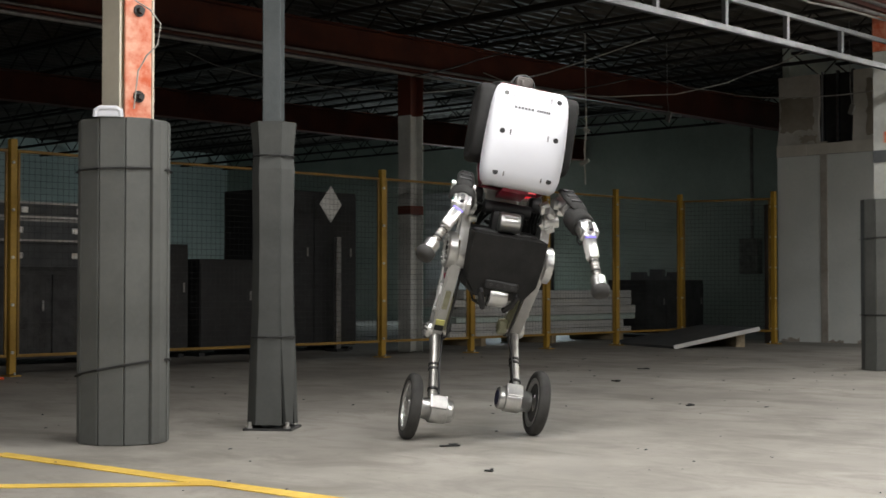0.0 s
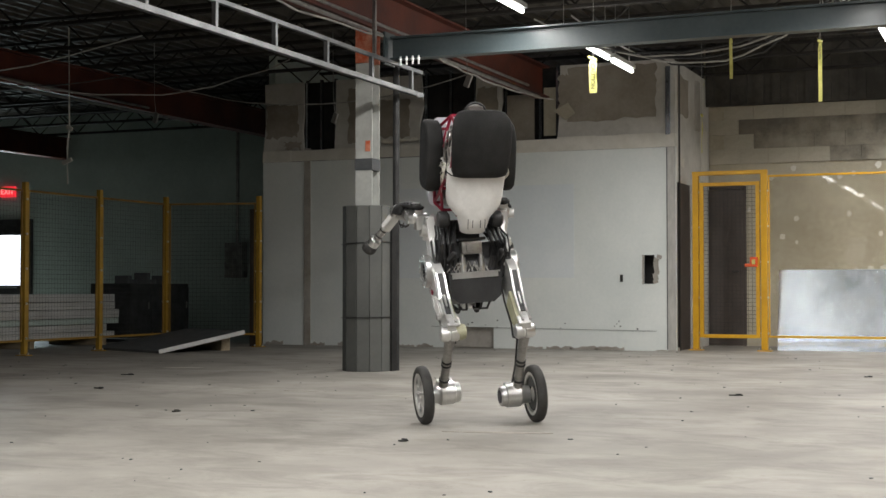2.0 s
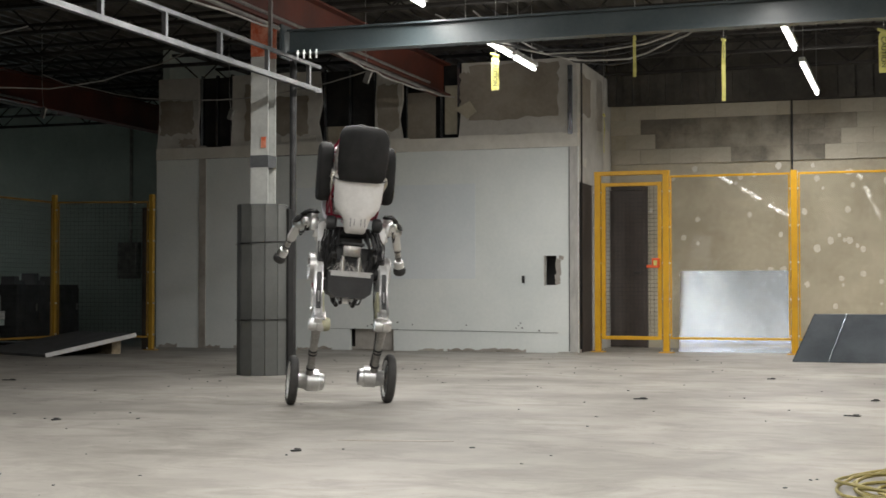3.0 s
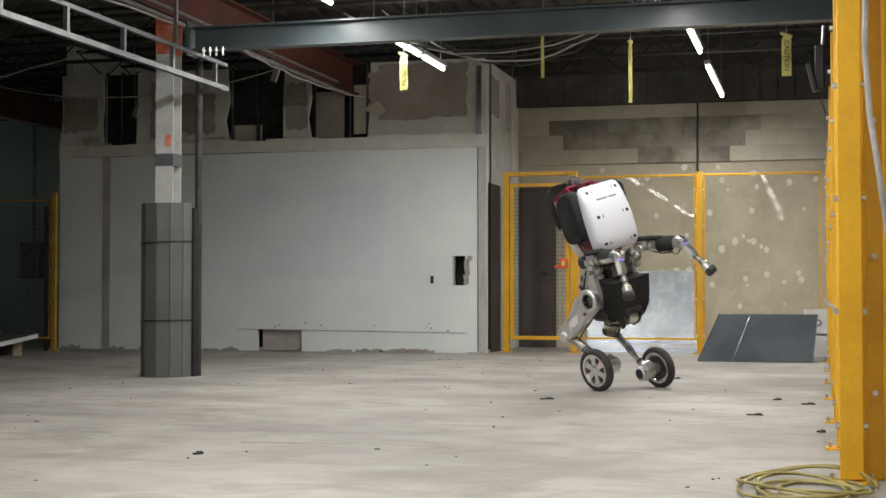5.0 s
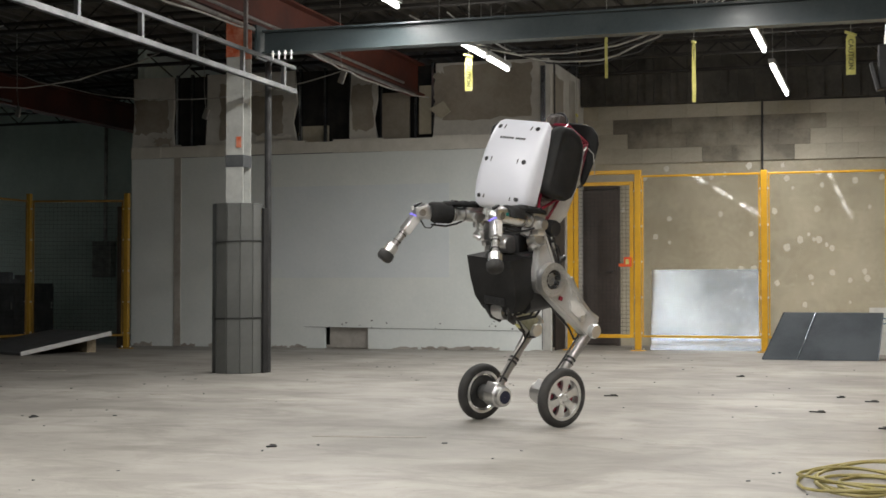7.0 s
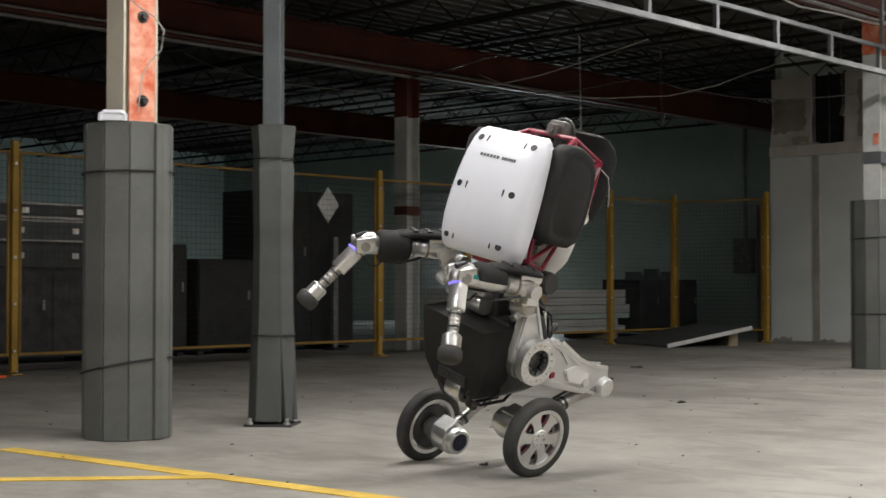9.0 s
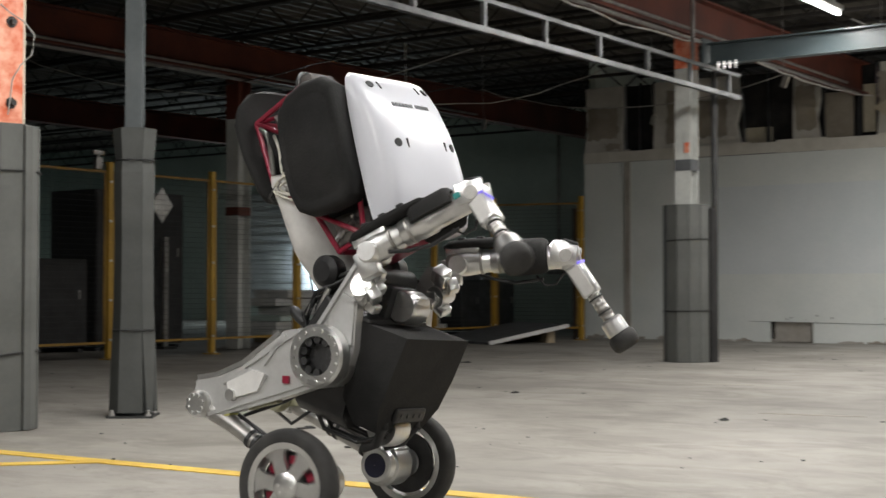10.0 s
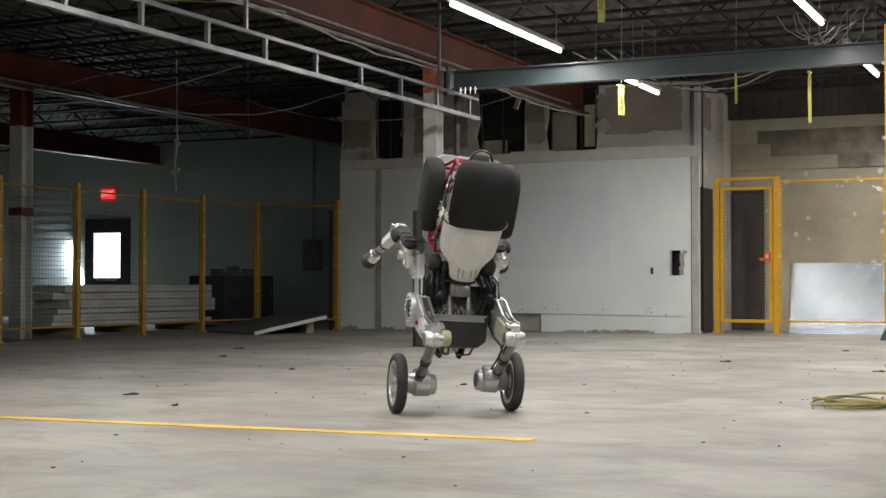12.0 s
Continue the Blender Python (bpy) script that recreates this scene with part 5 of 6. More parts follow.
for s in (1, -1):
    bm = lathe(B(), [(0.001, -0.08), (0.02, -0.08), (0.032, -0.065), (0.034, 0.05), (0.022, 0.075), (0.010, 0.085), (0.001, 0.085)], Matrix.Translation((-0.165, s * 0.10, 0.52)) @ pose(0, 0, 0, 0, 35, 0), 18); part("accumulator", bm, "black", torso, "black hydraulic accumulator", smooth=40)
    for k in range(3):
        z = 0.42 + 0.05 * k
        bm = tube_path(B(), [(-0.20, s * 0.10, z), (-0.17, s * 0.150, z + 0.05), (-0.12, s * 0.162, z + 0.03 - 0.03 * k), (-0.09, s * 0.15, z - 0.05)], 0.005 + 0.001 * k, 6); part("cage_hose", bm, ("wire", "black", "dull_steel")[k], torso, smooth=60)
bm = tube_path(B(), [(-0.262, 0.135, 0.565), (-0.30, 0.165, 0.535), (-0.325, 0.175, 0.46), (-0.335, 0.178, 0.42)], 0.0028, 5); part("antenna", bm, "wire", torso, "thin pale antenna wire")
bm = B(); box(bm, -0.20, 0, 0.47, 0.012, 0.20, 0.14, bevel=0.004); part("circuit_board", bm, "dull_steel", torso)
bm = B(); box(bm, 0.015, 0, 0.165, 0.14, 0.27, 0.09, bevel=0.012)
for k in range(22):
    s = rr.choice((1, -1)); rod(bm, (rr.uniform(-0.05, 0.08), s * 0.13, rr.uniform(0.13, 0.20)), (rr.uniform(-0.05, 0.08), s * (0.14 + rr.uniform(0, 0.012)), rr.uniform(0.13, 0.20)), 0.008, n=8)
part("waist_casting", bm, "dull_steel", torso)
bm = B(); plate(bm, [(-0.02, 0.055), (0.13, 0.074), (0.14, 0.090), (-0.02, 0.078)], 0, 0.13); part("red_tray", bm, "red_frame", torso)
for s in (1, -1):
    bm = B()
    for k in range(6):
        z, x = rr.uniform(0.30, 0.42), rr.uniform(-0.19, -0.10)
        tube_path(bm, [(x - 0.03, s * 0.165, z), (x - 0.01, s * 0.178, z + rr.uniform(0.02, 0.05)), (x + 0.04, s * 0.18, z + rr.uniform(-0.02, 0.03)), (x + 0.06, s * 0.172, z - 0.05), (x + 0.09, s * 0.165, z - 0.10)], 0.0035, 5)
    part("wire_bundle", bm, "wire", torso, "loops of pale wiring")
for s in (1, -1):
    bm = B(); tube_path(bm, [(-0.25, s * 0.14, 0.56), (-0.215, s * 0.16, 0.53), (-0.21, s * 0.165, 0.47), (-0.225, s * 0.155, 0.40)], 0.008, 8)
    tube_path(bm, [(-0.12, s * 0.15, 0.56), (-0.15, s * 0.165, 0.50), (-0.11, s * 0.165, 0.44)], 0.006, 6)
    part("hose", bm, "dull_steel", torso)
for s in (1, -1):
    bm = B(); lathe(bm, [(0.001, -0.03), (0.042, -0.03), (0.048, -0.015), (0.048, 0.02), (0.03, 0.035), (0.001, 0.035)], Matrix.Translation((-0.09, s * 0.155, 0.055)) @ pose(0, 0, 0, 90, 0, 0), 20)
    part("waist_motor", bm, "black", torso, smooth=40)

for s in (1, -1):
    for k, (x, z, r, w) in enumerate(((-0.145, 0.345, 0.040, 1.3), (-0.125, 0.325, 0.048, 1.6), (-0.105, 0.315, 0.036, 2.0))):
        pts = [(x + r * w * math.cos(a) + 0.012 * math.sin(3 * a + k), s * (0.176 + 0.008 * math.sin(2 * a + k)), z + r * math.sin(a) - 0.35 * r * w * math.cos(a)) for a in [1.75 * math.pi * i / 20 for i in range(21)]]
        part("cable_loop", tube_path(B(), pts, 0.0042, 6), "cream_cable", torso, "loose loop of cream cable", smooth=60)
    bm = tube_path(B(), [(-0.22, s * 0.12, 0.53), (-0.185, s * 0.15, 0.47), (-0.19, s * 0.155, 0.40), (-0.17, s * 0.16, 0.35)], 0.0048, 6); part("cream_hose", bm, "cream_cable", torso, smooth=60)
    bm = tube_path(B(), [(-0.10, s * 0.10, 0.56), (-0.14, s * 0.145, 0.50), (-0.18, s * 0.15, 0.43), (-0.16, s * 0.155, 0.30)], 0.010, 7); part("dark_hose", bm, "black", torso, smooth=60)

# pelvis: side links, black battery box and joint motors; its origin is the hip axis
bm = B(); box(bm, 0.02, 0, 0.07, 0.13, 0.34, 0.15, bevel=0.015); rod(bm, (0, -0.20, 0), (0, 0.20, 0), 0.072, n=24)
pelvis = part("pelvis", bm, "dark_steel", robot, smooth=40)
P["pelvis"] = pelvis
for s in (1, -1):
    bm = plate(B(), [(-0.072, 0.06), (0.016, 0.307), (0.045, 0.312), (0.106, 0.268), (0.055, 0.18), (0.088, 0.05), (0.088, 0.0), (-0.08, 0.0)], s * 0.20, 0.035)
    part("hip_link", soften(bm, 0.006, 2), "satin", pelvis, "machined aluminium hip link", smooth=40)
    bm = B()
    for a, b in (((-0.055, 0.06), (0.02, 0.29)), ((0.02, 0.29), (0.09, 0.255)), ((0.0, 0.19), (0.05, 0.18)), ((0.045, 0.18), (0.075, 0.06))):
        bar(bm, (a[0], s * 0.222, a[1]), (b[0], s * 0.222, b[1]), 0.012, 0.012, up=(0, 1, 0))
    part("link_rib", bm, "satin", pelvis)
    bm = lathe(B(), [(0.055, -0.022), (0.093, -0.022), (0.093, 0.015), (0.085, 0.022), (0.058, 0.022), (0.055, -0.022)], Matrix.Translation((0, s * 0.25, 0)) @ pose(0, 0, 0, 90, 0, 0), 36)
    for k in range(16):
        a = 2 * math.pi * k / 16
        c = Vector((0.075 * math.cos(a), s * 0.272, 0.075 * math.sin(a))); rod(bm, c, c + Vector((0, s * 0.006, 0)), 0.006, n=6)
    part("hip_ring", bm, "steel", pelvis, "bolted ring of the hip drive", smooth=40)
    bm = B()
    for k in range(10):
        a = 2 * math.pi * k / 10
        pin = B(); rod(pin, (0.048 * math.cos(a), s * 0.22, 0.048 * math.sin(a)), (0.048 * math.cos(a), s * 0.262, 0.048 * math.sin(a)), 0.012, n=10); part("drive_pin", pin, "dark_steel", pelvis, smooth=40)
    rod(bm, (0, s * 0.20, 0), (0, s * 0.24, 0), 0.055, n=20)
    part("drive_core", bm, "dark_steel", pelvis, smooth=40)
    bm = lathe(B(), [(0.001, -0.05), (0.066, -0.05), (0.07, -0.03), (0.066, 0.0), (0.07, 0.03), (0.066, 0.05), (0.001, 0.05)], Matrix.Translation((0.02, s * 0.165, -0.015)) @ pose(0, 0, 0, 90, 0, 0), 28)
    part("hip_drum", bm, "steel", pelvis, smooth=40)
    bm = B()
    for k in range(7):
        c = Vector((rr.uniform(0.05, 0.13), s * rr.uniform(0.17, 0.23), rr.uniform(0.16, 0.32)))
        box(bm, *c, rr.uniform(0.025, 0.05), rr.uniform(0.025, 0.05), rr.uniform(0.025, 0.05), pose(0, 0, 0, rr.uniform(0, 60), rr.uniform(0, 60), 0).to_3x3(), 0.005)
    rod(bm, (0.07, s * 0.18, 0.22), (0.07, s * 0.25, 0.24), 0.035, n=16)
    part("shoulder_joint", bm, "steel", pelvis, smooth=40)
    bm = B()
    for k in range(5):
        x, y = rr.uniform(-0.07, 0.0), s * rr.uniform(0.10, 0.18)
        tube_path(bm, [(x, y, 0.02), (x - 0.04, y + s * 0.02, 0.10 + rr.uniform(0, 0.03)), (x - 0.02, y, 0.18), (x + 0.03, y - s * 0.03, 0.24)], 0.006, 6)
    part("hose", bm, "black", pelvis)
bm = loft(B(), [[(x0, -w, z), (x1, -w, z), (x1, w, z), (x0, w, z)] for z, x0, x1, w in ((-0.175, 0.10, 0.185, 0.125), (-0.10, 0.07, 0.20, 0.175), (0.0, 0.06, 0.215, 0.185), (0.13, 0.065, 0.23, 0.185))])
part("battery_box", soften(bm, 0.016), "black_pad", pelvis, "black padded battery box", smooth=50)
bm = loft(B(), [[(-0.115, -w, z), (0.07, -w, z), (0.07, w, z), (-0.115, w, z)] for z, w in ((-0.20, 0.10), (-0.165, 0.145), (-0.035, 0.158))])
part("rear_box", soften(bm, 0.012), "black", pelvis, smooth=50)
bm = B(); box(bm, -0.03, 0, -0.028, 0.20, 0.29, 0.008); part("deck_plate", bm, "steel", pelvis)
bm = B()
for k in range(34):
    x, y = rr.uniform(-0.11, 0.0), rr.uniform(-0.13, 0.13)
    tube_path(bm, [(x, y, -0.023), (x + rr.uniform(-0.03, 0.03), y + rr.uniform(-0.04, 0.04), 0.0 + rr.uniform(0, 0.05)), (x + rr.uniform(-0.03, 0.05), y + rr.uniform(-0.07, 0.07), -0.018)], 0.003, 5)
part("wire_bundle", bm, "wire", pelvis, "tangle of pale wires")
bm = B(); lathe(bm, [(0.001, -0.05), (0.045, -0.05), (0.05, -0.04), (0.05, 0.04), (0.045, 0.05), (0.001, 0.05)], pose(0.10, 0, 0.19, 90, 0, 0), 24); box(bm, 0.12, 0, 0.20, 0.05, 0.07, 0.06, bevel=0.006)
part("waist_drive", bm, "steel", pelvis, smooth=40)
bm = B(); box(bm, 0.04, 0, 0.17, 0.07, 0.16, 0.14, bevel=0.012); rod(bm, (0, -0.12, WAIST), (0, 0.12, WAIST), 0.035, n=16); part("waist_block", bm, "black", pelvis, smooth=40)
bm = lathe(B(), [(0.001, -0.045), (0.05, -0.045), (0.055, -0.02), (0.055, 0.02), (0.05, 0.045), (0.001, 0.045)], pose(0.15, 0, -0.175, 90, 0, 0), 24); part("lower_motor", bm, "steel", pelvis, smooth=40)
bm = B()
for y in (-0.10, -0.05, 0.05, 0.10):
    tube_path(bm, [(0.17, y, -0.13), (0.17, y * 0.9, -0.195), (0.10, y * 0.7, -0.235), (-0.02, y * 0.8, -0.235), (-0.07, y, -0.17)], 0.007, 6)
part("lower_cable", bm, "black", pelvis)
for s in (1, -1):
    bm = B()
    for k in range(4):
        y = 0.155 + 0.016 * k
        tube_path(bm, [(-0.04, s * y, -0.03), (-0.098 - 0.006 * k, s * (y + 0.012), 0.03 + 0.02 * k), (-0.10, s * (y + 0.008), 0.12 + 0.015 * k), (-0.06, s * (y - 0.01), 0.20), (0.0, s * (y - 0.02), 0.255)], 0.0085 - 0.001 * k, 7)
    part("hip_hose", bm, "black", pelvis, "bundle of black hip hoses", smooth=60)
    bm = B(); box(bm, -0.062, s * 0.205, 0.10, 0.028, 0.044, 0.15, pose(0, 0, 0, 0, 18, 0).to_3x3(), 0.008); part("hip_shroud", bm, "black", pelvis)
    bm = B(); rod(bm, (-0.085, s * 0.212, 0.035), (-0.058, s * 0.212, 0.19), 0.008, n=10); part("hip_piston", bm, "steel", pelvis, "polished piston rod", smooth=40)
for s in (1, -1):
    bm = loft(B(), [[(x + 0.4 * r * math.sin(a), s * y + r * math.cos(a), z + r * math.sin(a)) for a in [2 * math.pi * i / 12 for i in range(12)]] for x, y, z, r in ((-0.08, 0.150, 0.035, 0.010), (-0.13, 0.148, 0.050, 0.013), (-0.175, 0.142, 0.066, 0.017), (-0.205, 0.138, 0.078, 0.016), (-0.218, 0.136, 0.083, 0.008))])
    part("bumper_horn", bm, "black", pelvis, "black rubber bumper horn", smooth=60)
# thick hoses that arch from the pelvis up into the torso, and the lit electronics between them
for s in (1, -1):
    for k in range(3):
        y = 0.10 + 0.03 * k
        bm = tube_path(B(), [(-0.06, s * y, -0.02), (-0.115 - 0.01 * k, s * (y + 0.01), 0.06), (-0.125, s * (y + 0.012), 0.14), (-0.08, s * (y - 0.005), 0.22), (-0.02, s * (y - 0.03), 0.27)], 0.012 - 0.002 * k, 8); part("thick_hose", bm, "black", pelvis, smooth=60)
    bm = B(); rod(bm, (-0.07, s * 0.055, -0.024), (-0.07, s * 0.055, 0.06), 0.018, n=14); rod(bm, (-0.07, s * 0.055, 0.06), (-0.07, s * 0.055, 0.085), 0.011, n=10); part("valve_body", bm, "steel", pelvis, smooth=40)
bm = B(); box(bm, -0.065, 0, 0.115, 0.06, 0.12, 0.075, bevel=0.008); box(bm, -0.098, 0, 0.115, 0.01, 0.07, 0.05, bevel=0.003); part("control_unit", bm, "dull_steel", pelvis, "grey metal control unit at the waist", smooth=40)
bm = B(); box(bm, -0.07, 0, 0.162, 0.09, 0.16, 0.016, bevel=0.004); part("unit_lid", bm, "black", pelvis)
bm = B(); box(bm, -0.115, 0, -0.045, 0.012, 0.27, 0.03, bevel=0.003); part("box_lip", bm, "steel", pelvis, "bright metal lip of the rear box")
bm = B(); box(bm, 0.203, 0, -0.115, 0.016, 0.17, 0.045, bevel=0.008); part("front_grille", bm, "black", pelvis, "glossy black grip with holes")
for y in (-0.054, -0.018, 0.018, 0.054):
    bm = B(); rod(bm, (0.208, y, -0.115), (0.2135, y, -0.115), 0.008, n=10); part("grip_hole", bm, "dark_steel", pelvis)
for s in (1, -1):
    bm = tube_path(B(), [(0.165, s * 0.10, -0.10), (0.185, s * 0.095, -0.16), (0.165, s * 0.075, -0.215), (0.12, s * 0.055, -0.245)], 0.016, 8); part("lower_horn", bm, "black", pelvis, "curved black guard under the battery box", smooth=60)


def leg(side):
    s = 1 if side == "L" else -1
    bm = plate(B(), [(0.04, -0.10), (0.10, -0.112), (0.272, -0.062), (0.372, -0.058), (0.455, -0.074), (0.485, -0.03), (0.485, 0.035), (0.449, 0.052), (0.22, 0.072), (0.042, 0.080), (-0.04, 0.06), (-0.06, 0.0), (-0.03, -0.07)], s * 0.0, 0.05)
    th = part("thigh", soften(bm, 0.010, 2), "satin", robot, "machined aluminium thigh", smooth=40)
    bm = B()
    for a, b in (((0.05, -0.095), (0.27, -0.055)), ((0.10, -0.10), (0.20, -0.04)), ((0.05, 0.06), (0.44, 0.04)), ((0.20, 0.0), (0.26, -0.04)), ((0.26, -0.04), (0.36, -0.035))):
        bar(bm, (a[0], s * 0.028, a[1]), (b[0], s * 0.028, b[1]), 0.012, 0.010, up=(0, 1, 0))
    part("thigh_rib", bm, "satin", th)
    bm = plate(B(), [(0.20, -0.01), (0.24, -0.035), (0.34, -0.03), (0.35, 0.02), (0.24, 0.03)], s * 0.031, 0.012); part("thigh_cover", soften(bm, 0.004, 2), "cover_white", th)
    bm = B(); rod(bm, (0.335, s * 0.03, 0.012), (0.335, s * 0.048, 0.012), 0.017, n=16); part("thigh_knob", bm, "steel", th, smooth=40)
    bm = B(); box(bm, 0.135, s * 0.030, 0.028, 0.022, 0.008, 0.022, pose(0, 0, 0, 0, 20, 0).to_3x3()); part("red_tag", bm, "red_frame", th)
    bm = lathe(B(), [(0.001, -0.055), (0.036, -0.055), (0.042, -0.045), (0.042, -0.012), (0.036, -0.006), (0.042, 0.0), (0.042, 0.04), (0.034, 0.05), (0.001, 0.05)], Matrix.Translation((THIGH, 0, 0)) @ pose(0, 0, 0, 90, 0, 0), 28)
    for k in range(8):
        a = 2 * math.pi * k / 8
        rod(bm, (THIGH + 0.028 * math.cos(a), s * 0.045, 0.028 * math.sin(a)), (THIGH + 0.028 * math.cos(a), s * 0.056, 0.028 * math.sin(a)), 0.006, n=6)
    part("knee_drum", bm, "steel", th, smooth=40)
    bm = B(); box(bm, 0.44, -s * 0.012, -0.066, 0.055, 0.07, 0.018, bevel=0.004); part("knee_bracket", bm, "steel", th)
    bm = tube_path(B(), [(0.05, -s * 0.035, 0.05), (0.2, -s * 0.04, 0.075), (0.36, -s * 0.04, 0.07), (0.44, -s * 0.045, 0.09), (0.49, -s * 0.045, 0.03)], 0.006, 6); part("leg_hose", bm, "black", th)
    if s < 0:
        bm = B(); box(bm, 0.25, 0, 0.0715, 0.11, 0.028, 0.008, pose(0, 0, 0, 0, 5, 0).to_3x3(), 0.003); part("front_label", bm, "olive_wrap", th, "pale olive label on the thigh")
        bm = B(); box(bm, 0.385, 0, 0.0600, 0.032, 0.046, 0.008, pose(0, 0, 0, 0, 5, 0).to_3x3(), 0.003); part("warning_band", bm, "tape", th, "yellow warning band")
        bm = B(); box(bm, 0.418, 0, 0.0570, 0.032, 0.046, 0.008, pose(0, 0, 0, 0, 5, 0).to_3x3(), 0.003); part("warning_band", bm, "black", th, "black warning band")
    # open channel down the back of the thigh: two polished flanges and a dark groove
    for y in (-0.022, 0.022):
        bm = B()
        for a, b in (((0.12, -0.112), (0.272, -0.070)), ((0.272, -0.070), (0.375, -0.066)), ((0.375, -0.066), (0.45, -0.080))):
            bar(bm, (a[0], y, a[1]), (b[0], y, b[1]), 0.011, 0.014)
        part("thigh_flange", bm, "steel", th)
    bm = B()
    for a, b in (((0.12, -0.108), (0.272, -0.066)), ((0.272, -0.066), (0.375, -0.062))):
        bar(bm, (a[0], 0, a[1]), (b[0], 0, b[1]), 0.030, 0.008)
    part("thigh_groove", bm, "dark_steel", th, "dark groove between polished flanges")
    bm = B(); bar(bm, (0.25, 0, -0.076), (0.33, 0, -0.071), 0.010, 0.010); part("groove_rib", bm, "steel", th)
    bm = plate(B(), [(0.22, -0.045), (0.36, -0.045), (0.43, -0.055), (0.45, 0.03), (0.38, 0.045), (0.24, 0.055)], -s * 0.034, 0.016); part("inner_wrap", soften(bm, 0.005, 2), "olive_wrap", th, "pale olive wrap inside the thigh")
    if s > 0:
        bm = lathe(B(), [(0.030, -0.030), (0.040, -0.026), (0.047, 0.0), (0.040, 0.026), (0.030, 0.030)], Matrix.Translation((THIGH - 0.004, -s * 0.055, -0.004)) @ pose(0, 0, 0, 90, 0, 0), 18); part("knee_pad", bm, "olive_wrap", th, "pale olive foam knee pad", smooth=50)
    P["thigh" + side] = th
    # shin: from the knee (origin) along +x to the wheel axle
    bm = loft(B(), [[(x, y0 + r * math.cos(a), r * math.sin(a)) for a in [2 * math.pi * i / 20 for i in range(20)]] for x, r, y0 in ((-0.02, 0.026, 0), (0.0, 0.034, 0), (0.05, 0.032, 0), (0.09, 0.028, 0), (0.12, 0.026, 0), (0.36, 0.024, 0), (0.365, 0.026, 0), (0.41, 0.026, 0))])
    sh = part("shin", bm, "dull_steel", robot, "worn steel shin tube", smooth=40)
    bm = B()
    for x in (0.20, 0.225, 0.34):
        rod(bm, (x, 0, 0), (x + 0.012, 0, 0), 0.029, n=16)
    tube_path(bm, [(0.0, -s * 0.03, 0.03), (0.10, -s * 0.028, 0.025), (0.25, -s * 0.02, 0.028), (0.38, -s * 0.025, 0.03)], 0.006, 6); part("shin_clamp", bm, "black", sh)
    my = Matrix.Translation((SHIN, 0, 0)) @ pose(0, 0, 0, -90 * s, 0, 0)
    bm = lathe(B(), [(0.001, -0.100), (0.050, -0.100), (0.056, -0.094), (0.058, -0.070), (0.066, -0.064), (0.067, 0.015), (0.054, 0.03), (0.050, 0.072), (0.001, 0.072)], my, 32); part("hub_motor", bm, "steel", sh, "turned aluminium hub motor", smooth=40)
    bm = lathe(B(), [(0.001, -0.1025), (0.038, -0.1025), (0.040, -0.095), (0.001, -0.095)], my, 24); part("motor_cap", bm, "navy", sh, "dark navy motor cap")
    bm = B(); box(bm, SHIN - 0.012, -s * 0.02, 0.045, 0.075, 0.09, 0.05, bevel=0.006); part("motor_bracket", bm, "steel", sh)
    P["shin" + side] = sh
    # wheel about y
    ty = pose(0, 0, 0, 90, 0, 0)
    bm = lathe(B(), [(0.122, -0.024), (0.132, -0.028), (0.150, -0.029), (0.160, -0.022), (0.1645, -0.010), (0.165, 0.0), (0.1645, 0.010), (0.160, 0.022), (0.150, 0.029), (0.132, 0.028), (0.122, 0.024), (0.122, -0.024)], ty, 56)
    wh = part("wheel", bm, "rubber", robot, "black rubber tyre on a spoked rim", smooth=50)
    bm = lathe(B(), [(0.108, -0.024), (0.124, -0.026), (0.125, 0.026), (0.108, 0.024), (0.104, 0.0), (0.108, -0.024)], ty, 48); part("rim", bm, "steel", wh, "polished alloy rim", smooth=40)
    bm = lathe(B(), [(0.001, -0.014), (0.035, -0.016), (0.04, -0.010), (0.04, 0.014), (0.03, 0.02), (0.001, 0.02)], Matrix.Translation((0, s * 0.006, 0)) @ ty, 28)
    for k in range(6):
        a = 2 * math.pi * k / 6
        d = Vector((math.cos(a), 0, math.sin(a)))
        t = Vector((-math.sin(a), 0, math.cos(a)))
        y = Vector((0, s * 0.008, 0))
        sp = B()
        loft(sp, [[y + d * r + t * (w * u) + Vector((0, h * v, 0)) for u, v in ((-1, -1), (1, -1), (1, 1), (-1, 1))] for r, w, h in ((0.03, 0.021, 0.009), (0.055, 0.021, 0.009), (0.075, 0.021, 0.008), (0.094, 0.029, 0.008), (0.111, 0.052, 0.008))])
        part("spoke", sp, "steel", wh, smooth=35)
        rod(bm, y + d * 0.022 + Vector((0, s * 0.010, 0)), y + d * 0.022 + Vector((0, s * 0.02, 0)), 0.005, n=6)
    part("hub", bm, "steel", wh, "polished wheel hub", smooth=35)
    bm = lathe(B(), [(0.045, -0.003), (0.098, -0.003), (0.098, 0.003), (0.045, 0.003), (0.045, -0.003)], Matrix.Translation((0, -s * 0.014, 0)) @ ty, 36); part("brake_disc", bm, "dark_steel", wh)
    for k in range(6):
        a = 2 * math.pi * (k + 0.5) / 6
        bm = B(); box(bm, 0.075 * math.cos(a), -s * 0.006, 0.075 * math.sin(a), 0.026, 0.006, 0.024, pose(0, 0, 0, 0, -math.degrees(a), 0).to_3x3(), 0.004)
        part("brake_pad", bm, "red_frame", wh, "red pad behind the spokes")
    P["wheel" + side] = wh


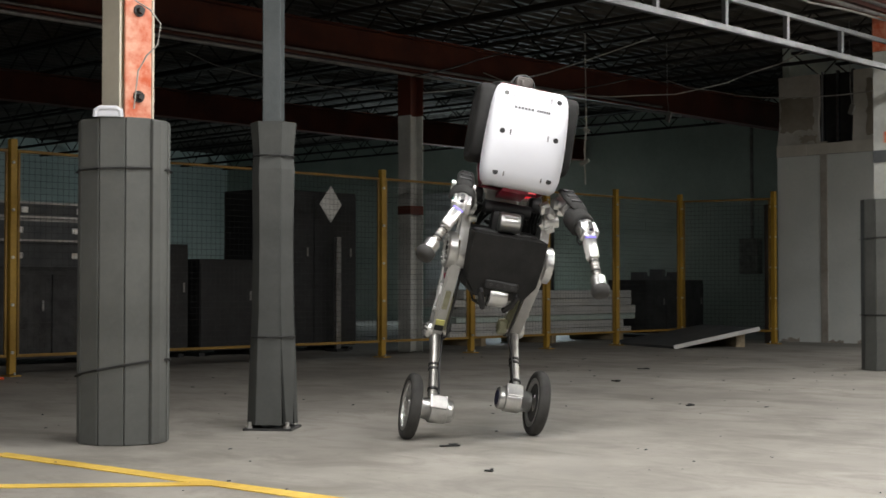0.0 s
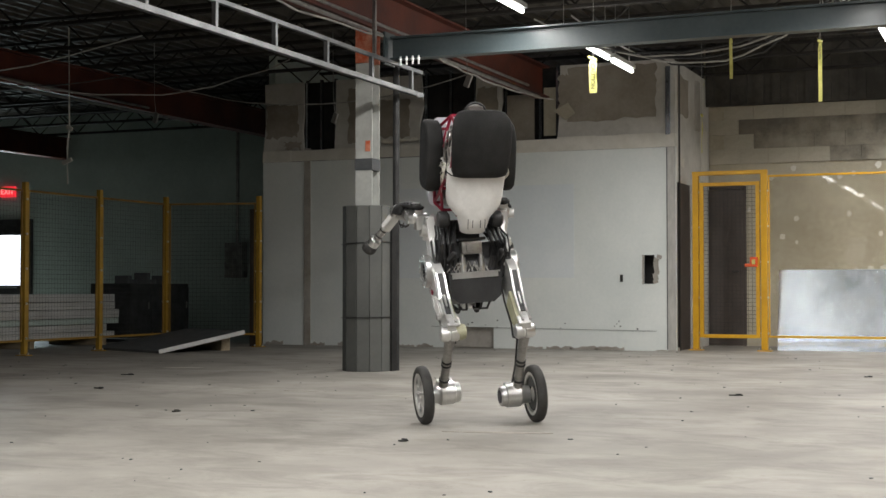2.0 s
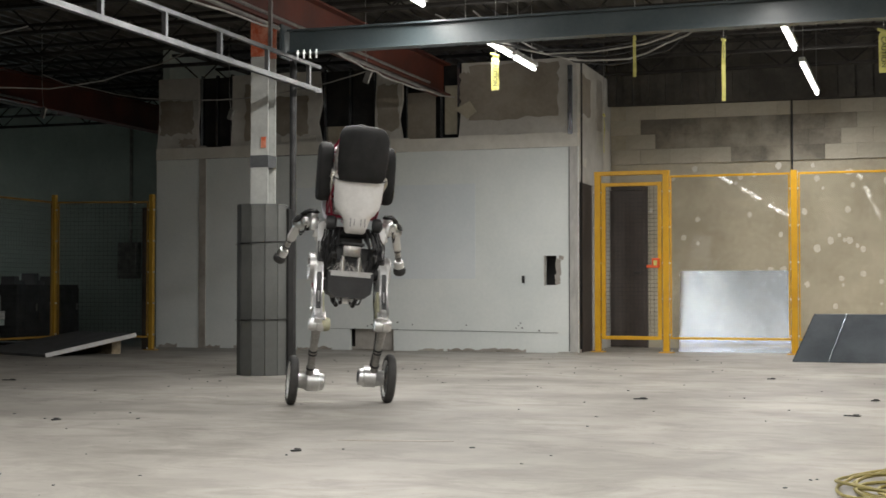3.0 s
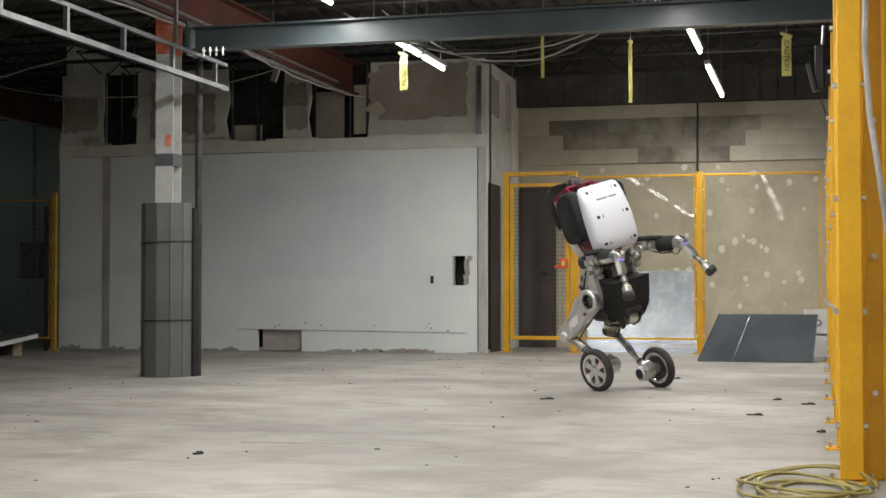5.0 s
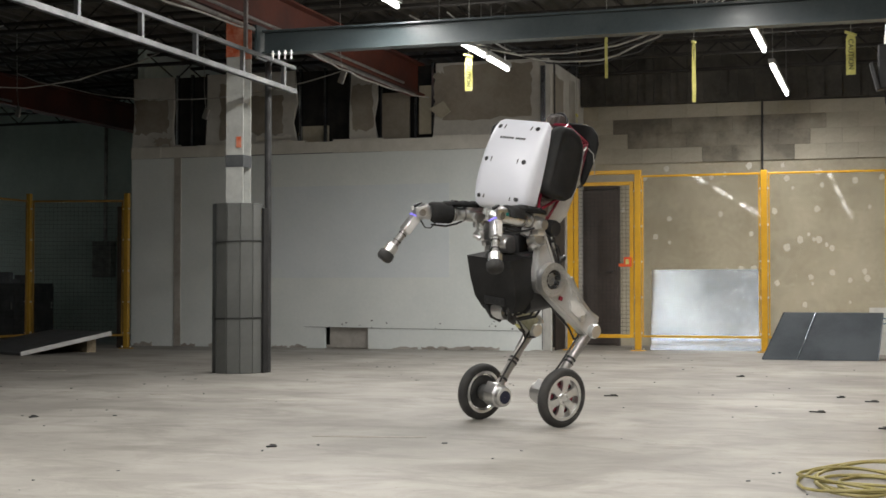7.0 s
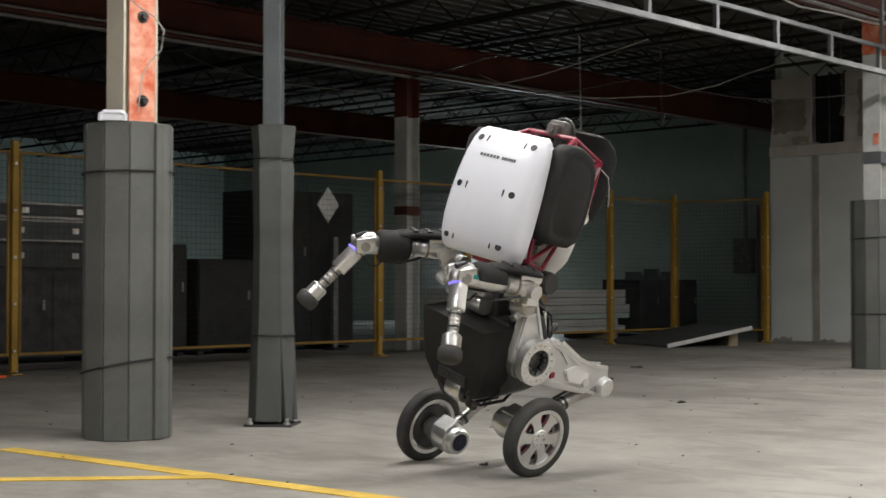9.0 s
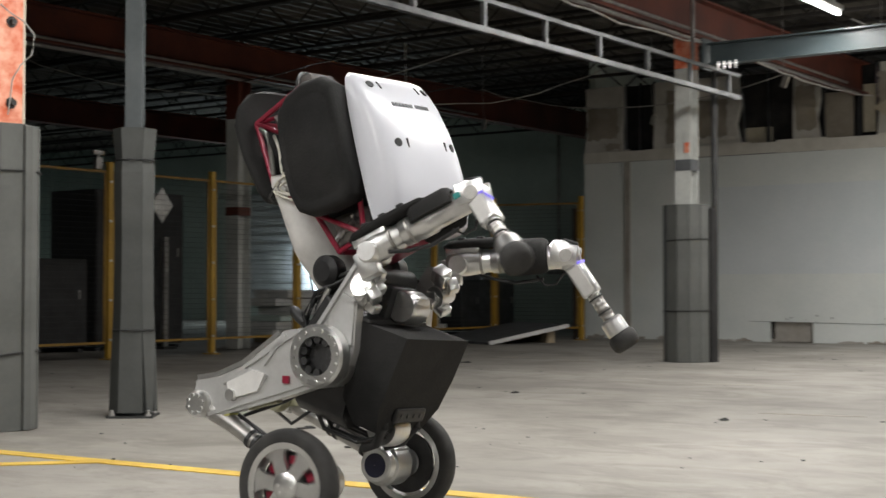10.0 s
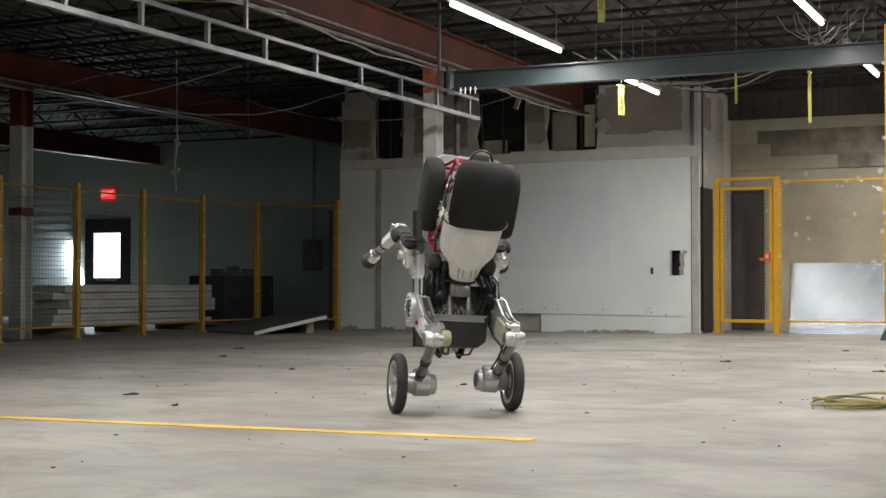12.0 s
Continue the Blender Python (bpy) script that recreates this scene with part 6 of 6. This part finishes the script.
def arm(side):
    s = 1 if side == "L" else -1
    # upper arm along +x from the shoulder
    bm = loft(B(), [[(x, r * math.cos(a), r * 1.05 * math.sin(a)) for a in [2 * math.pi * i / 20 for i in range(20)]] for x, r in ((-0.045, 0.02), (-0.03, 0.036), (0.03, 0.040), (0.06, 0.036), (0.10, 0.033), (0.105, 0.037), (0.15, 0.037), (0.155, 0.040), (0.20, 0.040), (0.205, 0.036), (0.30, 0.036))])
    box(bm, 0.01, 0, 0.036, 0.11, 0.05, 0.03, bevel=0.006)
    ua = part("upper_arm", bm, "steel", robot, "aluminium upper arm", smooth=40)
    mid = radians(60 if s < 0 else 120)
    arc = [mid + radians(118) * (2 * i / 18 - 1) for i in range(19)]
    bm = loft(B(), [[(x, r * math.cos(a), r * math.sin(a)) for a in arc] + [(x, q * math.cos(a), q * math.sin(a)) for a in arc[::-1]] for x, r, q in ((0.145, 0.050, 0.044), (0.155, 0.060, 0.042), (0.17, 0.064, 0.042), (0.262, 0.064, 0.042), (0.276, 0.058, 0.042), (0.282, 0.050, 0.044))])
    part("arm_sleeve", bm, "black_pad", ua, "black padded half sleeve on the arm", smooth=50)
    bm = loft(B(), [[(x, r * 0.9 * math.cos(a), z0 + r * math.sin(a)) for a in [2 * math.pi * i / 18 for i in range(18)]] for x, r, z0 in ((0.278, 0.034, 0.0), (0.30, 0.045, 0.008), (0.335, 0.046, 0.006), (0.365, 0.036, -0.004), (0.38, 0.016, -0.01))]); part("elbow_casing", bm, "steel", ua, "aluminium elbow casing", smooth=50)
    bm = B(); rod(bm, (0, -0.06, -0.01), (0, 0.06, -0.01), 0.028, n=18); box(bm, -0.03, 0, -0.03, 0.06, 0.045, 0.08, bevel=0.006); part("shoulder_clevis", bm, "steel", ua, smooth=40)
    for y in (-0.034, 0.034):
        bm = B(); box(bm, 0.335, y, 0.006, 0.085, 0.016, 0.062, pose(0, 0, 0, 0, 12, 0).to_3x3(), 0.006); part("elbow_cheek", bm, "steel", ua, smooth=40)
    bm = B(); box(bm, 0.350, 0, 0.040, 0.050, 0.022, 0.020, pose(0, 0, 0, 0, 22, 0).to_3x3(), 0.005); part("elbow_slot", bm, "black", ua)
    bm = B(); rod(bm, (0.34, -0.046, 0.0), (0.34, 0.046, 0.0), 0.020, n=16); part("elbow_pin", bm, "dull_steel", ua, smooth=40)
    bm = B(); box(bm, 0.30, s * 0.038, 0.012, 0.022, 0.012, 0.018, bevel=0.003); part("elbow_tag", bm, "teal", ua, "small teal tag")
    bm = tube_path(B(), [(0.24, 0, -0.055), (0.265, 0, -0.085), (0.30, 0, -0.085), (0.33, 0, -0.045)], 0.004, 6); part("elbow_cable", bm, "black", ua)
    bm = loft(B(), [[(x, w * math.cos(a), z0 + h * math.sin(a)) for a in [2 * math.pi * i / 16 for i in range(16)]] for x, w, h, z0 in ((-0.05, 0.024, 0.008, 0.050), (-0.03, 0.038, 0.015, 0.055), (0.03, 0.044, 0.018, 0.058), (0.12, 0.044, 0.018, 0.057), (0.19, 0.040, 0.016, 0.055), (0.21, 0.026, 0.008, 0.052))])
    part("shoulder_pad", bm, "black_pad", ua, "ribbed black shoulder pad", smooth=60)
    for x in (0.0, 0.06, 0.12):
        bm = B(); box(bm, x + 0.01, 0, 0.0735, 0.022, 0.058, 0.010, bevel=0.004); part("pad_rib", bm, "black", ua)
    for x in (0.07, 0.128):
        bm = lathe(B(), [(0.034, -0.005), (0.0405, -0.004), (0.0405, 0.004), (0.034, 0.005)], Matrix.Translation((x, 0, 0)) @ pose(0, 0, 0, 0, 90, 0), 20); part("arm_ring", bm, "dull_steel", ua, smooth=40)
    bm = tube_path(B(), [(0.05, s * 0.03, -0.035), (0.10, s * 0.02, -0.055), (0.17, s * 0.012, -0.072), (0.26, s * 0.01, -0.066)], 0.006, 6); part("arm_cable", bm, "black", ua)
    P["upper" + side] = ua
    bm = B(); box(bm, 0.085, 0, 0, 0.115, 0.050, 0.056, bevel=0.007); box(bm, 0.015, 0, 0, 0.04, 0.06, 0.06, bevel=0.01)
    for k in range(4):
        a = math.pi / 4 + k * math.pi / 2
        rod(bm, (0.14, 0.017 * math.cos(a), 0.017 * math.sin(a)), (0.24, 0.014 * math.cos(a), 0.014 * math.sin(a)), 0.005, n=6)
    fa = part("forearm", bm, "steel", robot, "slim aluminium forearm", smooth=40)
    bm = B(); box(bm, 0.088, 0, 0.0, 0.10, 0.054, 0.044, bevel=0.004); part("forearm_cover", bm, "cover_white", fa)
    bm = lathe(B(), [(0.001, 0.135)] + [(0.0195 + 0.0022 * (k % 2), 0.138 + 0.0085 * k) for k in range(12)] + [(0.001, 0.238)], pose(0, 0, 0, 0, 90, 0), 16); part("forearm_core", bm, "dull_steel", fa, "ribbed dull steel core")
    bm = B()
    for x in (0.155, 0.205):
        rod(bm, (x, 0, 0), (x + 0.005, 0, 0), 0.0245, n=14)
    part("cable_tie", bm, "black", fa)
    bm = B(); box(bm, 0.038, 0, 0.02, 0.006, 0.05, 0.022); part("status_light", bm, "led", fa, "thin violet status light")
    bm = lathe(B(), [(0.001, 0.235), (0.030, 0.235), (0.036, 0.242), (0.036, 0.285), (0.030, 0.29), (0.001, 0.29)], pose(0, 0, 0, 0, 90, 0), 24); part("wrist", bm, "steel", fa, smooth=40)
    bm = lathe(B(), [(0.001, 0.285), (0.036, 0.286), (0.044, 0.294), (0.046, 0.312), (0.043, 0.330), (0.034, 0.340), (0.001, 0.342)], pose(0, 0, 0, 0, 90, 0), 24); part("end_knob", bm, "rubber", fa, "black rubber end knob", smooth=60)
    P["fore" + side] = fa


for side in "LR":
    leg(side), arm(side)


# ---- what moves ----
def link_pose(origin, d, side_tilt=0.0):
    """The pose of a limb in the robot's space: its x axis runs along d, its y axis stays level across the body."""
    x = Vector(d).normalized()
    y = Vector((0, 1, 0))
    z = x.cross(y)
    if z.length < 0.05:
        z = Vector((0, 0, 1))
    z.normalize()
    y = z.cross(x)
    m = Matrix((x, y, z)).transposed().to_4x4()
    m.translation = origin
    return m


def knee_of(hip, axle):
    """The knee, behind the line from hip to axle."""
    d = axle - hip
    n = min(max(d.length, 0.08), THIGH + SHIN - 0.002)
    a = math.acos(max(-1, min(1, (THIGH ** 2 + n ** 2 - SHIN ** 2) / (2 * THIGH * n))))
    u = d.normalized()
    ways = [Vector((u.x * math.cos(a) + k * u.z * math.sin(a), 0, -k * u.x * math.sin(a) + u.z * math.cos(a))) for k in (1, -1)]
    return hip + THIGH * min(ways, key=lambda w: w.x)


def smooth_path(keys, t):
    """A cubic glide through rows of (t, numbers)."""
    i = max(0, min(len(keys) - 2, sum(k[0] <= t for k in keys) - 1))
    p0, p1 = keys[i], keys[i + 1]
    pa, pb = keys[max(i - 1, 0)], keys[min(i + 2, len(keys) - 1)]
    h = p1[0] - p0[0]
    u = (t - p0[0]) / h
    out = []
    for j in range(1, len(p0)):
        va = (p1[j] - pa[j]) / (p1[0] - pa[0])
        vb = (pb[j] - p0[j]) / (pb[0] - p0[0])
        out.append((2 * u ** 3 - 3 * u * u + 1) * p0[j] + (u ** 3 - 2 * u * u + u) * h * va + (3 * u * u - 2 * u ** 3) * p1[j] + (u ** 3 - u * u) * h * vb)
    return out


def stance(t, at, heading, lean, hip, pelvis_pitch, torso, right_arm, left_arm):
    """One posture: where it stands, which way it faces and leans, hip over axle and wheel stagger, torso pitch, roll and turn, and for each arm
    the rise and spread of the upper arm and of the forearm; metres and degrees."""
    return (t, *at, heading, lean, *hip, pelvis_pitch, *torso, *right_arm, *left_arm)


def motions():
    keys = [
        stance(0, (-4.678, 5.093), -35.1, -9.2, (0.002, 0.916, -0.022), 9.5, (1.1, -1.0, -2.2), (-22, 11, -55, 57), (-26, 10, -61, 26)),
        stance(0.3, (-4.013, 4.845), -7.2, -9.1, (0.017, 0.820, -0.004), 10.5, (-1.7, -3.2, -2.8), (-21, 11, -48, 75), (-30, 23, -81, 13)),
        stance(0.5, (-3.543, 4.949), 8.0, -9.2, (-0.013, 0.729, -0.000), 9.1, (8.0, -0.4, -7.2), (-9, 13, -55, 74), (-27, 20, -83, 10)),
        stance(0.7, (-3.116, 5.206), 21.5, 0.6, (-0.001, 0.716, -0.026), 2.4, (13.3, 3.4, -11.1), (8, 7, -55, 49), (-26, 10, -78, 10)),
        stance(1, (-2.594, 5.571), 55.0, -3.4, (-0.069, 0.732, -0.028), -7.0, (23.8, 9.9, -13.2), (12, 18, -45, 29), (-6, 13, -55, 15)),
        stance(1.5, (-2.531, 6.736), 104.2, -12.4, (-0.065, 0.829, -0.019), -0.8, (20.8, 5.0, -5.5), (3, 9, -49, 34), (-9, 14, -44, 30)),
        stance(2, (-2.890, 7.460), 126.5, -4.3, (0.023, 0.885, 0.010), 1.5, (14.2, 2.9, -1.9), (5, 13, -49, 23), (8, 6, -39, 39)),
        stance(2.5, (-3.330, 8.138), 117.0, 2.7, (0.034, 0.927, -0.000), 2.0, (3.7, -0.1, -0.2), (2, 14, -53, 33), (2, 8, -50, 36)),
        stance(3, (-3.801, 9.040), 119.8, 4.4, (0.014, 0.910, -0.003), 2.4, (0.6, -0.4, 0.4), (-2, 18, -61, 29), (-2, 10, -53, 35)),
        stance(3.2, (-3.978, 9.371), 109.1, 7.5, (0.003, 0.902, 0.008), 3.1, (0.2, 0.3, 1.6), (-8, 19, -63, 28), (-5, 12, -57, 34)),
        stance(4.8, (-1.767, 11.230), -22.4, 12.7, (-0.018, 0.751, 0.001), 1.8, (13.5, 1.1, -7.7), (7, 5, -67, 25), (1, 20, -55, 10)),
        stance(5, (-1.512, 11.249), -38.6, 13.1, (-0.025, 0.759, -0.007), 2.7, (9.4, 2.2, -7.1), (6, 8, -62, 31), (0, 19, -49, 18)),
        stance(5.5, (-1.101, 10.787), -82.1, 12.7, (-0.019, 0.819, -0.005), 6.1, (2.2, 0.5, -5.5), (-9, 15, -57, 32), (-9, 10, -52, 33)),
        stance(6, (-1.246, 9.600), -118.4, 7.8, (0.046, 0.781, -0.013), 8.3, (3.9, -2.1, 3.5), (-2, 18, -55, 24), (4, 6, -53, 45)),
        stance(6.5, (-1.637, 8.922), -128.8, -2.9, (0.073, 0.878, -0.025), 10.4, (14.7, -4.5, 9.0), (10, 19, -47, 20), (9, 5, -51, 49)),
        stance(6.7, (-1.791, 8.495), -123.9, -5.6, (0.071, 0.904, -0.012), 9.6, (10.7, -2.2, 8.4), (1, 15, -54, 17), (2, 11, -52, 58)),
        stance(8.3, (-3.355, 5.602), -123.3, -9.6, (0.034, 0.575, -0.008), 11.5, (13.9, -1.6, 6.6), (-0, 16, -48, 8), (23, -8, -67, 27)),
        stance(8.5, (-3.538, 5.230), -121.2, -12.1, (0.037, 0.575, -0.005), 10.9, (13.5, -1.5, 7.5), (2, 16, -49, 9), (22, -10, -57, 34)),
        stance(9, (-3.726, 4.104), -94.9, -17.1, (0.036, 0.557, 0.013), 7.5, (10.0, 3.5, 6.7), (-3, 20, -53, 18), (6, -4, -54, 53)),
        stance(9.5, (-3.392, 3.075), -44.0, -16.2, (0.139, 0.519, -0.011), 10.3, (2.5, 1.1, 9.1), (-13, 8, -52, 46), (-15, 9, -56, 46)),
        stance(9.7, (-2.940, 2.713), -25.3, -10.6, (0.052, 0.497, -0.031), 12.5, (3.2, -0.8, -1.2), (9, -2, -51, 57), (-0, 13, -60, 32)),
        stance(10, (-2.384, 2.559), 6.2, -3.0, (0.032, 0.519, 0.006), 17.2, (14.9, 3.7, -5.8), (27, -10, -37, 36), (4, 16, -55, 19)),
        stance(10.2, (-1.710, 2.132), 28.9, 2.9, (0.015, 0.506, 0.010), 3.7, (18.6, 5.4, -10.5), (31, 4, -28, 28), (4, 8, -60, 14)),
        stance(10.5, (-1.068, 1.964), 60.5, -7.8, (0.011, 0.494, -0.004), -9.2, (20.6, 0.5, -4.2), (27, 17, -35, 23), (8, 11, -47, 16)),
        stance(11, (-1.035, 3.034), 110.4, -12.6, (-0.001, 0.513, -0.002), -1.7, (13.6, 0.4, -6.9), (19, 15, -37, 14), (9, 8, -35, 29)),
        stance(11.5, (-1.522, 3.788), 135.1, -6.2, (0.055, 0.547, 0.011), 2.8, (22.9, 2.7, -0.7), (13, 16, -37, 12), (27, 0, -30, 34)),
        stance(12, (-2.104, 4.506), 128.3, 2.9, (0.066, 0.552, -0.002), 3.8, (21.2, 2.4, -1.5), (15, 18, -22, 17), (24, -0, -36, 31)),
    ]
    rows = {name: [] for name in ("robot", *P)}
    spin = {"L": 0.0, "R": 0.0}
    last = {}
    for k in range(121):
        t = k / 10
        x, y, heading, lean, hx, hz, stagger, pitch, tp, tr, ty, *arms = smooth_path(keys, t)
        rows["robot"].append((t, pose(x, y, 0, 0, 0, heading) @ pose(0, 0, 0, lean)))
        hip = Vector((hx, 0, hz))
        waist = hip + WAIST * Vector((math.sin(radians(pitch)), 0, math.cos(radians(pitch))))
        rows["pelvis"].append((t, pose(*hip, 0, pitch, 0)))
        rows["torso"].append((t, pose(*waist, 0, 0, ty) @ pose(0, 0, 0, tr) @ pose(0, 0, 0, 0, -tp)))
        for side, s, (ue, ua, fe, fa) in (("R", -1, arms[:4]), ("L", 1, arms[4:])):
            axle = Vector((s * stagger, 0, WHEEL_R - math.tan(radians(lean)) * s * WHEEL_Y))
            knee = knee_of(hip, axle)
            off = Vector((0, s * LEG_Y, 0))
            rows["thigh" + side].append((t, link_pose(hip + off, knee - hip)))
            rows["shin" + side].append((t, link_pose(knee + off, axle - knee)))
            c, n = math.cos(radians(heading)), math.sin(radians(heading))
            foot = Vector((x + c * axle.x - n * s * WHEEL_Y, y + n * axle.x + c * s * WHEEL_Y))
            if side in last:
                spin[side] += max(-1.45, min(1.45, ((foot - last[side]).x * c + (foot - last[side]).y * n) / WHEEL_R))
            last[side] = foot
            rows["wheel" + side].append((t, pose(axle.x, s * WHEEL_Y, axle.z, 0, math.degrees(spin[side]), 0)))
            shoulder = waist + Vector((0.11, s * 0.26, 0.07))
            up = Vector((math.cos(radians(ue)) * math.cos(radians(ua)), s * math.cos(radians(ue)) * math.sin(radians(ua)), math.sin(radians(ue))))
            down = Vector((math.cos(radians(fe)) * math.cos(radians(fa)), s * math.cos(radians(fe)) * math.sin(radians(fa)), math.sin(radians(fe))))
            rows["upper" + side].append((t, link_pose(shoulder, up)))
            rows["fore" + side].append((t, link_pose(shoulder + UPPER * up, down)))
    walk(robot, rows.pop("robot"))
    for name, its in rows.items():
        walk(P[name], its)


motions()
